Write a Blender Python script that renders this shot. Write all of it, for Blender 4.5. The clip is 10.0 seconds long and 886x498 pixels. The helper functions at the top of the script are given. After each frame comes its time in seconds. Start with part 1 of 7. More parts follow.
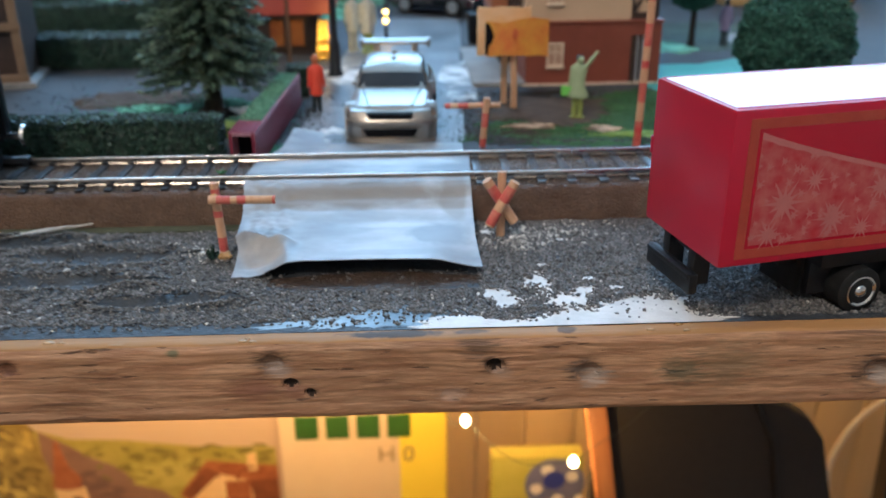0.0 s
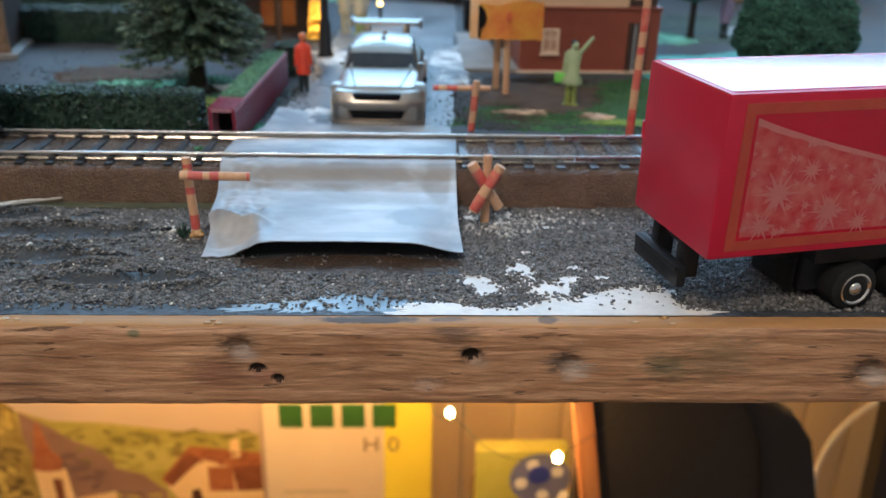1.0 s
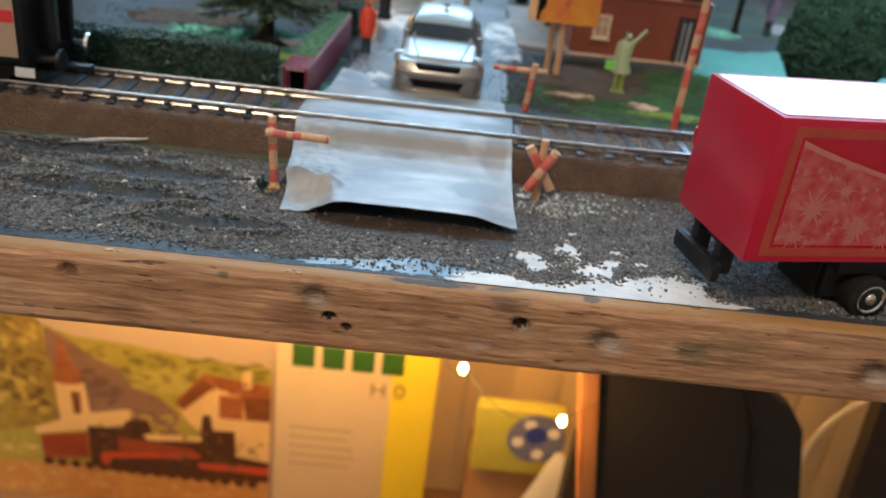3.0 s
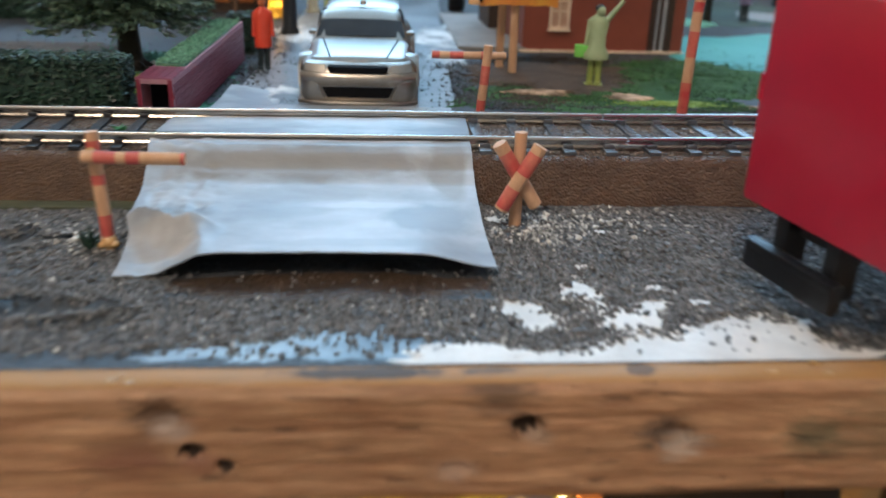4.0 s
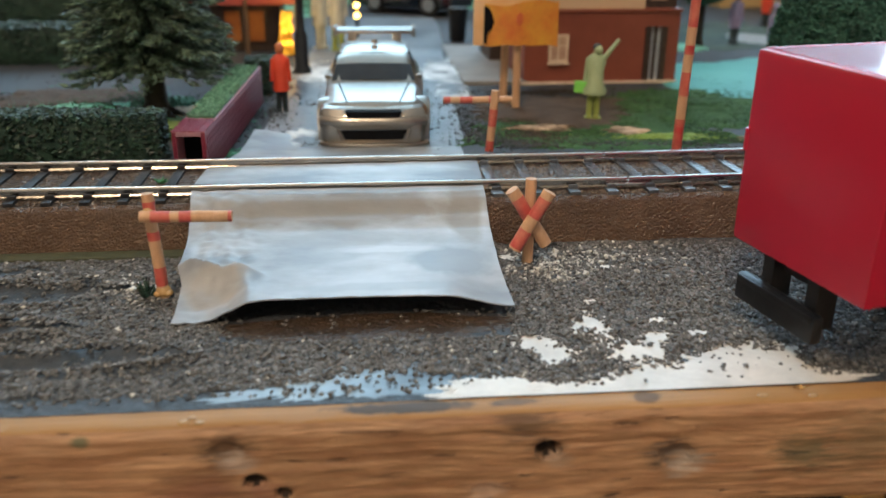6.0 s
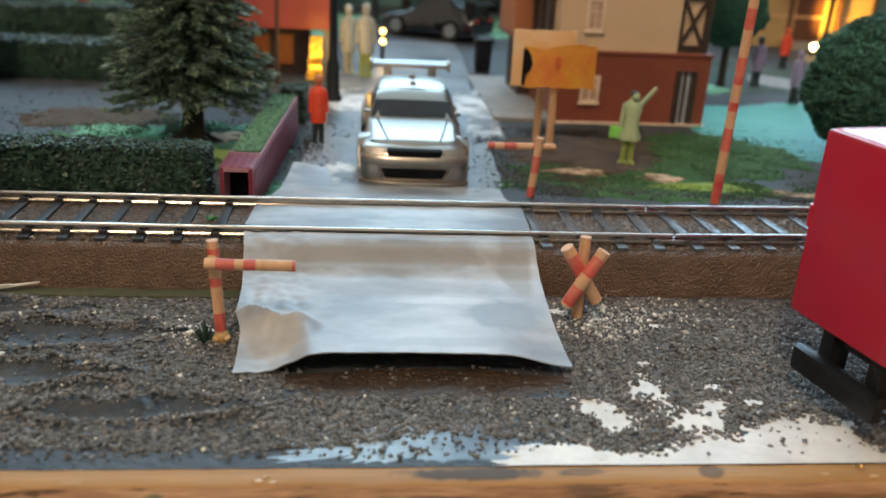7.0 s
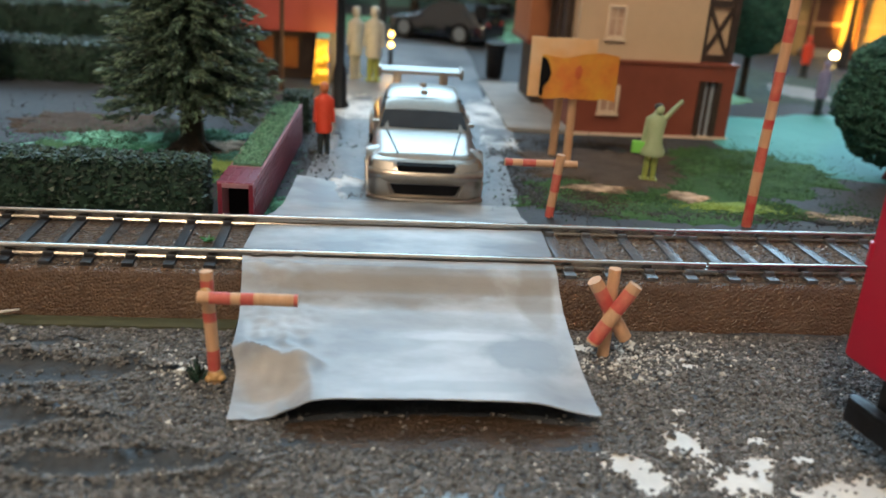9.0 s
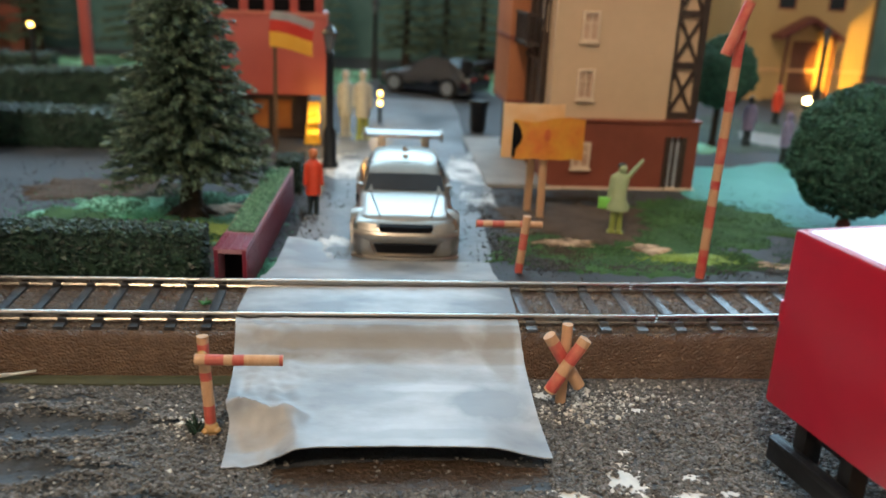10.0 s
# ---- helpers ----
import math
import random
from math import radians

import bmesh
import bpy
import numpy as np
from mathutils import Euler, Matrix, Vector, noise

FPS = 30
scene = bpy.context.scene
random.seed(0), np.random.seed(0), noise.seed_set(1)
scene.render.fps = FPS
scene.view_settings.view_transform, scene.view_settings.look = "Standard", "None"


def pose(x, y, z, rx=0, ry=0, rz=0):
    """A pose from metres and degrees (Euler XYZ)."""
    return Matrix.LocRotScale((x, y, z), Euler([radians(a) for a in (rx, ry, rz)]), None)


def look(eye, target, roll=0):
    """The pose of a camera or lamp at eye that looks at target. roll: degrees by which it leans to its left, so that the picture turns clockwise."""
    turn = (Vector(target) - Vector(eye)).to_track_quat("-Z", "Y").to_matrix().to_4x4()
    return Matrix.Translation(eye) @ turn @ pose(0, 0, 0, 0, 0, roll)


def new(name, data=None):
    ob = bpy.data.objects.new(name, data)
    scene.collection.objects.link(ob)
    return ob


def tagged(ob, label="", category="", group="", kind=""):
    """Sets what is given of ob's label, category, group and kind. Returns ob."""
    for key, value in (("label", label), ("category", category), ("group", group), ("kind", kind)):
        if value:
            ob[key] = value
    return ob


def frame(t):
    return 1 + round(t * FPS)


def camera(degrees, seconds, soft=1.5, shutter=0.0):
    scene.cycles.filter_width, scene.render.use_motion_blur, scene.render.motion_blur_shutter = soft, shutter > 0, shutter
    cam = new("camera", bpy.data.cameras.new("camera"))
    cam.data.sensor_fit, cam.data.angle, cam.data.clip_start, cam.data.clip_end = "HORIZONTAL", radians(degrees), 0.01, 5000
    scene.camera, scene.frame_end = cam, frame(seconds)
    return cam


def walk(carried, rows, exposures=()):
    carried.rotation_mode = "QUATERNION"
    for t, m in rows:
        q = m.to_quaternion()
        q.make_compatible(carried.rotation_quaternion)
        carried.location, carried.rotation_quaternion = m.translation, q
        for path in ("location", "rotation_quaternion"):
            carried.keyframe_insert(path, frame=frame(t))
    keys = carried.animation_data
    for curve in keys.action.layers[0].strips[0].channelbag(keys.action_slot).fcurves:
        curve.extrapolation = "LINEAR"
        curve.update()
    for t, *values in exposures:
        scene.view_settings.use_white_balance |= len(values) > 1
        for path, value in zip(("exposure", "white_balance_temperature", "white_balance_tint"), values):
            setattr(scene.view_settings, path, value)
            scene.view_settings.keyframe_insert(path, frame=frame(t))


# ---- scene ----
cam = camera(54.40, 10.0, shutter=0.45)
# seconds, eye in metres, Euler degrees
PATH = [
    (0.0, 0.0096, -0.2156, 0.0802, 67.11, 0.34, -2.47),
    (0.5, 0.0134, -0.2071, 0.0730, 66.83, -0.20, -2.10),
    (1.0, 0.0132, -0.2094, 0.0758, 66.58, -1.28, -2.11),
    (1.5, 0.0053, -0.2149, 0.0795, 66.38, -1.56, -1.66),
    (2.0, -0.0021, -0.2299, 0.0957, 66.85, -3.40, 0.20),
    (2.3, -0.0148, -0.2242, 0.0847, 65.53, -4.40, -0.64),
    (2.4, -0.0122, -0.2214, 0.0806, 64.57, -4.17, -0.59),
    (2.5, -0.0051, -0.2193, 0.0821, 62.28, -4.84, 0.03),
    (2.6, 0.0027, -0.2230, 0.0810, 62.55, -4.96, 0.35),
    (2.7, 0.0035, -0.2253, 0.0860, 62.45, -5.41, 0.29),
    (3.0, 0.0009, -0.2237, 0.0859, 63.34, -6.38, 0.72),
    (3.2, -0.0020, -0.2271, 0.0824, 63.94, -6.11, -1.27),
    (4.3, 0.0083, -0.1394, 0.0484, 68.23, -1.48, -4.54),
    (4.5, 0.0067, -0.1387, 0.0521, 67.80, -1.54, -4.51),
    (5.0, 0.0041, -0.1469, 0.0576, 68.01, -0.67, -5.07),
    (5.2, 0.0045, -0.1482, 0.0617, 68.14, -0.11, -5.09),
    (6.3, -0.0030, -0.1720, 0.0644, 68.40, -0.91, -5.34),
    (6.5, -0.0077, -0.1692, 0.0697, 68.57, -1.74, -4.95),
    (7.0, -0.0105, -0.1655, 0.0707, 68.94, -2.99, -4.96),
    (7.5, -0.0090, -0.1647, 0.0745, 69.27, -3.39, -5.08),
    (8.0, -0.0128, -0.1593, 0.0736, 68.83, -3.72, -4.89),
    (8.5, -0.0145, -0.1513, 0.0674, 68.53, -3.83, -4.90),
    (9.0, -0.0116, -0.1508, 0.0707, 68.88, -3.64, -4.53),
    (9.5, -0.0053, -0.1505, 0.0742, 69.40, -2.77, -4.61),
    (10.0, -0.0072, -0.1666, 0.0819, 71.31, -2.53, -4.72),
]
# seconds, stops, kelvin, tint: the clip's own white balance drifts from cool to neutral
EXPOSE = [(0.0, 0.05, 5250, 10), (1.0, 0.05, 5450, 10), (2.0, 0.05, 5600, 10), (3.0, 0.05, 5850, 10), (4.3, 0.05, 5700, 10), (5.2, 0.05, 5800, 10), (6.3, 0.05, 6500, 10), (8.5, 0.05, 6300, 10), (10.0, 0.05, 6500, 10)]
walk(cam, [(t, pose(x, y, z, rx, ry, rz)) for t, x, y, z, rx, ry, rz in PATH], EXPOSE)

cam.data.dof.use_dof = True
cam.data.dof.focus_distance = 0.162
cam.data.dof.aperture_fstop = 22.0

# ---------------- light: a window behind the layout, a warm ceiling lamp, small bulbs ----------------
world = bpy.data.worlds.new("daylight")
scene.world = world
world.use_nodes = True
_bg = world.node_tree.nodes["Background"]
_sky = world.node_tree.nodes.new("ShaderNodeTexSky")
_sky.sky_type = "NISHITA"
_sky.sun_disc = False
_sky.sun_elevation, _sky.sun_rotation = radians(25), radians(180)
world.node_tree.links.new(_sky.outputs[0], _bg.inputs[0])
_bg.inputs[1].default_value = 0.1


def area_lamp(name, x, y, z, rx, ry, rz, sx, sy, watts, colour):
    d = bpy.data.lights.new(name, "AREA")
    d.shape, d.size, d.size_y, d.energy, d.color = "RECTANGLE", sx, sy, watts, colour
    ob = new(name, d)
    ob.matrix_world = pose(x, y, z, rx, ry, rz)
    return ob


def point_lamp(name, x, y, z, watts, colour, radius=0.002):
    d = bpy.data.lights.new(name, "POINT")
    d.energy, d.color, d.shadow_soft_size = watts, colour, radius
    ob = new(name, d)
    ob.location = (x, y, z)
    return ob


# cool daylight in the window's opening, above and behind the layout
area_lamp("window_light", 0.25, 1.18, 0.85, -90, 0, 0, 1.7, 1.2, 36.5, (0.5, 0.785, 1.0))
# warm ceiling lamp behind the camera
point_lamp("ceiling_bulb", -0.4, -1.0, 1.35, 37.5, (1.0, 0.78, 0.55), 0.08)

# warm fairy bulbs under the table; those hidden behind the beam are added fill
for _x, _y, _z, _w in ((-0.21, 0.235, -0.155, 1.3), (-0.06, 0.235, -0.155, 1.3), (0.06, 0.215, -0.155, 1.0), (0.0352, 0.138, -0.1755, 0.2), (0.0847, 0.108, -0.181, 0.15), (0.30, 0.25, -0.16, 0.09)):
    point_lamp("fairy_bulb_and_fill_light", _x, _y, _z, _w, (1.0, 0.5, 0.12), 0.004)
# lamps on the layout: the ground spotlight, the kiosk's glow and the two amber bulbs
_d = bpy.data.lights.new("spot_glow", "SPOT")
_d.energy, _d.color, _d.shadow_soft_size, _d.spot_size, _d.spot_blend = 0.5, (1.0, 0.56, 0.06), 0.002, radians(62), 0.7
_o = new("spot_glow", _d)
_o.matrix_world = look((0.2545, 0.3235, 0.0165), (0.283, 0.352, 0.029))
point_lamp("kiosk_glow", -0.0235, 0.1785, 0.022, 0.008, (1.0, 0.6, 0.15), 0.003)
point_lamp("amber_glow", -0.0005, 0.231, 0.019, 0.004, (1.0, 0.5, 0.12), 0.002)
# unseen warm fill light added at the left of the layout
point_lamp("side_fill", -0.75, 0.62, 0.32, 3.0, (1.0, 0.62, 0.25), 0.04)

# ---------------- materials ----------------


def mat(name, c1, c2=None, scale=400.0, detail=5.0, rough=0.6, metal=0.0, bump=0.0, bscale=None, stretch=(1, 1, 1),
        fine=0.0, spread=0.25, coat=0.0, island=0.0, objrand=0.0, rough_var=0.0, emit=0.0, spec=0.5, spots=(), cells=0.0, rag=260):
    """Two-scale noise colour with relief; scales are per metre."""
    m = bpy.data.materials.new(name)
    m.use_nodes = True
    nt = m.node_tree
    n, l = nt.nodes, nt.links
    b = n["Principled BSDF"]
    b.inputs["Roughness"].default_value = rough
    b.inputs["Metallic"].default_value = metal
    b.inputs["Coat Weight"].default_value = coat
    b.inputs["Specular IOR Level"].default_value = spec
    tc = n.new("ShaderNodeTexCoord")
    mp = n.new("ShaderNodeMapping")
    mp.inputs["Scale"].default_value = stretch
    l.new(tc.outputs["Object"], mp.inputs[0])
    ns = n.new("ShaderNodeTexNoise")
    ns.inputs["Scale"].default_value, ns.inputs["Detail"].default_value = scale, detail
    l.new(mp.outputs[0], ns.inputs[0])
    rp = n.new("ShaderNodeValToRGB")
    rp.color_ramp.elements[0].position, rp.color_ramp.elements[1].position = 0.5 - spread, 0.5 + spread
    c2 = c2 or tuple(v * 0.8 for v in c1)
    rp.color_ramp.elements[0].color, rp.color_ramp.elements[1].color = (*c1, 1), (*c2, 1)
    l.new(ns.outputs["Fac"], rp.inputs[0])
    col = rp.outputs[0]
    if fine:
        n2 = n.new("ShaderNodeTexNoise")
        n2.inputs["Scale"].default_value, n2.inputs["Detail"].default_value = scale * 7, 3
        l.new(mp.outputs[0], n2.inputs[0])
        col = _vary(nt, col, n2.outputs["Fac"], fine)
    for sx, sy, sz, rx, ry, rz, sc, sa in spots:
        # a ragged-edged patch, stain or painted-in shade; place and half-widths in millimetres
        vd = n.new("ShaderNodeVectorMath")
        vd.operation = "SUBTRACT"
        l.new(tc.outputs["Object"], vd.inputs[0])
        vd.inputs[1].default_value = (sx / 1000, sy / 1000, sz / 1000)
        vs = n.new("ShaderNodeVectorMath")
        vs.operation = "MULTIPLY"
        l.new(vd.outputs[0], vs.inputs[0])
        vs.inputs[1].default_value = (1000 / rx, 1000 / ry, 1000 / rz)
        ln = n.new("ShaderNodeVectorMath")
        ln.operation = "LENGTH"
        l.new(vs.outputs[0], ln.inputs[0])
        edge = n.new("ShaderNodeTexNoise")
        edge.inputs["Scale"].default_value, edge.inputs["Detail"].default_value = rag, 6
        l.new(tc.outputs["Object"], edge.inputs[0])
        ad = n.new("ShaderNodeMath")
        ad.operation = "MULTIPLY_ADD"
        l.new(edge.outputs["Fac"], ad.inputs[0])
        ad.inputs[1].default_value = 1.6
        l.new(ln.outputs["Value"], ad.inputs[2])
        mk = n.new("ShaderNodeMapRange")
        mk.inputs["From Min"].default_value, mk.inputs["From Max"].default_value = 1.85, 1.5
        l.new(ad.outputs[0], mk.inputs[0])
        col = _blend(nt, col, sc, mk.outputs[0], sa)
    if island:
        g = n.new("ShaderNodeNewGeometry")
        col = _vary(nt, col, g.outputs["Random Per Island"], island)
    if objrand:
        g = n.new("ShaderNodeObjectInfo")
        col = _vary(nt, col, g.outputs["Random"], objrand)
    l.new(col, b.inputs["Base Color"])
    if rough_var:
        mr = n.new("ShaderNodeMapRange")
        mr.inputs["To Min"].default_value, mr.inputs["To Max"].default_value = max(0.02, rough - rough_var), min(1, rough + rough_var)
        l.new(ns.outputs["Fac"], mr.inputs[0])
        l.new(mr.outputs[0], b.inputs["Roughness"])
    if bump:
        nb = n.new("ShaderNodeTexNoise")
        nb.inputs["Scale"].default_value, nb.inputs["Detail"].default_value = bscale or scale * 3, 4
        l.new(mp.outputs[0], nb.inputs[0])
        height = nb.outputs["Fac"]
        if cells:
            # pebbled skin of small rounded bumps
            vo = n.new("ShaderNodeTexVoronoi")
            vo.feature = "SMOOTH_F1"
            vo.inputs["Scale"].default_value, vo.inputs["Smoothness"].default_value = cells, 0.6
            l.new(mp.outputs[0], vo.inputs[0])
            sm = n.new("ShaderNodeMath")
            sm.operation = "MULTIPLY_ADD"
            l.new(vo.outputs["Distance"], sm.inputs[0])
            sm.inputs[1].default_value = -2.0
            l.new(height, sm.inputs[2])
            height = sm.outputs[0]
        bp = n.new("ShaderNodeBump")
        bp.inputs["Strength"].default_value, bp.inputs["Distance"].default_value = bump, 0.0006
        l.new(height, bp.inputs["Height"])
        l.new(bp.outputs[0], b.inputs["Normal"])
    if emit:
        b.inputs["Emission Color"].default_value = (*c1, 1)
        b.inputs["Emission Strength"].default_value = emit
    return m


def _vary(nt, col, fac, amount):
    """Brightens and darkens a colour by a factor around one."""
    mr = nt.nodes.new("ShaderNodeMapRange")
    mr.inputs["To Min"].default_value, mr.inputs["To Max"].default_value = 1 - amount, 1 + amount
    nt.links.new(fac, mr.inputs[0])
    mx = nt.nodes.new("ShaderNodeVectorMath")
    mx.operation = "SCALE"
    nt.links.new(col, mx.inputs[0])
    nt.links.new(mr.outputs[0], mx.inputs["Scale"])
    return mx.outputs[0]


def _blend(nt, col, other, fac, amount):
    """Lays another colour over a colour by a mask."""
    mk = nt.nodes.new("ShaderNodeMath")
    mk.operation = "MULTIPLY"
    nt.links.new(fac, mk.inputs[0])
    mk.inputs[1].default_value = amount
    mx = nt.nodes.new("ShaderNodeMix")
    mx.data_type = "RGBA"
    nt.links.new(mk.outputs[0], mx.inputs["Factor"])
    nt.links.new(col, mx.inputs[6])
    mx.inputs[7].default_value = (*other, 1)
    return mx.outputs[2]


def glow(name, colour, strength):
    m = bpy.data.materials.new(name)
    m.use_nodes = True
    b = m.node_tree.nodes["Principled BSDF"]
    b.inputs["Base Color"].default_value = (*colour, 1)
    b.inputs["Emission Color"].default_value = (*colour, 1)
    b.inputs["Emission Strength"].default_value = strength
    return m


M_GRAIN = mat("gravel_grains", (0.078, 0.075, 0.072), (0.22, 0.212, 0.204), 700, spec=0.32, rough=0.6, island=0.45)
M_GRAIN_PALE = mat("pale_grains", (0.45, 0.43, 0.38), (0.62, 0.6, 0.55), 900, rough=0.7, island=0.4)
M_BED = mat("brown_foam_bed", (0.08, 0.043, 0.023), (0.128, 0.074, 0.042), 120, spec=0.45, rough=0.22, bump=0.5, bscale=2400, fine=0.3, rough_var=0.08, cells=2300)
M_BED_TOP = mat("dark_ballast_foam", (0.06, 0.038, 0.025), (0.115, 0.076, 0.05), 260, spec=0.3, rough=0.36, bump=0.9, bscale=1600, fine=0.4, rough_var=0.1, cells=1100)
M_RAIL = mat("nickel_silver_rail", (0.62, 0.58, 0.53), (0.5, 0.46, 0.42), 300, rough=0.22, metal=1.0, rough_var=0.08)
M_SLEEPER = mat("black_plastic_sleeper", (0.016, 0.016, 0.018), (0.035, 0.034, 0.036), 600, rough=0.5, spec=0.2, bump=0.2, objrand=0.2)
M_SLEEPER_GREY = mat("grey_plastic_sleeper", (0.06, 0.065, 0.074), (0.11, 0.117, 0.13), 600, rough=0.24, bump=0.2, objrand=0.15)
# Three brown spots paint shade on the slope and crumple; grey ones are stains.
M_PAPER = mat("grey_painted_paper", (0.25, 0.27, 0.292), (0.47, 0.492, 0.516), 95, detail=5, rough=0.45, bump=0.25, bscale=300, fine=0.08, spread=0.17, rag=120, stretch=(0.6, 1.0, 1),
              spots=((16.5, -26, 4, 9, 7, 9, (0.22, 0.25, 0.28), 0.75), (-4, -7.5, 7, 30, 4.6, 12, (0.25, 0.22, 0.185), 0.7), (21, -10, 7, 3.8, 12, 12, (0.27, 0.25, 0.22), 0.7), (-12, -2.8, 10, 22, 0.9, 9, (0.2, 0.21, 0.22), 0.55),
                     (12, -2.6, 10, 14, 0.7, 9, (0.24, 0.25, 0.26), 0.5), (-3, -16, 6, 16, 3.6, 9, (0.3, 0.31, 0.32), 0.7), (-24, -33, 4, 6, 5, 9, (0.42, 0.36, 0.28), 0.35),
                     (-6, -24, 5, 9, 2.6, 9, (0.28, 0.305, 0.33), 0.5), (4, -37, 5, 18, 2.0, 9, (0.3, 0.33, 0.36), 0.5), (6, -21, 5, 10, 2, 9, (0.62, 0.64, 0.66), 0.45), (-8, 10, 10, 20, 4, 9, (0.34, 0.37, 0.4), 0.45), (12, 30, 8, 12, 8, 9, (0.36, 0.39, 0.42), 0.4)))
M_PAPER_BLUE = mat("blue_grey_painted_paper", (0.2, 0.225, 0.25), (0.42, 0.45, 0.475), 90, detail=7, rough=0.42, bump=0.25, bscale=300, fine=0.15, spread=0.13, stretch=(0.6, 1.0, 1))
M_STICK = mat("pale_wood_stick", (0.56, 0.31, 0.16), (0.68, 0.42, 0.25), 300, rough=0.6, stretch=(3, 3, 0.6), fine=0.12, bump=0.2)
M_STICK_RED = mat("red_painted_stick", (0.52, 0.045, 0.045), (0.62, 0.2, 0.13), 260, rough=0.5, fine=0.15, spread=0.2)
M_TRUCK = mat("glossy_red_plastic", (0.43, 0.004, 0.03), (0.47, 0.006, 0.036), 40, rough=0.36, coat=0.1, fine=0.02)
M_TRUCK_ROOF = mat("polished_red_plastic", (0.43, 0.004, 0.03), (0.47, 0.006, 0.036), 40, rough=0.14, coat=0.22, fine=0.02, rough_var=0.12)
M_BLACK = mat("black_plastic", (0.007, 0.007, 0.008), (0.014, 0.014, 0.016), 300, rough=0.35, bump=0.06, spec=0.3)
M_TYRE = mat("black_rubber", (0.012, 0.012, 0.012), (0.02, 0.02, 0.02), 400, rough=0.7, spec=0.15)
M_CHROME = mat("chrome", (0.75, 0.73, 0.7), (0.65, 0.63, 0.6), 300, rough=0.12, metal=1.0)
M_SILVER = mat("silver_car_paint", (0.39, 0.35, 0.305), (0.33, 0.3, 0.26), 900, rough=0.3, metal=0.95, coat=0.12, fine=0.06)
M_GLASS_DARK = mat("smoked_window", (0.014, 0.016, 0.02), (0.024, 0.027, 0.032), 200, rough=0.12, spec=0.45)
M_HEDGE = mat("dark_green_foam", (0.009, 0.028, 0.02), (0.034, 0.072, 0.044), 500, rough=0.5, island=0.65)
M_NEEDLE = mat("spruce_needles", (0.031, 0.069, 0.052), (0.16, 0.215, 0.13), 300, rough=0.45, island=0.8)
M_TREE_GREEN = mat("round_tree_flock", (0.024, 0.085, 0.06), (0.055, 0.16, 0.115), 300, rough=0.8, island=0.5)
M_BARK = mat("dark_bark", (0.02, 0.013, 0.008), (0.045, 0.03, 0.02), 500, rough=0.8, bump=0.6)
M_BACKGROUND_GROUND = mat("grey_road_paint", (0.024, 0.028, 0.034), (0.068, 0.073, 0.082), 60, detail=7, rough=0.72, bump=0.25, bscale=700, fine=0.25, rough_var=0.15)
M_ROAD = mat("worn_road_paint", (0.055, 0.064, 0.076), (0.22, 0.24, 0.26), 38, detail=9, rough=0.42, bump=0.35, bscale=500, fine=0.3, spread=0.16, rough_var=0.15)
M_GRASS = mat("grass_flock", (0.02, 0.075, 0.02), (0.055, 0.14, 0.03), 120, rough=0.9, bump=1.0, bscale=1800, fine=0.4)
M_GRASS_TEAL = mat("mint_green_flock", (0.02, 0.1, 0.045), (0.28, 0.64, 0.43), 70, rough=0.9, bump=0.8, bscale=1800, fine=0.35, spread=0.13)
M_LAWN_BRIGHT = mat("yellow_green_flock", (0.2, 0.34, 0.05), (0.3, 0.42, 0.12), 150, rough=0.9, bump=0.8, bscale=1500, fine=0.3)
M_TEAL = mat("turquoise_pond_paint", (0.055, 0.3, 0.26), (0.1, 0.4, 0.35), 40, rough=0.65, bump=0.2, bscale=400, fine=0.1)
M_SOIL = mat("brown_soil", (0.055, 0.036, 0.024), (0.11, 0.075, 0.05), 150, rough=0.9, bump=1.0, bscale=1500, fine=0.3)
M_PLASTER_BARE = mat("bare_plaster", (0.13, 0.085, 0.05), (0.66, 0.48, 0.33), 190, detail=7, rough=0.85, bump=0.5, fine=0.25, spread=0.12)
# Pale tone covers both worn spots and reflections painted onto the wet-looking road.
M_WORN_SHEEN = mat("worn_pale_paint_and_sheen", (0.1, 0.108, 0.116), (0.7, 0.7, 0.68), 90, detail=8, rough=0.45, bump=0.3, fine=0.25, spread=0.1)
M_LITTER = mat("dark_crumbs", (0.018, 0.016, 0.014), (0.055, 0.05, 0.045), 900, rough=0.6, island=0.6)
M_WALL_TAN = mat("tan_plastic_wall", (0.58, 0.41, 0.26), (0.64, 0.46, 0.3), 50, rough=0.55, fine=0.05, bump=0.08)
M_WALL_RED = mat("redbrown_plastic_base", (0.2, 0.05, 0.028), (0.26, 0.07, 0.04), 80, rough=0.5, fine=0.08, bump=0.15)
M_TIMBER = mat("dark_brown_timber", (0.03, 0.018, 0.014), (0.06, 0.036, 0.026), 300, rough=0.55)
M_WIN_FRAME = mat("cream_window_frame", (0.66, 0.51, 0.37), (0.74, 0.6, 0.45), 300, rough=0.5)
M_WIN_PANE = mat("pale_window_film", (0.42, 0.24, 0.17), (0.66, 0.48, 0.34), 150, rough=0.3)
M_SALMON = mat("salmon_red_wall", (0.42, 0.085, 0.07), (0.48, 0.11, 0.09), 60, rough=0.5, fine=0.05)
M_BRICK = mat("burgundy_brick_paper", (0.19, 0.018, 0.04), (0.24, 0.03, 0.055), 200, rough=0.4, fine=0.1)
M_MORTAR = mat("pink_mortar", (0.38, 0.18, 0.22), (0.46, 0.25, 0.28), 400, rough=0.7)
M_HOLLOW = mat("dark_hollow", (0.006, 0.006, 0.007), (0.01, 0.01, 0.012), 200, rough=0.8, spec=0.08)
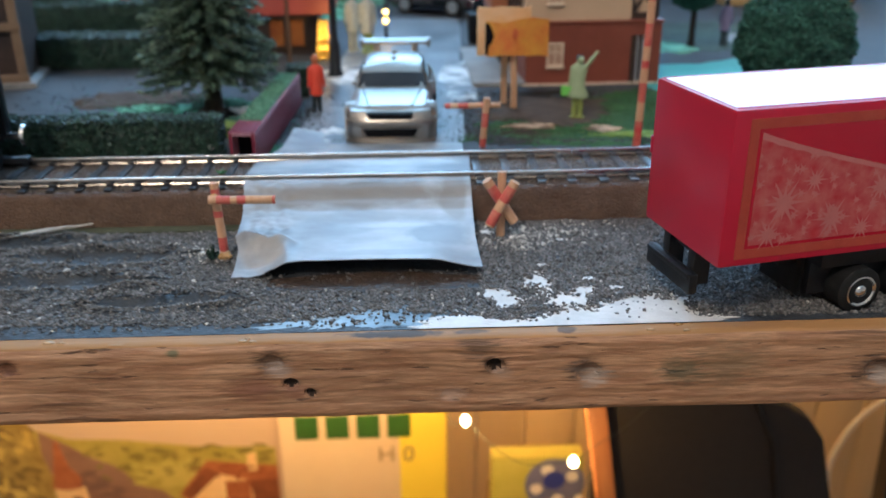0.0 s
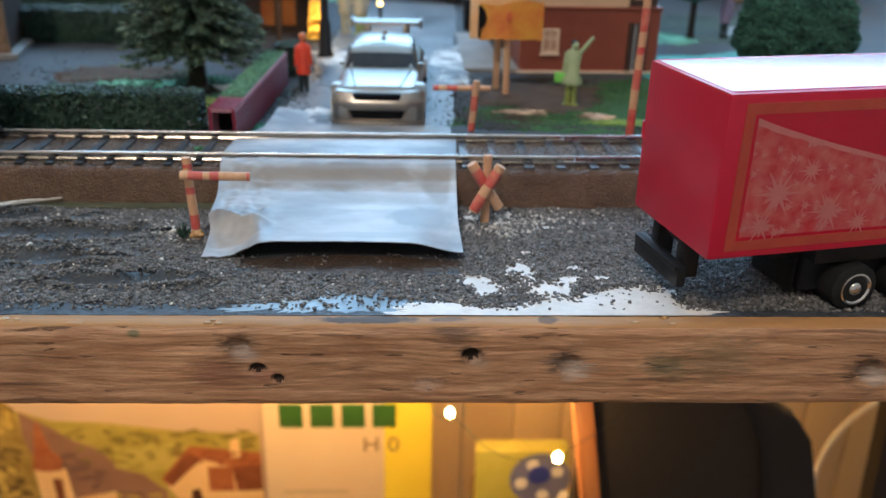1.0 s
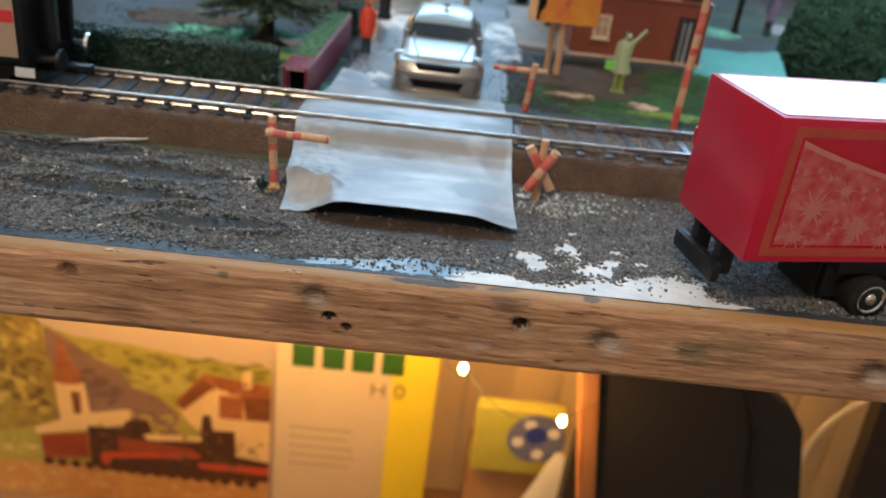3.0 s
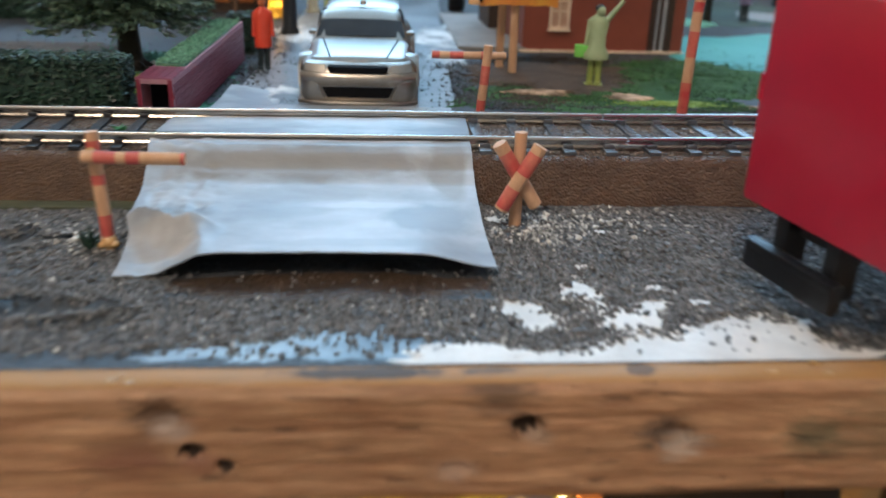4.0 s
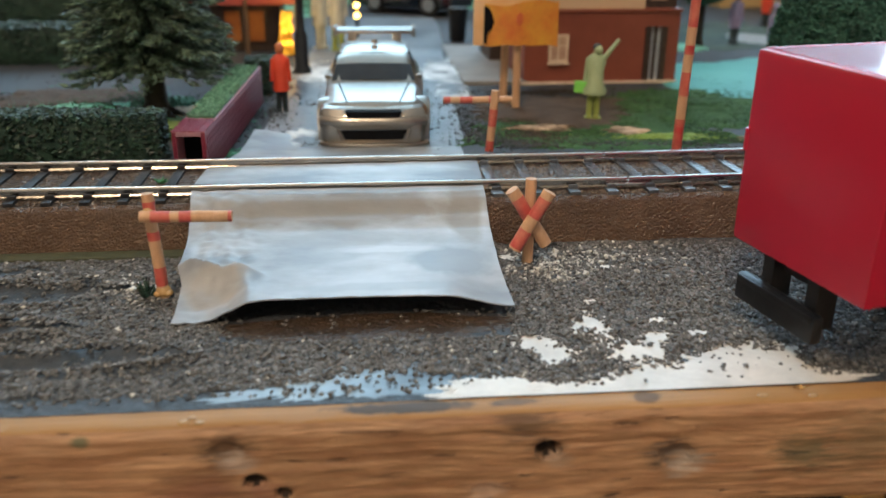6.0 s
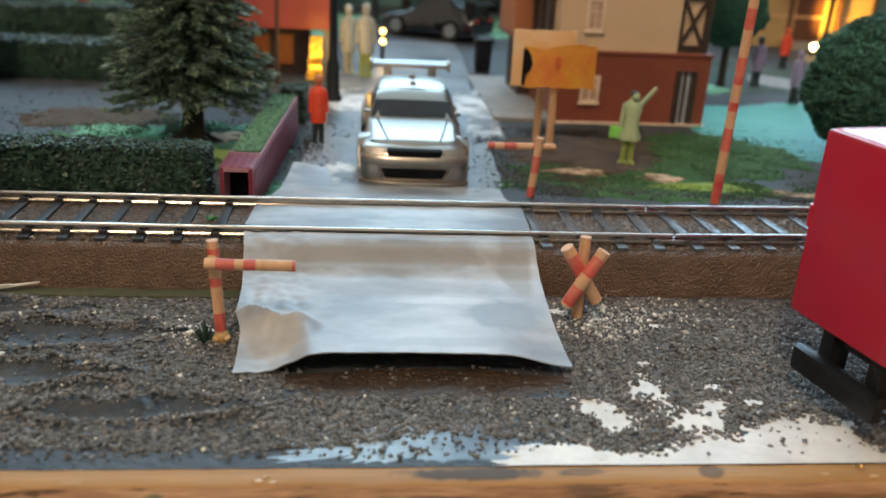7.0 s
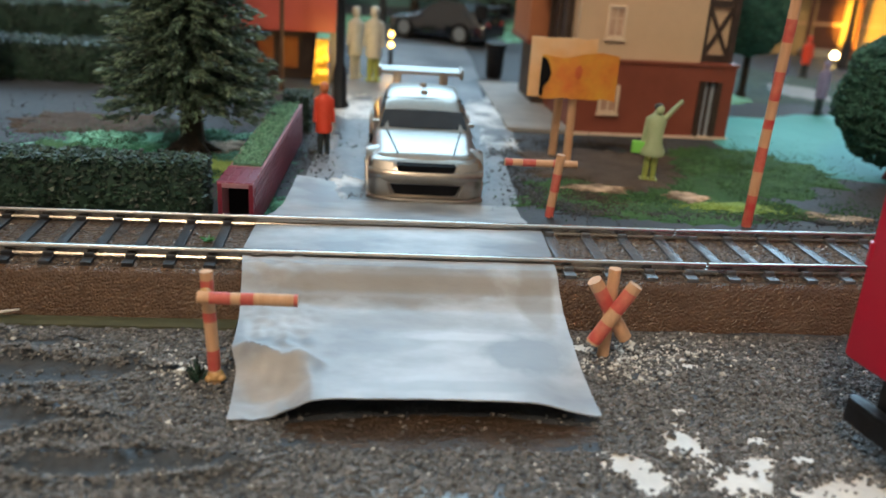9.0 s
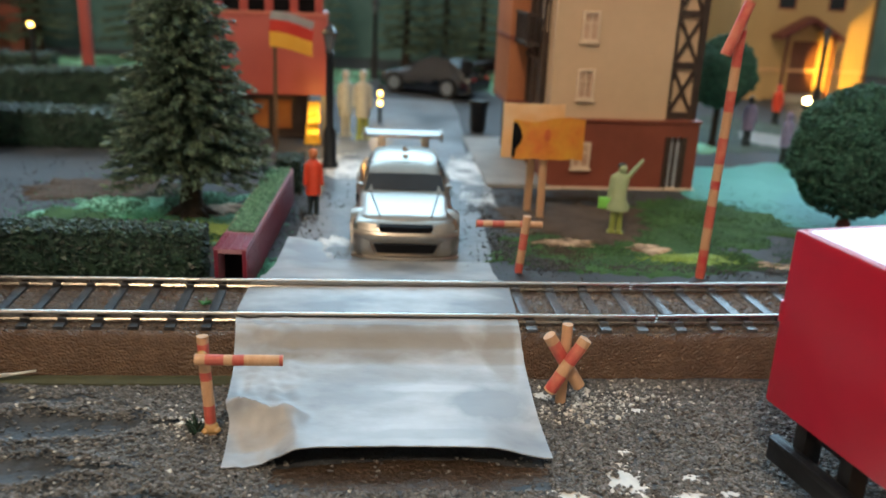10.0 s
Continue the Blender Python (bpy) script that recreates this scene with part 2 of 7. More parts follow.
M_SLAB = mat("beige_pavement_slab", (0.2, 0.195, 0.185), (0.29, 0.28, 0.265), 120, rough=0.7, bump=0.3, fine=0.12)
M_ORANGE_RED = mat("orange_red_figure", (0.75, 0.06, 0.025), (0.8, 0.09, 0.04), 500, rough=0.45)
M_MINT = mat("pale_green_figure", (0.34, 0.43, 0.23), (0.42, 0.5, 0.3), 400, rough=0.5)
M_MINT_DARK = mat("olive_figure", (0.28, 0.34, 0.07), (0.34, 0.4, 0.12), 400, rough=0.5)
M_LIME = mat("lime_bag", (0.2, 0.6, 0.08), (0.24, 0.66, 0.12), 400, rough=0.5)
M_CREAM = mat("cream_figure", (0.4, 0.42, 0.38), (0.56, 0.56, 0.5), 400, rough=0.5)
M_PURPLE = mat("lilac_figure", (0.2, 0.17, 0.3), (0.3, 0.26, 0.42), 400, rough=0.5)
M_FIG_DARK = mat("dark_trousers", (0.02, 0.03, 0.03), (0.03, 0.045, 0.045), 400, rough=0.5)
M_LAMP_BLACK = mat("black_lamp_metal", (0.012, 0.014, 0.018), (0.02, 0.022, 0.026), 300, rough=0.3)
M_YELLOW_WALL = mat("yellow_house_wall", (0.4, 0.27, 0.115), (0.48, 0.33, 0.15), 40, rough=0.6, fine=0.06)
M_ROOM_WALL = mat("room_wall_paint", (0.62, 0.57, 0.5), (0.66, 0.61, 0.54), 6, rough=0.8, fine=0.03)
M_CEIL = mat("ceiling_paint", (0.75, 0.74, 0.72), (0.78, 0.77, 0.75), 6, rough=0.85, fine=0.02)
M_FLOOR = mat("room_floor_boards", (0.22, 0.13, 0.07), (0.3, 0.19, 0.1), 12, rough=0.45, stretch=(0.2, 4, 1), fine=0.1)
M_TABLE = mat("plywood_baseboard", (0.3, 0.2, 0.11), (0.38, 0.27, 0.16), 30, rough=0.7, stretch=(0.2, 3, 1), fine=0.1)
M_BULB = glow("warm_bulb", (1.0, 0.66, 0.24), 40.0)
M_BULB_AMBER = glow("amber_bulb", (1.0, 0.55, 0.12), 14.0)
M_COACH_CREAM = mat("cream_coach_side", (0.4, 0.29, 0.205), (0.46, 0.34, 0.25), 60, rough=0.35, fine=0.03)
M_COACH_RED = mat("red_coach_stripe", (0.6, 0.03, 0.03), (0.64, 0.04, 0.04), 60, rough=0.35)
M_COACH_ROOF = mat("blue_grey_coach_roof", (0.16, 0.2, 0.24), (0.22, 0.26, 0.3), 60, rough=0.4, fine=0.05)
M_WHITE = mat("white_card", (0.75, 0.73, 0.68), (0.8, 0.78, 0.73), 40, rough=0.5)
M_DUSK = mat("grey_green_flock", (0.035, 0.05, 0.045), (0.09, 0.13, 0.1), 70, rough=0.9, bump=0.8, bscale=1500, fine=0.3)
M_OLIVE = mat("olive_painted_board", (0.06, 0.068, 0.035), (0.1, 0.1, 0.055), 150, rough=0.6, fine=0.2)


def ground_paint():
    """Dark blue-black brushed paint."""
    return mat("front_ground_paint", (0.03, 0.035, 0.041), (0.072, 0.079, 0.088), 80, detail=7, spec=0.35, rough=0.52, bump=0.8, bscale=700, fine=0.35, rough_var=0.12)


def wood_beam():
    """Sawn pine: long grain, dark growth lines, brown stains, knots and a green paint smear."""
    m = bpy.data.materials.new("sawn_pine_timber")
    m.use_nodes = True
    nt = m.node_tree
    n, l = nt.nodes, nt.links
    b = n["Principled BSDF"]
    b.inputs["Roughness"].default_value = 0.5
    tc = n.new("ShaderNodeTexCoord")
    mp = n.new("ShaderNodeMapping")
    mp.inputs["Scale"].default_value = (0.12, 1, 1)
    l.new(tc.outputs["Object"], mp.inputs[0])
    warp = n.new("ShaderNodeTexNoise")
    warp.inputs["Scale"].default_value = 30
    l.new(tc.outputs["Object"], warp.inputs[0])
    add = n.new("ShaderNodeVectorMath")
    add.operation = "MULTIPLY_ADD"
    l.new(warp.outputs["Color"], add.inputs[0])
    add.inputs[1].default_value = (0.002, 0.002, 0.002)
    l.new(mp.outputs[0], add.inputs[2])
    g1 = n.new("ShaderNodeTexNoise")
    g1.inputs["Scale"].default_value, g1.inputs["Detail"].default_value = 760, 8
    l.new(add.outputs[0], g1.inputs[0])
    g2 = n.new("ShaderNodeTexNoise")
    g2.inputs["Scale"].default_value, g2.inputs["Detail"].default_value = 2600, 5
    l.new(add.outputs[0], g2.inputs[0])
    rp = n.new("ShaderNodeValToRGB")
    e = rp.color_ramp.elements
    e[0].position, e[0].color = 0.36, (0.33, 0.165, 0.082, 1)
    e[1].position, e[1].color = 0.68, (0.49, 0.285, 0.152, 1)
    mid = e.new(0.5)
    mid.color = (0.4, 0.218, 0.112, 1)
    l.new(g1.outputs["Fac"], rp.inputs[0])
    col = _vary(nt, rp.outputs[0], g2.outputs["Fac"], 0.38)
    big = n.new("ShaderNodeTexNoise")
    big.inputs["Scale"].default_value, big.inputs["Detail"].default_value = 38, 5
    l.new(tc.outputs["Object"], big.inputs[0])
    col = _vary(nt, col, big.outputs["Fac"], 0.3)
    # fine dark cracks along the grain
    mp2 = n.new("ShaderNodeMapping")
    mp2.inputs["Scale"].default_value = (0.045, 1, 1)
    l.new(tc.outputs["Object"], mp2.inputs[0])
    add2 = n.new("ShaderNodeVectorMath")
    add2.operation = "MULTIPLY_ADD"
    l.new(warp.outputs["Color"], add2.inputs[0])
    add2.inputs[1].default_value = (0.003, 0.003, 0.0035)
    l.new(mp2.outputs[0], add2.inputs[2])
    g3 = n.new("ShaderNodeTexNoise")
    g3.inputs["Scale"].default_value, g3.inputs["Detail"].default_value = 620, 8
    l.new(add2.outputs[0], g3.inputs[0])
    crack = n.new("ShaderNodeMapRange")
    crack.inputs["From Min"].default_value, crack.inputs["From Max"].default_value = 0.625, 0.655
    l.new(g3.outputs["Fac"], crack.inputs[0])
    col = _blend(nt, col, (0.07, 0.03, 0.015), crack.outputs[0], 0.55)
    # short dark ticks
    mp3 = n.new("ShaderNodeMapping")
    mp3.inputs["Scale"].default_value = (0.16, 1, 1)
    l.new(tc.outputs["Object"], mp3.inputs[0])
    g4 = n.new("ShaderNodeTexNoise")
    g4.inputs["Scale"].default_value, g4.inputs["Detail"].default_value = 780, 4
    l.new(mp3.outputs[0], g4.inputs[0])
    tick = n.new("ShaderNodeMapRange")
    tick.inputs["From Min"].default_value, tick.inputs["From Max"].default_value = 0.64, 0.67
    l.new(g4.outputs["Fac"], tick.inputs[0])
    col = _blend(nt, col, (0.06, 0.03, 0.018), tick.outputs[0], 0.7)
    # knots and smears: place, size, colour
    for kx, kz, ks, kc, ka in ((-17.6, -3.9, 3.2, (0.05, 0.028, 0.018), 0.75), (43.8, -7.6, 3.4, (0.06, 0.036, 0.026), 0.7), (102.3, -9.3, 4.6, (0.05, 0.03, 0.022), 0.7), (-67.4, -4.0, 2.2, (0.1, 0.03, 0.012), 0.8),
                               (62.3, -8.1, 4.0, (0.07, 0.085, 0.045), 0.6), (72.0, -7.0, 6.0, (0.14, 0.13, 0.07), 0.4), (-22.0, -9.0, 5.0, (0.13, 0.05, 0.025), 0.5), (22.0, -1.5, 4.0, (0.04, 0.03, 0.022), 0.6), (25.5, -6.0, 2.4, (0.05, 0.028, 0.018), 0.7),
                               (-16.2, -5.8, 2.2, (0.5, 0.4, 0.33), 0.6), (45.6, -9.2, 2.6, (0.52, 0.42, 0.34), 0.65), (41.6, -7.4, 2.2, (0.1, 0.075, 0.06), 0.6), (103.8, -10.9, 2.8, (0.52, 0.43, 0.36), 0.6), (17.0, -12.3, 2.2, (0.5, 0.36, 0.28), 0.55),
                               (27.0, -7.6, 1.8, (0.46, 0.33, 0.24), 0.5), (-13.4, -10.2, 2.4, (0.3, 0.13, 0.08), 0.6), (-21.0, -9.8, 3.6, (0.26, 0.11, 0.065), 0.5), (-36.0, -1.6, 1.0, (0.05, 0.1, 0.05), 0.7), (-100.0, -9.0, 9.0, (0.2, 0.1, 0.05), 0.4), (-80.0, -13.0, 8.0, (0.5, 0.32, 0.19), 0.35)):
        vd = n.new("ShaderNodeVectorMath")
        vd.operation = "SUBTRACT"
        l.new(tc.outputs["Object"], vd.inputs[0])
        vd.inputs[1].default_value = (kx / 1000, -0.0705, kz / 1000)
        vs = n.new("ShaderNodeVectorMath")
        vs.operation = "MULTIPLY"
        l.new(vd.outputs[0], vs.inputs[0])
        vs.inputs[1].default_value = (640 / ks, 300 / ks, 1000 / ks)
        ln = n.new("ShaderNodeVectorMath")
        ln.operation = "LENGTH"
        l.new(vs.outputs[0], ln.inputs[0])
        ad = n.new("ShaderNodeMath")
        ad.operation = "MULTIPLY_ADD"
        l.new(g2.outputs["Fac"], ad.inputs[0])
        ad.inputs[1].default_value = 1.7
        l.new(ln.outputs["Value"], ad.inputs[2])
        mr = n.new("ShaderNodeMapRange")
        mr.inputs["From Min"].default_value, mr.inputs["From Max"].default_value = 1.8, 1.2
        l.new(ad.outputs[0], mr.inputs[0])
        col = _blend(nt, col, kc, mr.outputs[0], ka)
    l.new(col, b.inputs["Base Color"])
    bp = n.new("ShaderNodeBump")
    bp.inputs["Strength"].default_value, bp.inputs["Distance"].default_value = 0.9, 0.0008
    rl = n.new("ShaderNodeMath")
    rl.operation = "MULTIPLY_ADD"
    l.new(g2.outputs["Fac"], rl.inputs[0])
    rl.inputs[1].default_value = 0.3
    l.new(g3.outputs["Fac"], rl.inputs[2])
    dig = n.new("ShaderNodeMath")
    dig.operation = "MULTIPLY_ADD"
    l.new(tick.outputs[0], dig.inputs[0])
    dig.inputs[1].default_value = -0.6
    l.new(rl.outputs[0], dig.inputs[2])
    l.new(dig.outputs[0], bp.inputs["Height"])
    l.new(bp.outputs[0], b.inputs["Normal"])
    return m


M_GROUND = ground_paint()
M_BEAM = wood_beam()
M_BEAM_TOP = mat("pale_planed_pine", (0.32, 0.15, 0.045), (0.44, 0.24, 0.085), 60, rough=0.65, stretch=(0.1, 1, 1), fine=0.2, bump=0.3, bscale=900,
                 spots=((6, -67.5, 0, 11, 1.6, 4, (0.03, 0.026, 0.02), 0.85), (22, -67.3, 0, 4, 1.0, 4, (0.05, 0.04, 0.03), 0.6), (39.5, -67.5, 0, 2.2, 1.6, 4, (0.06, 0.035, 0.02), 0.7), (-90, -67.5, 0, 20, 1.8, 4, (0.36, 0.2, 0.09), 0.5), (80, -67.8, 0, 9, 1.5, 4, (0.34, 0.17, 0.06), 0.5)))
M_PRIMER = mat("bare_white_primer", (0.78, 0.76, 0.72), (0.62, 0.6, 0.56), 120, rough=0.6, fine=0.1, bump=0.2, spread=0.15)
# The ramp's pale blue end paints a daylight sheen into the smear.
M_SMEAR = mat("blue_grey_smear_and_sheen", (0.03, 0.042, 0.055), (0.3, 0.38, 0.44), 75, detail=9, rough=0.35, fine=0.2, spread=0.14, stretch=(0.5, 1.2, 1))
M_DIRT = mat("brown_glue_dirt", (0.042, 0.027, 0.017), (0.085, 0.055, 0.036), 200, rough=0.28, bump=0.9, bscale=1200, fine=0.4)
# near-black that paints the shade into the beam's deep holes
M_HOLE = mat("hole_shade", (0.015, 0.008, 0.004), (0.05, 0.025, 0.012), 500, rough=0.8)

# ---------------- mesh helpers (all lengths in millimetres) ----------------


def box(bm, x0, x1, y0, y1, z0, z1, mi=0, bevel=0.0):
    v = [bm.verts.new((x, y, z)) for z in (z0, z1) for y in (y0, y1) for x in (x0, x1)]
    fs = [bm.faces.new([v[i] for i in q]) for q in ((0, 2, 3, 1), (4, 5, 7, 6), (0, 1, 5, 4), (2, 6, 7, 3), (0, 4, 6, 2), (1, 3, 7, 5))]
    for f in fs:
        f.material_index = mi
    if bevel:
        es = {e for f in fs for e in f.edges}
        r = bmesh.ops.bevel(bm, geom=list(es), offset=bevel, segments=2, profile=0.6, affect="EDGES")
        for f in r["faces"]:
            f.material_index = mi
    return bm


def rod(bm, p, q, r0, r1=None, n=10, mi=0, cap=True):
    p, q = Vector(p), Vector(q)
    r1 = r0 if r1 is None else r1
    d = (q - p).normalized()
    a = d.orthogonal().normalized()
    c = d.cross(a)
    rings = []
    for o, r in ((p, r0), (q, r1)):
        rings.append([bm.verts.new(o + (a * math.cos(t) + c * math.sin(t)) * r) for t in (2 * math.pi * k / n for k in range(n))])
    for k in range(n):
        f = bm.faces.new((rings[0][k], rings[0][(k + 1) % n], rings[1][(k + 1) % n], rings[1][k]))
        f.material_index, f.smooth = mi, True
    if cap:
        for ring in (rings[0][::-1], rings[1]):
            bm.faces.new(ring).material_index = mi
    return bm


def lathe(bm, prof, x=0, y=0, n=16, mi=0):
    """Turns a profile of (radius, z) round the upright through x, y."""
    rings = [[bm.verts.new((x + max(r, 0.01) * math.cos(2 * math.pi * k / n), y + max(r, 0.01) * math.sin(2 * math.pi * k / n), z)) for k in range(n)] for r, z in prof]
    for a, b2 in zip(rings, rings[1:]):
        for k in range(n):
            f = bm.faces.new((a[k], a[(k + 1) % n], b2[(k + 1) % n], b2[k]))
            f.material_index, f.smooth = mi, True
    bm.faces.new(rings[0][::-1]).material_index = mi
    bm.faces.new(rings[-1]).material_index = mi
    return bm


def ball(bm, x, y, z, rx, ry=None, rz=None, mi=0, sub=2):
    r = bmesh.ops.create_icosphere(bm, subdivisions=sub, radius=1.0)
    for v in r["verts"]:
        v.co = Vector((x + v.co.x * rx, y + v.co.y * (ry or rx), z + v.co.z * (rz or rx)))
        for f in v.link_faces:
            f.material_index, f.smooth = mi, True
    return bm


def loft(bm, rings, mi=0, smooth=True, close=True, caps=True):
    vs = [[bm.verts.new(p) for p in r] for r in rings]
    m = len(vs[0])
    for a, b2 in zip(vs, vs[1:]):
        for k in range(m if close else m - 1):
            f = bm.faces.new((a[k], a[(k + 1) % m], b2[(k + 1) % m], b2[k]))
            f.material_index, f.smooth = mi, smooth
    if caps and close:
        bm.faces.new(vs[0][::-1]).material_index = mi
        bm.faces.new(vs[-1]).material_index = mi
    return vs


def sheet(bm, nx, ny, fn, mi=0):
    """A grid of nx by ny cells; fn(u, v) gives each point."""
    g = [[bm.verts.new(fn(i / nx, j / ny)) for i in range(nx + 1)] for j in range(ny + 1)]
    for j in range(ny):
        for i in range(nx):
            f = bm.faces.new((g[j][i], g[j][i + 1], g[j + 1][i + 1], g[j + 1][i]))
            f.smooth, f.material_index = True, mi
    return g


def thick(bm, t):
    """Gives an open sheet a thickness downwards."""
    bmesh.ops.recalc_face_normals(bm, faces=bm.faces[:])
    bmesh.ops.solidify(bm, geom=bm.faces[:], thickness=t)


def mesh_of(name, bm, mats):
    bmesh.ops.scale(bm, vec=(0.001, 0.001, 0.001), verts=bm.verts[:])
    bmesh.ops.recalc_face_normals(bm, faces=bm.faces[:])
    me = bpy.data.meshes.new(name)
    bm.to_mesh(me)
    me.set_sharp_from_angle(angle=radians(46))
    bm.free()
    for m in (mats if isinstance(mats, (list, tuple)) else [mats]):
        me.materials.append(m)
    return me


def part(name, bm, mats, parent, label=""):
    """Links a bmesh, in its parent's millimetres, as one mesh under a thing or a part."""
    ob = new(name, mesh_of(name, bm, mats))
    ob.parent = parent
    if label:
        tagged(ob, label)
    return ob


def piece(name, me, parent, x, y, z, rz=0.0):
    """One of many alike pieces that share a mesh."""
    ob = new(name, me)
    ob.parent = parent
    ob.matrix_basis = pose(x / 1000, y / 1000, z / 1000, 0, 0, rz)
    return ob


def thing(name, x, y, z, rz, label, category, group="", kind=""):
    ob = new(name)
    ob.empty_display_size = 0.01
    ob.matrix_basis = pose(x / 1000, y / 1000, z / 1000, 0, 0, rz)
    return tagged(ob, label, category, group, kind)


def solid(name, bm, mats, x, y, z, rz, label, category, group="", kind=""):
    """A thing that is one single mesh."""
    ob = new(name, mesh_of(name, bm, mats))
    ob.matrix_basis = pose(x / 1000, y / 1000, z / 1000, 0, 0, rz)
    return tagged(ob, label, category, group, kind)


def nz(x, y, s, seed=0.0):
    return noise.noise(Vector((x * s, y * s, seed)))


def rnd(a, b2):
    return random.uniform(a, b2)


def ground_z(x, y):
    """Height of the ground behind the track."""
    z = 4.2 + min(max(y - 45, 0), 110) * 0.024
    if x > 26:
        z += 3.6 * min(1, (x - 26) / 6) * max(0, 1 - max(0, y - 34) / 26)
    return z


def grains(name, pts, rad, m, squash=0.75, longs=None, parent=None):
    """Many small faceted grains in one mesh; longs gives each an axis along which it is stretched."""
    rs = np.random.RandomState(len(pts))
    pts, rad = np.asarray(pts, float), np.asarray(rad, float)
    count = len(pts)
    base = np.array([(1, 0, 0), (-1, 0, 0), (0, 1, 0), (0, -1, 0), (0, 0, 1), (0, 0, -1)], float)
    a = rs.normal(size=(count, 3))
    if longs is not None:
        a = np.asarray(longs, float)
    a /= np.linalg.norm(a, axis=1)[:, None]
    t = rs.normal(size=(count, 3))
    b2 = np.cross(a, t)
    b2 /= np.linalg.norm(b2, axis=1)[:, None]
    c = np.cross(a, b2)
    jit = rs.uniform(0.6, 1.25, (count, 6, 1))
    k = base[None] * jit
    if longs is not None:
        k = k * np.array([2.6, 0.55, 0.55])
    v = k[..., 0:1] * a[:, None] + k[..., 1:2] * b2[:, None] + k[..., 2:3] * c[:, None]
    if longs is None:
        v[..., 2] *= squash
    v = (v * rad[:, None, None] + pts[:, None]) / 1000.0
    tri = np.array([(0, 2, 4), (2, 1, 4), (1, 3, 4), (3, 0, 4), (2, 0, 5), (1, 2, 5), (3, 1, 5), (0, 3, 5)])
    f = (tri[None] + 6 * np.arange(count)[:, None, None]).reshape(-1, 3)
    me = bpy.data.meshes.new(name)
    me.from_pydata(v.reshape(-1, 3), [], f)
    me.materials.append(m)
    ob = new(name, me)
    if parent:
        ob.parent = parent
    return ob


# ---------------- room: unseen shell added to bounce light ---
def build_room():
    def slab(name, x0, x1, y0, y1, z0, z1, m, label, category):
        bm = box(bmesh.new(), x0, x1, y0, y1, z0, z1)
        return solid(name, bm, m, 0, 0, 0, 0, label, category, kind="structure")

    slab("floor", -2200, 2400, -2400, 1300, -950, -900, M_FLOOR, "unseen brown wooden room floor added for bounce light", "floor")
    slab("ceiling", -2200, 2400, -2400, 1300, 1650, 1700, M_CEIL, "unseen white room ceiling added for bounce light", "ceiling")
    slab("wall_west", -2300, -2200, -2400, 1300, -900, 1650, M_ROOM_WALL, "unseen beige room wall added for bounce light", "wall")
    slab("wall_east", 2400, 2500, -2400, 1300, -900, 1650, M_ROOM_WALL, "unseen beige room wall added for bounce light", "wall")
    slab("wall_south", -2200, 2400, -2500, -2400, -900, 1650, M_ROOM_WALL, "unseen beige room wall added for bounce light", "wall")
    bm = bmesh.new()
    box(bm, -2200, -600, 1200, 1300, -900, 1650)
    box(bm, 1100, 2400, 1200, 1300, -900, 1650)
    box(bm, -600, 1100, 1200, 1300, -900, 250)
    box(bm, -600, 1100, 1200, 1300, 1450, 1650)
    solid("wall_north", bm, M_ROOM_WALL, 0, 0, 0, 0, "unseen beige room wall with a window opening, added for bounce light", "wall", kind="structure")


build_room()


# ---------------- layout base ----------------
PRIMER = ((37.5, -45.3, 3.2, 5.0), (26.5, -49.8, 2.6, 2.4), (29.6, -54.4, 3.0, 3.2), (42.5, -54.6, 5.0, 2.6), (46.8, -50.4, 2.8, 2.0), (30, -65.2, 14, 2.2), (45, -63.0, 9, 4.2), (54, -59.2, 5, 3.2), (60.5, -58.0, 6, 4.2), (59, -64.6, 11, 3.4),
          (19, -64.0, 6, 2.8), (45.4, -21.8, 2.0, 0.8), (40, -36.4, 1.2, 0.9), (48.5, -45, 1.5, 0.9), (53.5, -49.6, 1.7, 0.9), (28.4, -15.8, 1.4, 1.0))
# pools of smooth dark paint with clotted grit heaped round them
POOLS = ((-62, -27.6, 16, 3.8), (-90, -18.6, 22, 3.0), (-72, -41.5, 19, 3.2), (-112, -33, 18, 4.6), (-44, -52.5, 12, 2.4))


def front_z(x, y):
    z = 0.5 * nz(x, y, 0.05, 3) + 0.35 * nz(x, y, 0.13, 8)
    for cx, cy, rx, ry in POOLS:
        dx, dy = (x - cx) / rx + 0.25 * nz(x, y, 0.11, 23), (y - cy) / ry + 0.5 * nz(x, y, 0.14, 21)
        q = math.hypot(dx, dy)
        if q < 2.4:
            z += (1.7 if dy > 0 else 0.9) * math.exp(-((q - 1.32) / 0.3) ** 2) * (1 + 0.6 * nz(x, y, 0.2, 5)) - 0.5 * max(0, 1 - q)
    return z * min(1, max(0, (y + 65) / 8))


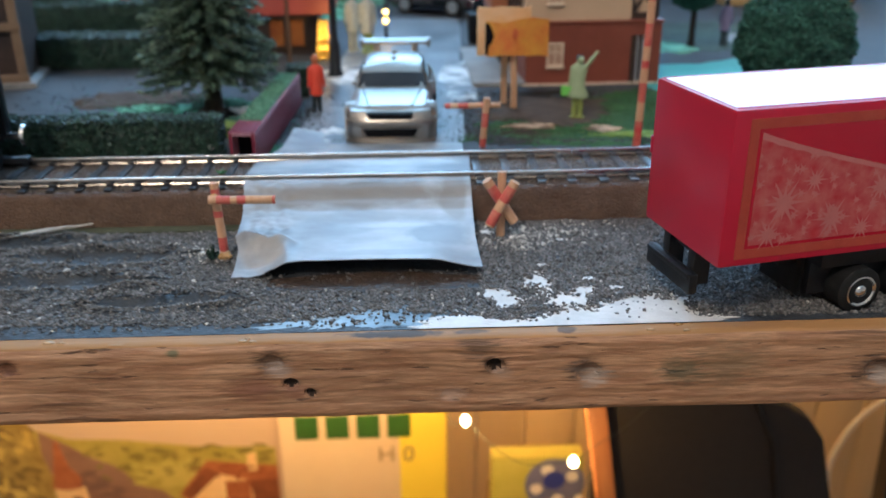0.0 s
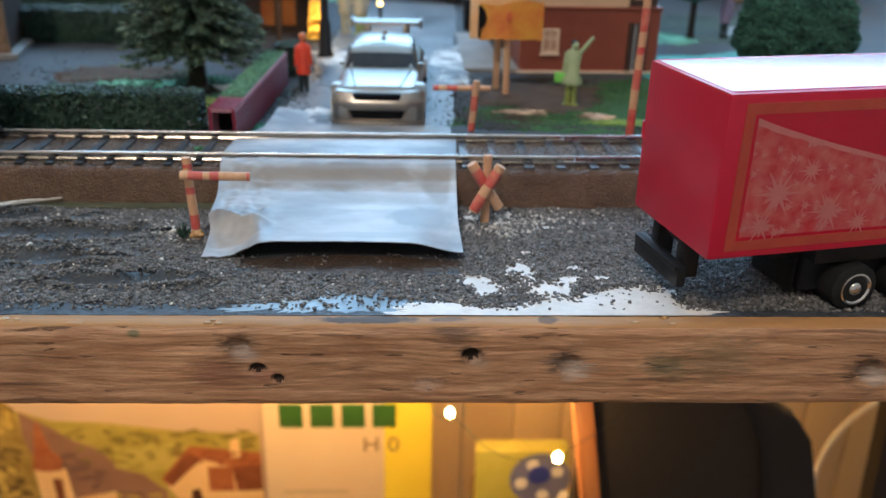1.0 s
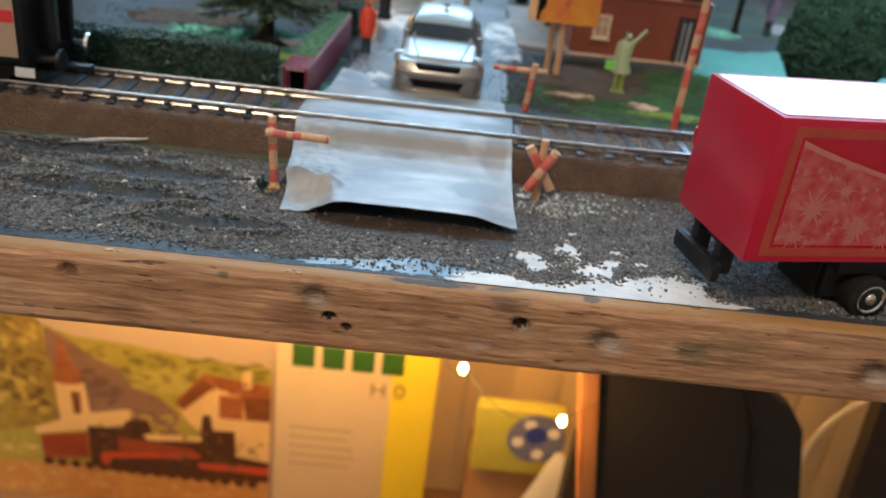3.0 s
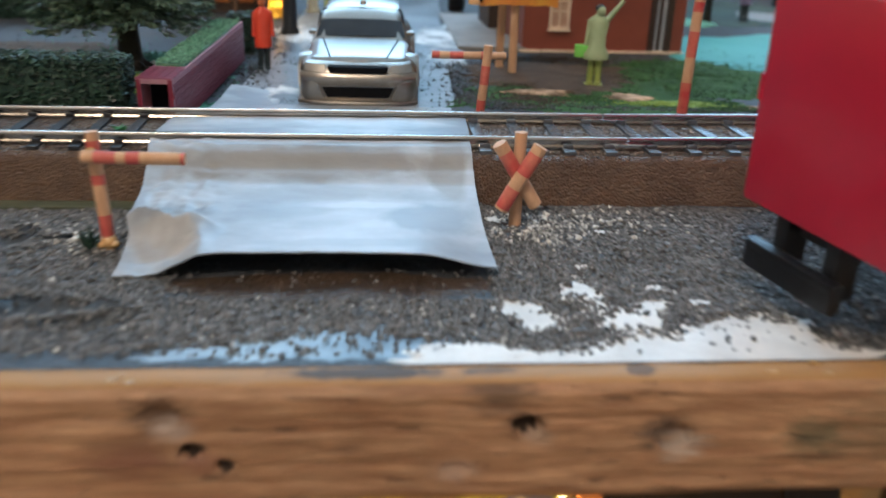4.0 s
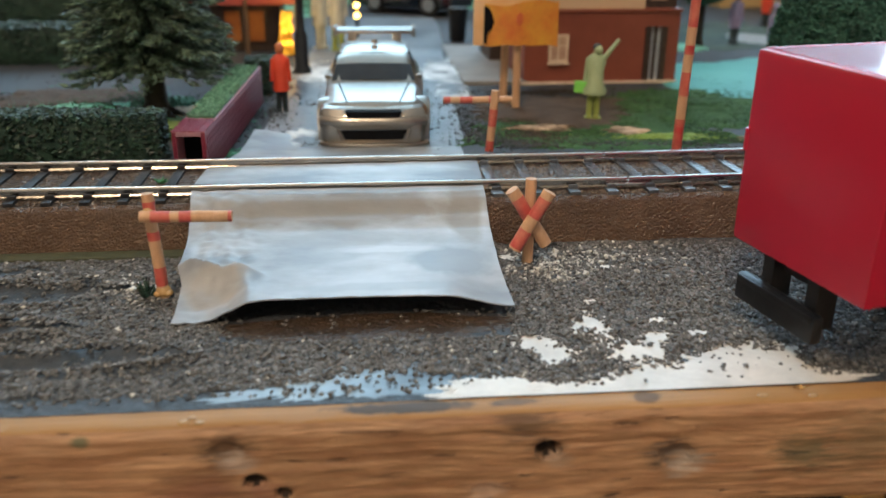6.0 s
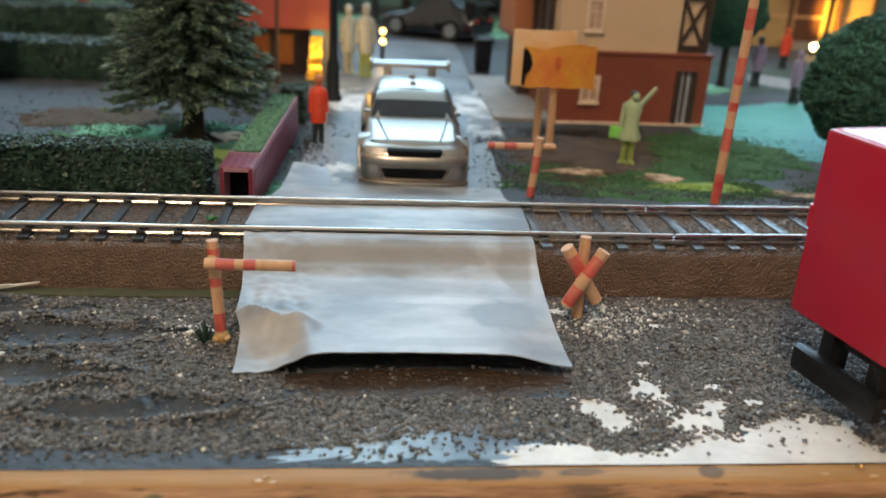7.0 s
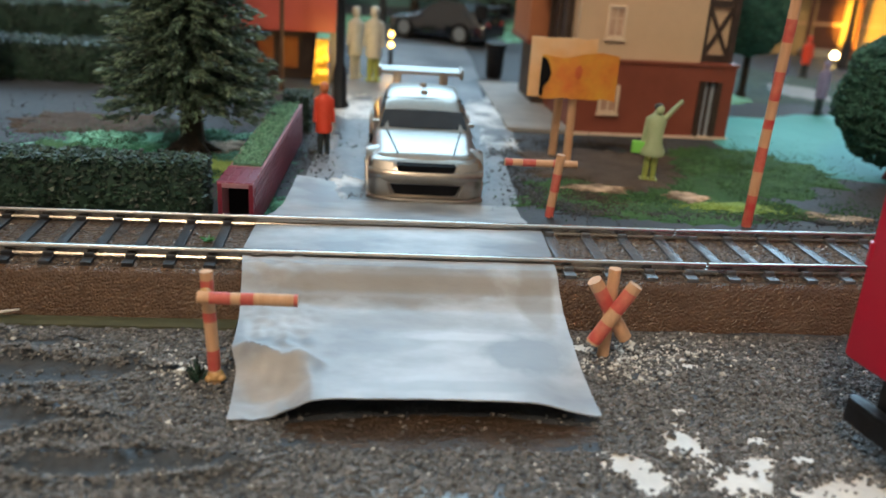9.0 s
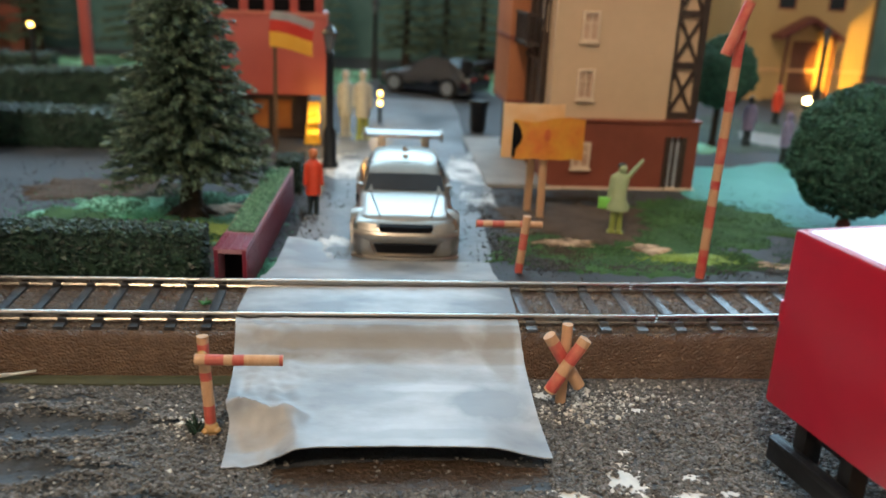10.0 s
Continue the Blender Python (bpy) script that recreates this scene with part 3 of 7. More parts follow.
def build_base():
    bm = bmesh.new()
    sheet(bm, 230, 29, lambda u, v: (-260 + 560 * u, -66 + 58 * v, front_z(-260 + 560 * u, -66 + 58 * v)))
    g = [e for e in bm.edges if e.is_boundary]
    r = bmesh.ops.extrude_edge_only(bm, edges=g)
    for v in r["geom"]:
        if isinstance(v, bmesh.types.BMVert):
            v.co.z = -0.8
    ob = solid("ground", bm, M_GROUND, 0, 0, 0, 0, "dark painted ground strip with bare white patches", "ground", kind="structure")
    for p in ob.data.polygons:
        p.use_smooth = True
    bm = box(bmesh.new(), -300, 420, -58, 500, -8, -0.9)
    solid("baseboard", bm, M_TABLE, 0, 0, 0, 0, "plywood baseboard that carries the layout", "baseboard", kind="structure")
    # ground behind the track
    bm = bmesh.new()
    sheet(bm, 120, 80, lambda u, v: (-300 + 720 * u, 21 + 479 * v, ground_z(-300 + 720 * u, 21 + 479 * v) + 0.25 * nz(-300 + 720 * u, 21 + 479 * v, 0.06, 2)))
    g = [e for e in bm.edges if e.is_boundary]
    r = bmesh.ops.extrude_edge_only(bm, edges=g)
    for v in r["geom"]:
        if isinstance(v, bmesh.types.BMVert):
            v.co.z = -0.9
    solid("ground_rear", bm, M_BACKGROUND_GROUND, 0, 0, 0, 0, "grey painted ground behind the track", "ground", kind="structure")
    bm = box(bmesh.new(), -300, 420, 500, 506, -0.9, 150)
    solid("backdrop", bm, mat("dark_green_backdrop", (0.04, 0.105, 0.105), (0.13, 0.26, 0.25), 16, detail=8, rough=0.8, fine=0.3), 0, 0, 0, 0, "dark green painted backdrop board", "backdrop", kind="structure")
    # olive strip at the foot of the bed
    bm = box(bmesh.new(), -260, -33, -11.5, -7.6, -0.6, 0.55, bevel=0.2)
    solid("olive_strip", bm, M_OLIVE, 0, 0, 0, 0, "olive painted strip along the track bed", "strip", kind="structure")


def build_beam():
    holes = [(25.5, -6.0, 1.5, 2.6), (-14.2, -8.8, 1.3, 1.6), (-17.6, -3.9, 2.0, 0.6), (43.8, -7.9, 2.2, 0.7), (102.3, -9.3, 2.6, 0.8),
             (-67.4, -4.0, 1.5, 0.8), (17.0, -12.3, 1.6, 0.5), (-10.6, -11.0, 1.0, 1.3)]

    def face(u, v):
        x = -150 + 330 * u
        z = -0.4 - 16.4 * v
        y = -70.5 + 0.25 * nz(x * 0.12, z, 0.5, 4) + 0.12 * nz(x * 0.5, z * 2.5, 0.5, 9)
        if v < 0.08:
            y += (0.08 - v) * 9
        if v > 0.93:
            y += (v - 0.93) * 9
        for hx, hz, r, d in holes:
            q = math.hypot((x - hx) / (1.25 * r), (z - hz) / r)
            if q < 1:
                y += d * (1 - q ** 3)
        return x, y, z

    bm = bmesh.new()
    g = sheet(bm, 700, 50, face)
    # top strip, back and bottom
    top = [[bm.verts.new((v.co.x, y, -0.08 + 0.1 * nz(v.co.x, y, 0.2, 1))) for v in g[0]] for y in (-69.3, -67.6, -65.2)]
    rows = [g[0]] + top
    for a, b2 in zip(rows, rows[1:]):
        for i in range(len(a) - 1):
            f = bm.faces.new((a[i], a[i + 1], b2[i + 1], b2[i]))
            f.smooth, f.material_index = True, 1
    bot = [bm.verts.new((v.co.x, -46, -16.8)) for v in g[-1]]
    for i in range(len(bot) - 1):
        bm.faces.new((g[-1][i], g[-1][i + 1], bot[i + 1], bot[i]))
    bk = [bm.verts.new((v.co.x, -46, -8.2)) for v in g[-1]]
    for i in range(len(bot) - 1):
        bm.faces.new((bot[i], bot[i + 1], bk[i + 1], bk[i]))
    # faces inside the deeper holes take the painted shade
    for f in bm.faces:
        c = f.calc_center_median()
        for hx, hz, r, d in holes:
            if d > 1.0 and c.y < -60 and math.hypot((c.x - hx) / (1.25 * r), (c.z - hz) / r) < 0.8:
                f.material_index = 2
    beam = thing("wooden_beam", 0, 0, 0, 0, "sawn pine beam with knots, holes and stains along the table edge", "beam", kind="structure")
    part("timber", bm, [M_BEAM, M_BEAM_TOP, M_HOLE], beam)
    bm = bmesh.new()
    box(bm, -300, -149.9, -70.4, -46, -16.8, -0.9)
    box(bm, 179.9, 420, -70.4, -46, -16.8, -0.9)
    part("timber_end", bm, M_BEAM, beam)


def build_beam_bits():
    """Drips of varnish on the beam's top edge and a curl of wire."""
    m_drip = mat("clear_varnish_drip", (0.5, 0.33, 0.17), (0.6, 0.42, 0.24), 500, rough=0.1, coat=0.6)
    for x, y, r in ((-60, -67.6, 0.8), (-57.5, -67.9, 0.5), (-23, -68.9, 0.55), (-21, -69.2, 0.5), (-22.2, -68.0, 0.4), (-104, -68.0, 0.9), (56, -68.4, 0.6), (63, -69.0, 0.5)):
        bm = bmesh.new()
        ball(bm, 0, 0, 0, r * 1.5, r * 0.8, 0.28)
        solid("varnish_drip", bm, m_drip, x, y, 0.02, 0, "glossy dried varnish drip on the pine beam", "drip", "varnish drips")
    bm = bmesh.new()
    pts = [(0.9 * math.cos(a) + 0.12 * a, 0.7 * math.sin(a), 0.25 + 0.1 * a) for a in (0.35 * k for k in range(15))]
    for p, q in zip(pts, pts[1:]):
        rod(bm, p, q, 0.13, 0.13, 6)
    solid("wire_curl", bm, mat("brass_wire", (0.7, 0.42, 0.16), (0.6, 0.34, 0.12), 300, rough=0.25, metal=1.0), 61.5, -67.6, 0.0, 20, "small curl of brass wire lying on the beam", "wire")


def bed_profile(y0=-8.6, y1=26.0):
    return [(y0, -0.6), (y0 + 0.5, 0.6), (y0 + 2.6, 6.6), (y0 + 3.3, 7.9), (y0 + 4.4, 8.5), (0, 8.7), (9.5, 8.75), (19, 8.7), (y1 - 3, 8.3), (y1, 3.0)]


def track_shift(x):
    """The right-hand track section bends slightly away."""
    return max(0.0, x - 56) * 0.042


def build_track():
    bm = bmesh.new()
    xs = [-260 + 4 * i for i in range(141)]
    rings = []
    for x in xs:
        rings.append([(x, y + track_shift(x) + 0.15 * nz(x, y, 0.15, 6), z + 0.12 * nz(x, y * 2 + z, 0.3, 7)) for y, z in bed_profile()])
    loft(bm, rings, close=False)
    for f in bm.faces:
        f.material_index = 1 if f.calc_center_median().z > 8.55 else 0
    bed = solid("track_bed", bm, [M_BED, M_BED_TOP], 0, 0, 0, 0, "brown textured foam bed under the railway track", "track bed", kind="structure")
    # loose glittering bits along the upper edge of the bed
    random.seed(5)
    pts, rad = [], []
    for _ in range(7000):
        x = rnd(-140, 110)
        if -33 < x < 26:
            continue
        y = random.choice((rnd(-4.6, -1.2), rnd(2, 17), rnd(2, 17)))
        pts.append((x, y + track_shift(x), 8.65 if y > -3.5 else 8.3)), rad.append(rnd(0.18, 0.46))
    for _ in range(7500):
        x = rnd(26, 140)
        pts.append((x, rnd(1.5, 17.7) + track_shift(x), 8.72)), rad.append(rnd(0.2, 0.46))
    o = grains("bed_grit", pts, rad, mat("brown_grit", (0.07, 0.048, 0.034), (0.19, 0.155, 0.125), 900, rough=0.25, island=0.75), parent=bed)
    tagged(o, "brown grit on the track bed", kind="stuff")

    track = thing("railway_track", 0, 0, 0, 0, "model railway track with bright rails and dark sleepers", "track")
    prof = [(-0.95, 8.9), (0.95, 8.9), (0.95, 9.25), (0.25, 9.5), (0.25, 10.3), (0.5, 10.5), (0.5, 10.95), (0.4, 11.05), (-0.4, 11.05), (-0.5, 10.95), (-0.5, 10.5), (-0.25, 10.3), (-0.25, 9.5), (-0.95, 9.25)]
    for yc, lab in ((0.0, ""), (19.2, "")):
        for x0, x1 in ((-260, 55.6), (56.1, 300)):
            bm = bmesh.new()
            n = 40
            loft(bm, [[(x0 + (x1 - x0) * k / n, yc + y + track_shift(x0 + (x1 - x0) * k / n) + 0.1 * nz(x0 + (x1 - x0) * k / n, yc, 0.03, 1), z) for y, z in prof] for k in range(n + 1)], smooth=False)
            part("rail", bm, M_RAIL, track, "worn nickel-silver rail")
        bm = box(bmesh.new(), 51.5, 60.5, yc - 1.15, yc - 0.55, 8.95, 10.1, bevel=0.12)
        box(bm, 51.5, 60.5, yc + 0.55, yc + 1.15, 8.95, 10.1, bevel=0.12)
        part("rail_joiner", bm, M_CHROME, track, "metal rail joiner")

    def sleeper_mesh(m, w):
        bm = box(bmesh.new(), -w / 2, w / 2, -13.6, 13.6, -0.9, 0.0, bevel=0.18)
        for yc in (-9.6, 9.6):
            for s in (-1, 1):
                box(bm, -w * 0.42, w * 0.42, yc + s * 1.25 - 0.45, yc + s * 1.25 + 0.45, -0.1, 0.75, bevel=0.1)
        return mesh_of("sleeper", bm, m)

    dark, grey = sleeper_mesh(M_SLEEPER, 2.0), sleeper_mesh(M_SLEEPER_GREY, 2.3)
    x = -38.6
    while x > -200:
        piece("sleeper", dark, track, x, 9.6, 9.25)
        x -= 7.2
    x = 28.2
    while x < 220:
        piece("sleeper", grey, track, x, 9.6 + track_shift(x), 9.25, 2.4 if x > 56 else 0)
        x += 7.95


def build_paper():
    """Grey-painted paper laid as a level crossing, in three sheets between and beside the rails."""
    crossing = thing("paper_crossing", 0, 0, 0, 0, "grey-painted paper level crossing laid over the railway track", "level crossing")

    def lin(t, table):
        for (a, va), (b2, vb) in zip(table, table[1:]):
            if t <= b2:
                k = (t - a) / (b2 - a)
                k = k * k * (3 - 2 * k) * 0.5 + k * 0.5
                return va + (vb - va) * k
        return table[-1][1]

    def smooth(a, b2, t):
        t = min(1, max(0, (t - a) / (b2 - a)))
        return t * t * (3 - 2 * t)

    def front(u, v):
        y = -0.75 - 40.6 * v
        xl = lin(v, ((0, -33.0), (0.15, -32.4), (0.4, -31.6), (0.62, -31.4), (0.75, -30.0), (1, -30.0)))
        xr = lin(v, ((0, 25.4), (0.2, 25.4), (0.6, 25.0), (1, 25.4)))
        x = xl + (xr - xl) * u
        z = lin(v, ((0, 10.15), (0.06, 9.95), (0.10, 9.3), (0.2, 6.7), (0.3, 5.3), (0.45, 4.6), (0.75, 4.1), (1, 4.5)))
        # the front edge bows up in the middle; the corners lie down
        z -= 3.4 * smooth(0.27, 0.08, u) * smooth(0.6, 0.96, v)
        z -= 2.1 * smooth(0.78, 1.0, u) * smooth(0.45, 1.0, v)
        # crumple near the front left corner
        ridge = 0.64 + 0.75 * u - 0.9 * max(0.0, u - 0.14)
        k = smooth(0.27, 0.17, u) * smooth(-0.02, 0.05, u)
        d = v - ridge
        z += k * (3.2 * math.exp(-(abs(d) / 0.045) ** 1.3) if d < 0 else 3.2 * math.exp(-(d / 0.075) ** 1.6))
        z += 1.2 * math.exp(-((u - 0.205) / 0.03) ** 2) * smooth(0.72, 0.86, v) * smooth(1.05, 0.9, v)
        z += 0.5 * k * nz(x, y, 0.5, 14)
        z += 0.18 * nz(x, y, 0.09, 11) + 0.07 * nz(x, y, 0.3, 12)
        y += (0.9 * math.sin(u * 3.1) - 0.5 + 0.35 * nz(x, 0, 0.2, 2)) * v * 0.8
        return x, y, max(z, 0.5)

    bm = bmesh.new()
    sheet(bm, 96, 84, front)
    thick(bm, 0.22)
    part("front_sheet", bm, M_PAPER, crossing, "crumpled grey-painted paper ramp")

    bm = bmesh.new()
    sheet(bm, 40, 16, lambda u, v: (-33.6 + 59.4 * u + 0.8 * v, 0.8 + 17.5 * v, 9.95 + 0.12 * nz(u * 50, v * 16, 0.2, 3) - 0.4 * (1 - u) * v))
    thick(bm, 0.22)
    part("middle_sheet", bm, M_PAPER_BLUE, crossing)

    def rear(u, v):
        xl, xr = -31.6 + 3.6 * v, 25.9 + 0.9 * v
        x = xl + (xr - xl) * u
        y = 20.1 + (44.0 - 6.0 * u) * v
        z = lin(v, ((0, 10.0), (0.1, 9.3), (0.3, 7.0), (0.55, 5.2), (0.75, 4.75), (1, 4.7))) + 0.12 * nz(x, y, 0.08, 4)
        z += 1.9 * smooth(0.3, 0.0, u) * v * v
        return x, y, max(z, 4.55)

    bm = bmesh.new()
    sheet(bm, 40, 24, rear)
    thick(bm, 0.22)
    part("rear_sheet", bm, M_PAPER_BLUE, crossing)


def ragged(k, a, wob):
    return 1 + wob * noise.noise(Vector((math.cos(a) * 2.0 + k * 3.1, math.sin(a) * 2.0, k))) + wob * noise.noise(Vector((math.cos(a) * 6 + k, math.sin(a) * 6, k + 5))) + wob * 0.6 * noise.noise(Vector((math.cos(a) * 15 + k, math.sin(a) * 15, k + 9))) + wob * 0.5 * noise.noise(Vector((math.cos(a) * 37 + k, math.sin(a) * 37, k + 2)))


def front_patch(name, k, cx, cy, rx, ry, m, label, wob=0.55, lift=0.06):
    """A thin ragged patch of paint lying on the front ground."""
    bm = bmesh.new()
    n = 170
    c = bm.verts.new((cx, cy, front_z(cx, cy) + lift))
    prev = None
    for j in range(1, 7):
        ring = []
        for i in range(n):
            a = 2 * math.pi * i / n
            w = ragged(k, a, wob) * j / 6
            x, y = cx + rx * w * math.cos(a), max(-65.98, cy + ry * w * math.sin(a))
            ring.append(bm.verts.new((x, y, front_z(x, y) + (lift if j < 6 or y < -65.9 else 0.015))))
        for i in range(n):
            q = (prev[i], ring[i], ring[(i + 1) % n], prev[(i + 1) % n]) if prev else (c, ring[i], ring[(i + 1) % n])
            bm.faces.new(q).smooth = True
        prev = ring
    solid(name, bm, m, 0, 0, 0, 0, label, "paint patch", kind="structure")


def build_gravel():
    random.seed(11)
    for k, (cx, cy, rx, ry) in enumerate(PRIMER):
        front_patch("bare_primer", k, cx, cy, rx * 1.3, ry * 1.3, M_PRIMER, "bare white primer patch showing through gravel", 0.22, 0.06 + 0.012 * k)
    front_patch("paint_smear", 30, 0, -60.2, 20, 4.4, M_SMEAR, "blue-grey paint smear with painted sheen along the table edge", 0.4, 0.035)
    front_patch("paint_smear", 31, 13, -57.4, 9, 3.8, M_SMEAR, "blue-grey paint smear with painted sheen along the table edge", 0.5, 0.045)
    front_patch("dirt_patch", 32, 1.5, -43.0, 24, 4.6, M_DIRT, "brown glue and dirt strip under the paper edge", 0.18, 0.3)
    pts, rad, pale, prad = [], [], [], []

    def bare(x, y):
        """How far the primer lies open: above one it is bare."""
        total = 0.0
        for cx, cy, rx, ry in PRIMER:
            dx, dy = (x - cx) / rx, (y - cy) / ry
            q = dx * dx + dy * dy
            if q < 5:
                total += 1.6 * math.exp(-0.85 * q)
        return total + 0.9 * nz(x, y, 0.33, 77) + 0.9 * nz(x, y, 0.85, 78) if total > 0.1 else 0.0

    for _ in range(100000):
        x, y = rnd(-125, 175), rnd(-64.0, -9.2)
        if x < -33 and y > -12:
            continue
        if -28 < x < 24 and y > -38:
            continue
        k = bare(x, y)
        if k > 1.0 and random.random() < 0.975:
            continue
        dirt = abs(x - 1.5) < 23 and y > -47.5
        if dirt and random.random() < 0.94:
            continue
        # smooth dark paint towards the front on the left
        edge = -61.5 + 2 * nz(x, y, 0.07, 30) + 4.5 * max(0, 1 - abs(x - 4) / 20)
        if x < 24 and y < edge and random.random() < 0.86:
            continue
        if x < -28:
            pool = min(math.hypot((x - cx) / rx + 0.25 * nz(x, y, 0.11, 23), (y - cy) / ry + 0.5 * nz(x, y, 0.14, 21)) for cx, cy, rx, ry in POOLS)
            if pool < 1.0 and random.random() < 0.93:
                continue
        if x > 72 and y < -60 and random.random() < 0.5:
            continue
        r = rnd(0.24, 0.54) * (1.4 if random.random() < 0.1 else 1)
        z = front_z(x, y) + r * rnd(-0.15, 0.6) + 0.5 * max(0, nz(x, y, 0.16, 44))
        near_sign = math.hypot((x - 35) / 11, (y + 21) / 9)
        near_track = math.hypot((x - 44) / 22, (y + 17) / 9)
        near_gate = math.hypot((x + 38) / 8, (y + 27) / 7)
        if random.random() < 0.016 + 0.6 * max(0, 1 - near_sign) + 0.3 * max(0, 1 - near_track) + 0.4 * max(0, 1 - near_gate):
            pale.append((x, y, z)), prad.append(r * (0.8 if random.random() < 0.85 else 1.45))
        else:
            pts.append((x, y, z)), rad.append(r)
    o = grains("gravel", pts, rad, M_GRAIN)
    tagged(o, "loose dark grey gravel scattered on the ground", "gravel", kind="stuff")
    o = grains("pale_gravel", pale, prad, M_GRAIN_PALE)
    tagged(o, "pale sawdust-like grit scattered among gravel", "gravel", kind="stuff")


build_base()
build_beam()
build_beam_bits()
build_track()
build_paper()
build_gravel()


# ---------------- things beside the crossing ----------------
def striped(bm, p, q, r, bands):
    """A stick from p to q with red bands (start, end) along its length, 0 to 1."""
    p, q = Vector(p), Vector(q)
    d = (q - p).normalized()
    a = d.orthogonal().normalized()
    c = d.cross(a)
    cuts = sorted({0.0, 1.0, *[v for b2 in bands for v in b2]})
    rings = []
    for k in cuts:
        o = p.lerp(q, k)
        rings.append([bm.verts.new(o + (a * math.cos(t) + c * math.sin(t)) * r * (1 + 0.05 * math.sin(3 * t + 9 * k))) for t in (2 * math.pi * i / 14 for i in range(14))])
    for (k0, r0), (k1, r1) in zip(zip(cuts, rings), zip(cuts[1:], rings[1:])):
        red = any(s <= k0 + 1e-6 and k1 <= e + 1e-6 for s, e in bands)
        for i in range(14):
            f = bm.faces.new((r0[i], r0[(i + 1) % 14], r1[(i + 1) % 14], r1[i]))
            f.smooth, f.material_index = True, 1 if red else 0
    bm.faces.new(rings[0][::-1])
    bm.faces.new(rings[-1])
    return bm


def gate(name, x, y, z, rz, post, arm, label, pr=0.95):
    g = thing(name, x, y, z, rz, label, "crossing barrier", "crossing barriers")
    bm = bmesh.new()
    striped(bm, *post)
    part("post", bm, [M_STICK, M_STICK_RED], g)
    bm = bmesh.new()
    striped(bm, *arm)
    part("arm", bm, [M_STICK, M_STICK_RED], g)
    return g


def build_gates():
    g = gate("crossing_barrier", -33.6, -29.8, 1.1, 0,
             ((0.2, 0, -1.6), (-0.9, 1.0, 17.6), 1.0, ((0.16, 0.33), (0.58, 0.66), (0.76, 0.93))),
             ((-1.8, -1.6, 14.4), (13.0, -1.4, 14.2), 0.95, ((0.12, 0.33), (0.43, 0.56), (0.96, 1.0))),
             "red and natural wooden stick barrier beside the paper crossing")
    bm = bmesh.new()
    ball(bm, 0.2, 0, 0.4, 1.35, 1.3, 1.2)
    ball(bm, 1.1, -0.5, 0.2, 0.8, 0.8, 0.6)
    ball(bm, -0.7, -0.7, 0.1, 0.7, 0.6, 0.6)
    ball(bm, -0.8, -0.6, 14.4, 1.15, 1.1, 1.2)
    part("glue_blob", bm, mat("amber_glue", (0.5, 0.28, 0.1), (0.62, 0.38, 0.16), 500, rough=0.25), g, "dried amber glue")
    bm = bmesh.new()
    for k in range(22):
        rod(bm, (-2.6 + rnd(-0.8, 0.8), rnd(-0.8, 0.8), 0), (-2.8 + rnd(-1.8, 1.8), rnd(-1.4, 1.4), rnd(1.6, 3.8)), 0.4, 0.12, 5)
    solid("grass_tuft", bm, M_HEDGE, -33.6, -29.6, 0, 0, "tiny dark green grass tuft in the gravel", "tuft")
    bm = bmesh.new()
    for k in range(9):
        a = 0.7 * k
        rod(bm, (0, 0, 0), (1.5 * math.cos(a), 1.1 * math.sin(a), 0.5 + 0.25 * (k % 3)), 0.3, 0.1, 5)
    solid("leaf_scrap", bm, mat("bright_leaf", (0.03, 0.17, 0.04), (0.06, 0.26, 0.08), 500, rough=0.5), -41, 9, 8.9, 0, "tiny bright green leaf scrap lying between the rails", "scrap")
    gate("crossing_barrier", 32.6, 35.5, 7.2, 0,
         ((-0.6, 0.4, 0), (0.5, 0, 15.0), 1.0, ((0.0, 0.18), (0.42, 0.7))),
         ((-12.0, 0.9, 12.6), (4.6, 0.9, 12.6), 0.85, ((0.0, 0.1), (0.24, 0.42), (0.66, 0.78))),
         "red and natural wooden stick barrier behind the railway track")
    c = thing("crossing_sign", 31.9, -18.4, 0, 0, "red and natural wooden stick crossing sign standing in gravel", "sign")
    bm = bmesh.new()
    striped(bm, (0, 0.4, -0.5), (0.2, 1.0, 16.4), 1.05, ((0.0, 0.02),))
    part("post", bm, [M_STICK, M_STICK_RED], c)
    for p, q, dy in (((-3.7, -0.8, 14.9), (3.1, -0.6, 4.0), 0), ((3.0, -2.5, 14.9), (-3.1, -2.5, 3.9), 0)):
        bm = bmesh.new()
        striped(bm, p, q, 1.25, ((0.12, 0.44), (0.66, 0.97)) if p[0] > 0 else ((0.14, 0.5),))
        part("crossed_stick", bm, [M_STICK, M_STICK_RED], c)
    pole = thing("striped_pole", 78, 32.3, 7.4, 0, "tall red and natural striped wooden stick pole behind the track", "pole")
    bm = bmesh.new()
    striped(bm, (0, 0, -0.5), (2.2, 1.5, 70), 1.15, ((0.0, 0.12), (0.2, 0.28), (0.34, 0.37), (0.43, 0.52), (0.61, 0.68), (0.76, 0.88)))
    part("post", bm, [M_STICK, M_STICK_RED], pole)
    bm = bmesh.new()
    striped(bm, (-2.4, -1.6, 56), (2.0, -1.0, 68), 1.3, ((0.0, 1.0),))
    part("crossed_stick", bm, [M_STICK, M_STICK_RED], pole)
    bm = bmesh.new()
    loft(bm, [[(x, y - w, z), (x, y + w, z), (x, y + w, z + 0.25), (x, y - w, z + 0.25)] for x, y, z, w in ((-90, -14.2, 0.9, 0.9), (-84, -12.3, 1.0, 0.95), (-78, -10.6, 1.3, 0.6), (-70.5, -8.8, 1.8, 0.2))])
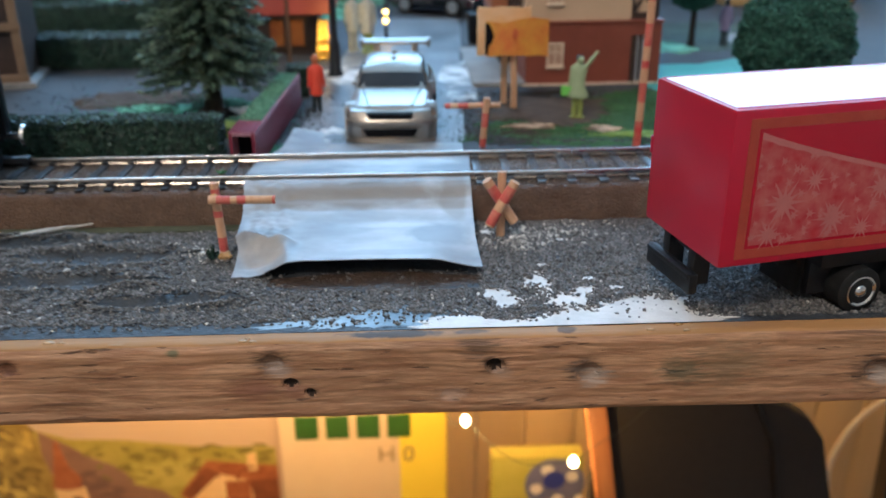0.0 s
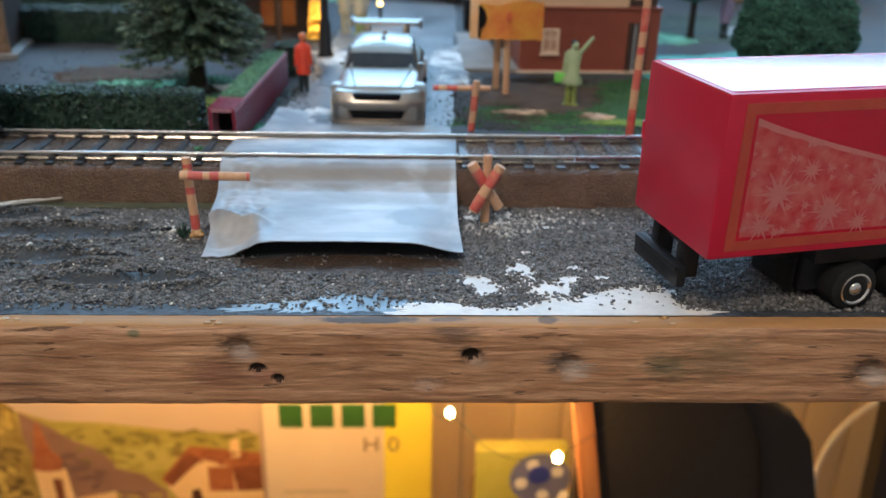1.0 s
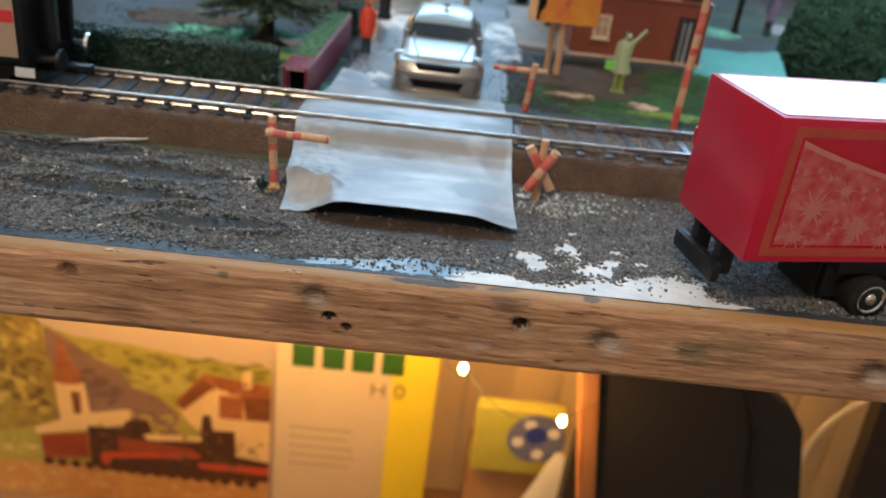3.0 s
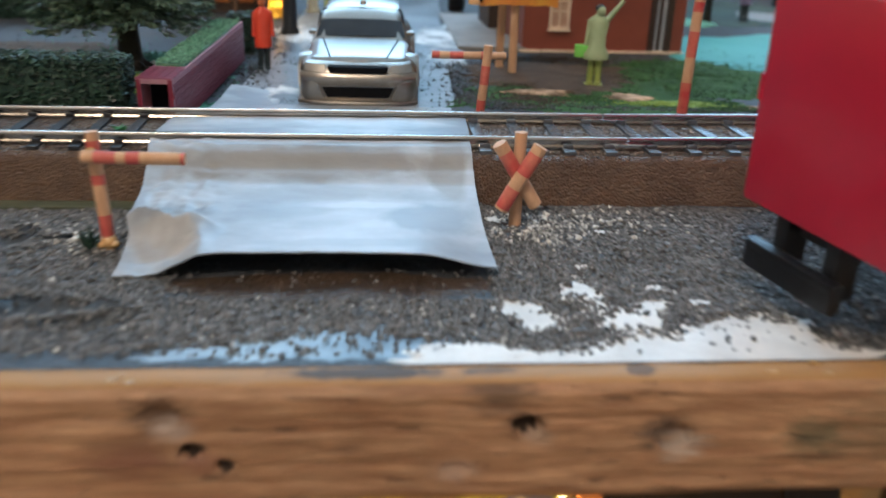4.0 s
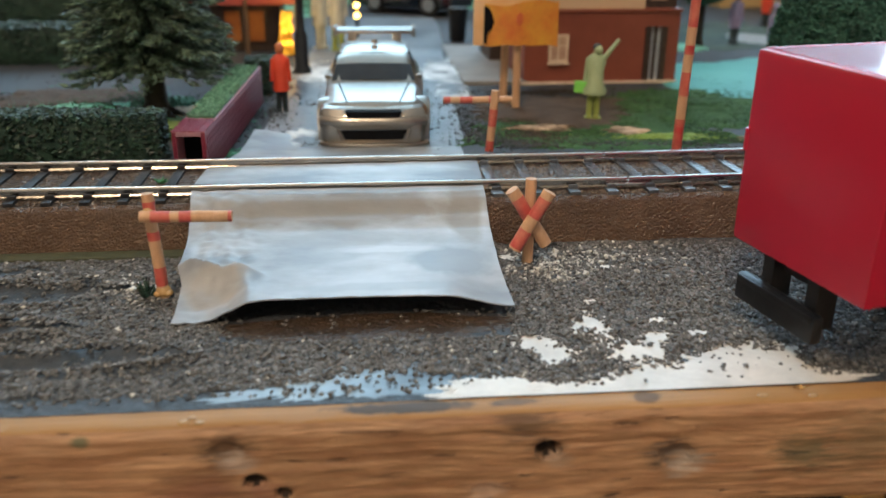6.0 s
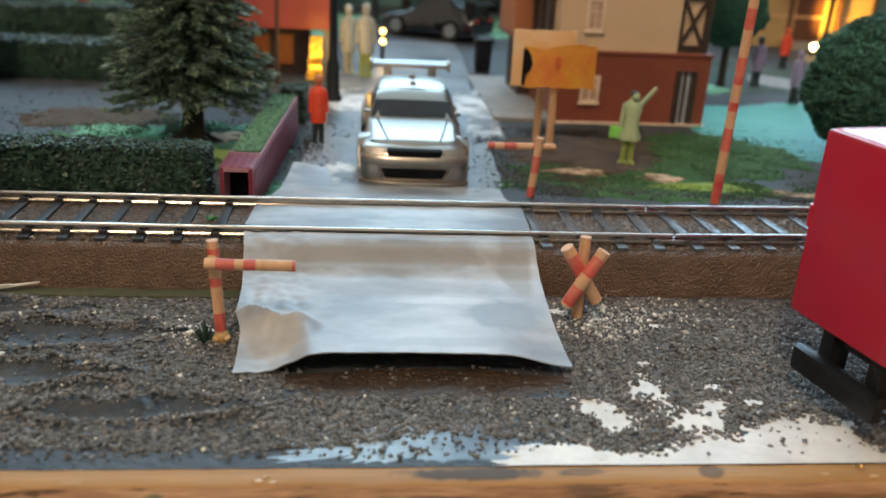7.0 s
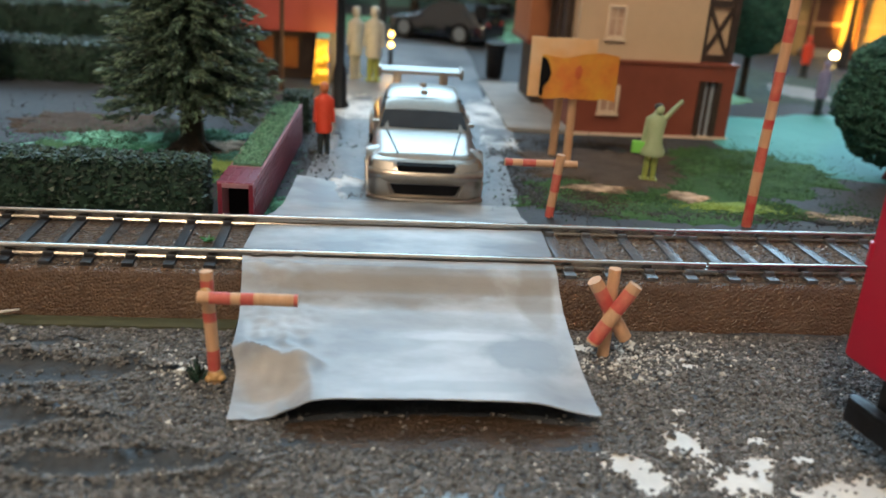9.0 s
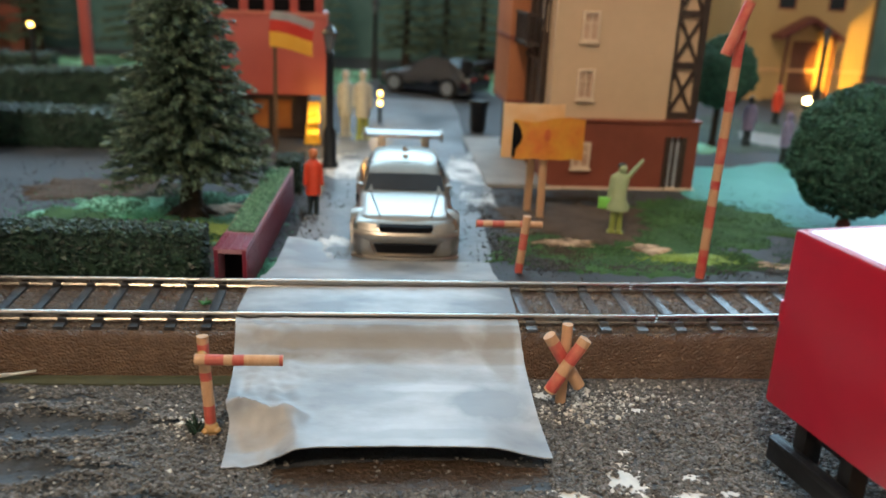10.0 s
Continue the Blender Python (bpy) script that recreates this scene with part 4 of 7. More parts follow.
    loft(bm, [[(x, y - w, z), (x, y + w, z), (x, y + w, z + 0.2), (x, y - w, z + 0.2)] for x, y, z, w in ((-86.5, -14.6, 1.6, 0.35), (-81, -12.2, 1.9, 0.4), (-75, -10.2, 1.9, 0.2))])
    solid("wood_sliver", bm, mat("pale_sliver", (0.66, 0.62, 0.54), (0.76, 0.72, 0.64), 400, rough=0.55), 0, 0, 0, 0, "pale split wood sliver lying by the track bed", "sliver")


def build_truck():
    t = thing("truck_trailer", 66.9, -70.4, 0, 12.0, "glossy red toy truck trailer with snowflake print on its side", "toy truck")
    L, W, z0, z1 = 150, 29.5, 13.4, 43.8
    bm = box(bmesh.new(), 0, L, 0, W, z0, z1, bevel=0.9)
    for f in bm.faces:
        f.smooth = False
    part("body", bm, M_TRUCK, t)
    bm = bmesh.new()
    for k in range(2):
        box(bm, 1.0, L - 1, 0.9 + (W - 2.6) * k, 1.7 + (W - 2.6) * k, z1 - 0.05, z1 + 0.12, bevel=0.05)
    part("roof_rib", bm, M_TRUCK, t)
    part("roof_panel", box(bmesh.new(), 0.9, L - 0.9, 1.8, W - 1.8, z1 - 0.3, z1 + 0.08), M_TRUCK_ROOF, t, "polished red roof panel")
    bm = bmesh.new()
    rod(bm, (0.6, W - 0.3, 28.0), (0.6, W - 0.3, 31.5), 0.8, 0.8, 10)
    part("hinge", bm, M_TRUCK, t)
    # printed side panel: frame, field, swoosh and snowflakes
    m_frame = mat("orange_print", (0.35, 0.042, 0.026), (0.41, 0.07, 0.04), 300, rough=0.3, fine=0.1)
    m_field = mat("deep_red_print", (0.38, 0.005, 0.025), (0.43, 0.012, 0.03), 60, rough=0.25)
    m_flake = mat("pale_pink_print", (0.44, 0.14, 0.135), (0.5, 0.18, 0.17), 300, rough=0.35, fine=0.1)
    bm = bmesh.new()
    a0, a1, b0, b1 = 3.2, L - 4, z0 + 1.6, z1 - 1.8
    for x0, x1, zz0, zz1 in ((a0, a1, b0, b0 + 1.9), (a0, a1, b1 - 1.9, b1), (a0, a0 + 1.9, b0 + 1.9, b1 - 1.9), (a1 - 1.9, a1, b0 + 1.9, b1 - 1.9)):
        box(bm, x0, x1, -0.12, 0.1, zz0, zz1)
    part("print_frame", bm, m_frame, t, "orange printed border")
    bm = box(bmesh.new(), a0 + 1.9, a1 - 1.9, -0.08, 0.1, b0 + 1.9, b1 - 1.9)
    part("print_field", bm, m_field, t)
    # pale swoosh falling from the upper corner, with a snowy field below it
    n = 48
    x0, xl = a0 + 2.6, 88.0

    def edge_z(k, low):
        return b0 + 3.0 + (21.5 if not low else 20.2) * (1 - k ** 0.9) ** 1.15

    bm = bmesh.new()
    up = [bm.verts.new((x0 + k / n * xl, -0.14, edge_z(k / n, False))) for k in range(n + 1)]
    lo = [bm.verts.new((x0 + k / n * xl, -0.14, edge_z(k / n, True) + 0.5 * nz(k, 0, 0.7, 3))) for k in range(n + 1)]
    for k in range(n):
        bm.faces.new((lo[k], lo[k + 1], up[k + 1], up[k]))
    part("print_swoosh", bm, m_flake, t, "pale pink printed swoosh")
    bm = bmesh.new()
    lo2 = [bm.verts.new((x0 + k / n * xl, -0.11, b0 + 2.6)) for k in range(n + 1)]
    up2 = [bm.verts.new((x0 + k / n * xl, -0.11, edge_z(k / n, True) + 1.0)) for k in range(n + 1)]
    for k in range(n):
        bm.faces.new((lo2[k], lo2[k + 1], up2[k + 1], up2[k]))
    part("print_snowfield", bm, mat("mottled_pink_print", (0.41, 0.016, 0.03), (0.48, 0.13, 0.12), 330, detail=4, rough=0.3, spread=0.16), t, "mottled pink and red printed snow")
    random.seed(3)
    bigs = ((9.0, 10.5, 5.2), (20, 6.5, 4.6), (30, 12.0, 4.0), (40, 7.0, 4.8), (6.5, 4.5, 3.6), (15, 14.5, 3.0), (52, 9.0, 4.4), (63, 6.0, 4.0), (27, 4.0, 3.0), (47, 4.0, 2.6), (74, 5.0, 3.4))
    for k in range(120):
        if k < len(bigs):
            x, z, r = a0 + bigs[k][0], b0 + bigs[k][1], bigs[k][2]
        else:
            u = random.random() ** 1.3
            x = x0 + u * 80
            z = rnd(b0 + 3.0, max(edge_z(min(1, u * 80 / xl), False) - 1.0, b0 + 4))
            r = rnd(0.5, 1.5)
        bm = bmesh.new()
        arms = 12 if k < len(bigs) else 6
        ring = []
        for i in range(arms * 2):
            rr = r if i % 4 == 0 else (r * 0.66 if i % 2 == 0 else r * 0.3)
            ring.append(bm.verts.new((x + rr * math.cos(math.pi * i / arms), -0.16 - 0.0007 * k, z + rr * math.sin(math.pi * i / arms))))
        c = bm.verts.new((x, -0.16 - 0.0007 * k, z))
        for i in range(arms * 2):
            bm.faces.new((c, ring[i], ring[(i + 1) % (arms * 2)]))
        part("snowflake", bm, m_flake, t)
    # unreadable lettering as bars
    for k in range(5):
        bm = box(bmesh.new(), 36 + k * 3.6, 38.6 + k * 3.6, -0.2, 0.0, z1 - 6.8, z1 - 5.0)
        part("lettering_bar", bm, m_flake, t)
    # chassis, bumper, wheels, and black fillers for the shade underneath
    bm = box(bmesh.new(), 2, 20, 11, W - 11, 11.4, z0 + 0.1, bevel=0.4)
    box(bm, 20, L - 4, 9, W - 9, 8.0, z0 + 0.1, bevel=0.4)
    box(bm, 25, 78, 2.5, W - 2.5, 9.4, z0 + 0.1, bevel=0.4)
    # This low box and the plate below are added to darken the underside.
    box(bm, 25, 76, 5.5, W - 4, 2.4, 10.0, bevel=0.4)
    part("chassis", bm, M_BLACK, t)
    part("underbody_shade_plate", box(bmesh.new(), 24.2, 24.9, 7.0, W - 9.0, 1.4, 12.0, bevel=0.2), M_TYRE, t, "black plate added for the shade under the trailer")
    bm = box(bmesh.new(), -0.9, 1.2, 7.4, W - 3.6, 4.5, 9.0, bevel=0.8)
    box(bm, -1.1, -0.6, 8.0, W - 4.2, 7.7, 8.8, bevel=0.2)
    part("bumper_bar", bm, M_BLACK, t)
    bm = bmesh.new()
    for y in (9.4, W - 10.0):
        box(bm, 0.9, 4.6, y, y + 2.6, 5.6, z0 + 0.2, bevel=0.3)
    part("bumper_bracket", bm, M_BLACK, t)
    for x in (33.9, 47.0, 60.1):
        for y0, s in ((0.6, 1), (W - 0.6, -1)):
            bm = bmesh.new()
            rod(bm, (x, y0 + s * 0.5, 4.3), (x, y0 + s * 6.5, 4.3), 4.9, 4.9, 28)
            rod(bm, (x, y0, 4.3), (x, y0 + s * 0.5, 4.3), 4.4, 4.9, 28)
            w = part("tyre", bm, M_TYRE, t)
            bm = bmesh.new()
            # dished rim: bright lip, recessed plate, domed hub
            prof = ((3.3, 0.2), (3.35, -0.25), (3.0, -0.3), (2.6, 0.1), (2.2, 0.5), (1.5, 0.45), (1.3, -0.1), (1.0, -0.4), (0.4, -0.5))
            loft(bm, [[(x + r * math.cos(q), y0 + s * d, 4.3 + r * math.sin(q)) for q in (2 * math.pi * k / 28 for k in range(28))] for r, d in prof])
            part("rim", bm, M_CHROME, w, "chrome wheel rim")


def build_silver_car():
    """Silver toy touring car with wide arches and a rear wing, facing the crossing."""
    c = thing("silver_toy_car", 4.0, 52.2, 4.4, -1.4, "silver toy touring car with rear wing standing at the crossing", "toy car")

    def nose(x):
        """How far the rounded nose falls back at a distance from the middle."""
        return -0.9 + 3.2 * abs(x / 14.6) ** 3.4

    # stations along the length: y, half width, sill z, shoulder z, top z
    st = [(-0.6, 11.6, 0.8, 5.6, 7.4), (0.5, 13.2, 0.8, 7.4, 8.8), (2.0, 14.0, 0.8, 8.6, 9.8), (4, 14.3, 1.0, 9.2, 10.3), (9, 14.3, 1.2, 9.6, 10.8), (18, 13.8, 1.4, 10.0, 11.5), (27, 13.5, 1.5, 10.6, 12.1),
          (46, 13.7, 1.5, 11.2, 12.8), (58, 14.2, 1.5, 11.6, 13.4), (66, 14.0, 1.8, 11.2, 13.2), (69, 12.9, 2.6, 9.6, 12.0)]
    bm = bmesh.new()
    rings = []
    for y, w, zs, zh, zt in st:
        half = [(0.93 * w, zs), (w, zs + 1.2), (w, zh - 0.9), (0.965 * w, zh - 0.1), (0.87 * w, zt - 0.45), (0.4 * w, zt)]
        rings.append([(x, y, z) for x, z in half + [(-a, b2) for a, b2 in half[::-1]]])
    loft(bm, rings)
    part("body", bm, M_SILVER, c)

    # raised bonnet with a rounded front lip
    def lid(u, v):
        q = max(0.0, 1 - v / 0.14)
        x = (2 * u - 1) * (12.3 + 0.5 * v) * (1 - 0.16 * q * q)
        lip = max(0.0, 1 - v / 0.1)
        edge = max(0.0, abs(2 * u - 1) - 0.86) / 0.14
        return x, 2.5 + 21.6 * v + 1.5 * abs(x / 12) ** 2.5 * (1 - v), 11.15 + 1.7 * v - 0.75 * (2 * u - 1) ** 2 - 1.2 * lip ** 2 - 0.45 * edge ** 2

    bm = bmesh.new()
    sheet(bm, 28, 24, lid)
    thick(bm, 0.5)
    part("bonnet", bm, M_SILVER, c)
    bm = bmesh.new()
    for s in (-1, 1):
        for k in range(8):
            p, q = [Vector((s * (6.9 + 3.0 * t), 4.0 + 19.4 * t, 11.25 + 1.6 * t - 0.75 * ((6.9 + 3.0 * t) / (12.3 + 0.5 * t)) ** 2)) for t in (k / 8, (k + 1) / 8)]
            rod(bm, p, q, 0.2, 0.2, 6, cap=False)
    part("bonnet_seam", bm, M_HOLLOW, c, "dark bonnet seam")

    # cabin
    bm = bmesh.new()
    cab = [(21.6, 12.7, 11.2, 11.7), (29.4, 11.7, 11.5, 17.0), (31.6, 11.3, 11.5, 18.3), (34.5, 10.9, 11.5, 19.4), (48, 10.6, 12, 20.3), (56, 10.2, 12, 18.9), (64.5, 10.0, 12.2, 13.6)]
    rings = []
    for y, w, zb, zt in cab:
        half = [(w * 1.06, zb), (w * 1.02, zb + (zt - zb) * 0.5), (w * 0.93, zt - 0.7), (w * 0.8, zt - 0.12), (w * 0.4, zt + 0.25)]
        rings.append([(x, y, z) for x, z in half + [(-a, b2) for a, b2 in half[::-1]]])
    loft(bm, rings)
    part("cabin", bm, M_SILVER, c)
    bm = bmesh.new()
    sheet(bm, 14, 5, lambda u, v: ((u - 0.5) * 2 * (11.7 - 1.0 * v), 23.2 + 5.1 * v + 1.1 * abs(2 * u - 1) ** 3, 13.05 + 3.75 * v - 0.5 * abs(2 * u - 1) ** 3))
    thick(bm, 0.25)
    part("windscreen", bm, M_GLASS_DARK, c, "dark windscreen")
    bm = bmesh.new()
    for k in range(12):
        p, q = [Vector((-10.4 + 20.8 * t, 33.2 + 0.9 * abs(2 * t - 1) ** 2, 19.2 - 0.5 * abs(2 * t - 1) ** 2)) for t in (k / 12, (k + 1) / 12)]
        rod(bm, p, q, 0.16, 0.16, 6, cap=False)
    part("roof_seam", bm, M_HOLLOW, c, "dark roof seam")
    for s in (-1, 1):
        bm = bmesh.new()
        sheet(bm, 6, 3, lambda u, v: (s * (12.25 - 1.0 * u - 0.95 * v), 28.5 + 26 * u + 5 * (1 - u) * v - 3 * u * v, 13.2 + 4.6 * v))
        thick(bm, 0.3)
        part("side_window", bm, M_GLASS_DARK, c, "dark side window")
        bm = box(bmesh.new(), s * 13.0 - 1.0, s * 13.0 + 1.0, 27.0, 28.2, 12.8, 14.0, bevel=0.4)
        part("mirror", bm, M_SILVER, c)

    def arc_bar(hw0, hw1, z0, z1, proud, depth, bulge=0.0):
        """A bar that follows the rounded nose: half widths hw0 below and hw1 above."""
        bm = bmesh.new()
        rings = []
        for k in range(25):
            u = -1 + 2 * k / 24
            pts = []
            for z, hw, pr in ((z0, hw0, proud), (z0 * 0.6 + z1 * 0.4, hw0 * 0.6 + hw1 * 0.4, proud + bulge), (z0 * 0.25 + z1 * 0.75, hw0 * 0.25 + hw1 * 0.75, proud + bulge * 0.9), (z1, hw1, proud)):
                pts.append((u * hw, nose(u * hw) - pr, z))
            x = u * (hw0 + hw1) / 2
            pts += [(x, nose(x) + depth, z1), (x, nose(x) + depth, z0)]
            rings.append(pts)
        loft(bm, rings)
        return bm

    part("grille", arc_bar(6.7, 7.3, 8.0, 9.5, 0.55, 2.4), M_HOLLOW, c, "black upper grille")
    part("bumper", arc_bar(13.9, 14.1, 5.0, 7.9, 0.35, 2.6, 0.75), M_SILVER, c)
    part("intake", arc_bar(7.4, 8.6, 2.2, 4.6, 0.6, 1.2), M_HOLLOW, c, "black lower air intake")
    part("splitter", arc_bar(14.6, 14.4, 0.3, 1.2, 1.3, 3.6, 0.15), M_SILVER, c)
    for s in (-1, 1):
        bm = bmesh.new()
        rod(bm, (s * 8.3, nose(8.3) - 0.5, 1.9), (s * 9.4, nose(9.4) - 0.6, 4.8), 0.4, 0.4, 8)
        part("intake_fin", bm, M_SILVER, c)
        bm = bmesh.new()
        sheet(bm, 8, 4, lambda u, v: (s * (7.9 + 5.0 * u), nose(7.9 + 5.0 * u) - 0.25 + 1.5 * v, 7.9 + 1.7 * v + 0.25 * u))
        thick(bm, 0.4)
        part("headlight", bm, M_SILVER, c, "moulded headlight")
        # flared side skirt that joins the splitter to the front arch
        bm = bmesh.new()
        loft(bm, [[(s * (13.2 + a), y, 0.6), (s * (14.6 + a), y, 0.6), (s * (14.7 + a), y, zt), (s * (13.2 + a), y, zt + 0.6)] for y, a, zt in ((1.6, -0.8, 2.2), (4.0, 0.0, 5.0), (6.2, 0.15, 8.2))], smooth=True)
        part("arch_blade", bm, M_SILVER, c)
    for y in (11.5, 54):
        for s in (-1, 1):
            bm = bmesh.new()
            rings = []
            for k in range(17):
                a = math.pi * k / 16
                ring = []
                for x, rr in ((10.5, 6.3), (13.9, 6.1), (14.9, 5.7), (15.0, 5.0), (10.5, 5.0)):
                    ring.append((s * x, y + rr * math.cos(a), 4.8 + rr * math.sin(a)))
                rings.append(ring)
            loft(bm, rings)
            part("wheel_arch", bm, M_SILVER, c)
            bm = bmesh.new()
            rod(bm, (s * 11, y, 4.9), (s * 14.9, y, 4.9), 4.9, 4.9, 24)
            w = part("tyre", bm, M_TYRE, c)
            bm = bmesh.new()
            rod(bm, (s * 14.7, y, 4.9), (s * 15.1, y, 4.9), 3.3, 3.1, 18)
            part("rim", bm, M_CHROME, w)
    # wing
    bm = bmesh.new()
    loft(bm, [[(-12.2, y, z - 0.45), (12.2, y, z - 0.45), (12.2, y, z + 0.55), (-12.2, y, z + 0.55)] for y, z in ((61.5, 21.1), (63.5, 21.2), (66, 21.3), (68, 21.5))], smooth=True)
    part("wing_blade", bm, M_SILVER, c)
    for s in (-1, 1):
        bm = box(bmesh.new(), s * 12.5 - 0.5, s * 12.5 + 0.5, 61.0, 68.6, 19.7, 22.8, bevel=0.3)
        part("wing_end_plate", bm, M_SILVER, c)
        bm = box(bmesh.new(), s * 7.2 - 1.3, s * 7.2 + 1.3, 63.5, 66.5, 13.0, 20.9, bevel=0.3)
        part("wing_strut", bm, M_SILVER, c)
    for y, z in ((37.0, 19.7), (45.5, 20.2)):
        bm = bmesh.new()
        lathe(bm, ((0.9, z - 0.2), (0.9, z + 0.7), (0.5, z + 1.1)), 0.2, y, 10)
        part("roof_aerial", bm, M_SILVER, c)


build_gates()
build_truck()
build_silver_car()


# ---------------- behind the track ----------------
def patch(name, cx, cy, rx, ry, m, label, h=0.5, seed=0.0, wob=0.35, lift=0.0, flat=False):
    """A ragged patch of scenic cover lying on the ground."""
    bm = bmesh.new()
    n, rings = 144, 10
    c = bm.verts.new((cx, cy, ground_z(cx, cy) + h + lift))
    prev = None
    for j in range(1, rings + 1):
        k = j / rings
        ring = []
        for i in range(n):
            a = 2 * math.pi * i / n
            w = 1 + wob * noise.noise(Vector((math.cos(a) * 1.6 + seed, math.sin(a) * 1.6, seed))) + 0.5 * wob * noise.noise(Vector((math.cos(a) * 5 + seed, math.sin(a) * 5, seed)))
            w += 0 if flat else 0.6 * wob * noise.noise(Vector((math.cos(a) * 13 + seed, math.sin(a) * 13, seed)))
            x, y = cx + rx * k * w * math.cos(a), cy + ry * k * w * math.sin(a)
            z = ground_z(x, max(y, 24)) + lift + (h * (1 - k ** 6) + (0 if flat else 0.25 * nz(x, y, 0.15, seed)) * (1 - k) if j < rings else -0.6)
            ring.append(bm.verts.new((x, y, z)))
        for i in range(n):
            f = bm.faces.new((prev[i], ring[i], ring[(i + 1) % n], prev[(i + 1) % n])) if prev else bm.faces.new((c, ring[i], ring[(i + 1) % n]))
            f.smooth = True
        prev = ring
    return solid(name, bm, m, 0, 0, 0, 0, label, name.replace("_", " "), kind="structure")


def build_patches():
    # road: a painted strip running away from the crossing
    bm = bmesh.new()

    def rd(u, v):
        y = 50 + 260 * v
        xl, xr = -27 + 14 * v + 2 * nz(0, y, 0.03, 3), 27 + 14 * v + 2 * nz(9, y, 0.03, 3)
        x = xl + (xr - xl) * u
        return x, y, ground_z(x, y) + 0.45 + 0.1 * nz(x, y, 0.1, 5)

    sheet(bm, 30, 90, rd)
    solid("road", bm, M_ROAD, 0, 0, 0, 0, "grey painted road with worn pale patches", "road", kind="structure")
    patch("lawn", 67, 57, 42, 25, M_GRASS, "dark green flocked lawn by the track", 0.6, 1.0, 0.3)
    patch("lawn", 100, 92, 30, 26, M_GRASS, "dark green flocked lawn before the house", 0.6, 2.0, 0.3)
    patch("soil_patch", 60, 88, 27, 23, M_SOIL, "bare brown soil patch under a figure", 0.95, 3.0, 0.35)
    patch("bright_grass", 84, 52, 17, 7, M_LAWN_BRIGHT, "yellow-green grass patch by the track", 0.8, 4.0, 0.6)
    patch("bare_patch", 74, 61, 6, 5, M_PLASTER_BARE, "bare plaster patch in the lawn", 1.1, 5.0, 0.7)
    patch("bare_patch", 52, 66, 9, 3.4, M_PLASTER_BARE, "bare plaster patch in the lawn", 1.1, 6.0, 0.7)
    patch("bare_patch", 106, 44, 9, 5, M_PLASTER_BARE, "bare plaster patch by the track", 0.7, 6.5, 0.7)
    patch("pond", 160, 125, 60, 50, M_TEAL, "turquoise painted pond area", 0.5, 7.0, 0.2, flat=True)
    patch("mint_lawn", -72, 82, 36, 31, M_GRASS_TEAL, "mint green flocked lawn under the spruce", 0.5, 8.0, 0.5)
    patch("grass_patch", -88, 62, 26, 16, M_GRASS, "green flocked patch behind the hedge", 0.75, 9.0, 0.4)
    patch("bright_grass", -66, 65, 17, 8, M_LAWN_BRIGHT, "yellow-green grass patch near the spruce", 0.9, 10.0, 0.5)
    patch("bare_patch", -52, 92, 10, 7, M_PLASTER_BARE, "bare pale patch beside the spruce trunk", 0.8, 11.0, 0.5)
    patch("soil_patch", -93, 112, 28, 13, M_SOIL, "brown earth patch behind the spruce", 0.7, 12.0, 0.4)
    patch("bright_grass", -98, 235, 26, 14, M_LAWN_BRIGHT, "yellow-green lawn between hedges", 0.7, 13.0, 0.3)
    # worn spots that also carry the road's pale reflections in their colour
    patch("worn_plaster", -15, 60, 5, 11, M_WORN_SHEEN, "pale worn patch with painted reflection beside the toy car", 0.85, 14.0, 0.6)
    patch("worn_plaster", 31, 138, 8, 44, M_WORN_SHEEN, "pale worn strip with painted reflection along the road edge", 0.75, 15.0, 0.6)
    patch("worn_plaster", -12, 150, 14, 22, M_WORN_SHEEN, "pale worn patch with painted reflection under the street lamp", 0.7, 16.0, 0.5)
    patch("mint_lawn", -110, 330, 80, 40, M_GRASS_TEAL, "mint green lawn far behind hedges", 0.5, 17.0, 0.3)
    patch("lawn", 158, 240, 66, 48, M_DUSK, "grey-green lawn behind the pond", 0.6, 18.0, 0.3)
    patch("mint_lawn", 136, 204, 14, 18, M_GRASS_TEAL, "mint green strip by the house corner", 0.9, 19.0, 0.3)
    patch("grey_terrace", 181, 221, 15, 20, M_SLAB, "pale grey painted terrace behind the pond", 0.95, 20.0, 0.25)
    patch("mint_lawn", 84, 392, 34, 60, M_GRASS_TEAL, "mint green lawn beside the far road", 0.7, 21.0, 0.3)
    patch("mint_lawn", -40, 400, 40, 50, M_GRASS_TEAL, "mint green lawn beside the far road", 0.7, 22.0, 0.3)
    patch("mint_lawn", -190, 410, 90, 60, M_GRASS_TEAL, "mint green lawn behind the far hedges", 0.7, 26.0, 0.3)
    patch("grass_patch", -92, 78, 15, 12, M_GRASS, "dark green flock at the lawn edge", 0.85, 25.0, 0.5)
    patch("grass_patch", -78, 70, 12, 6, M_GRASS, "dark green flock before the spruce", 0.85, 27.0, 0.6)
    patch("bright_grass", -50, 74, 10, 6, M_LAWN_BRIGHT, "yellow-green grass at the spruce roots", 0.95, 24.0, 0.6)


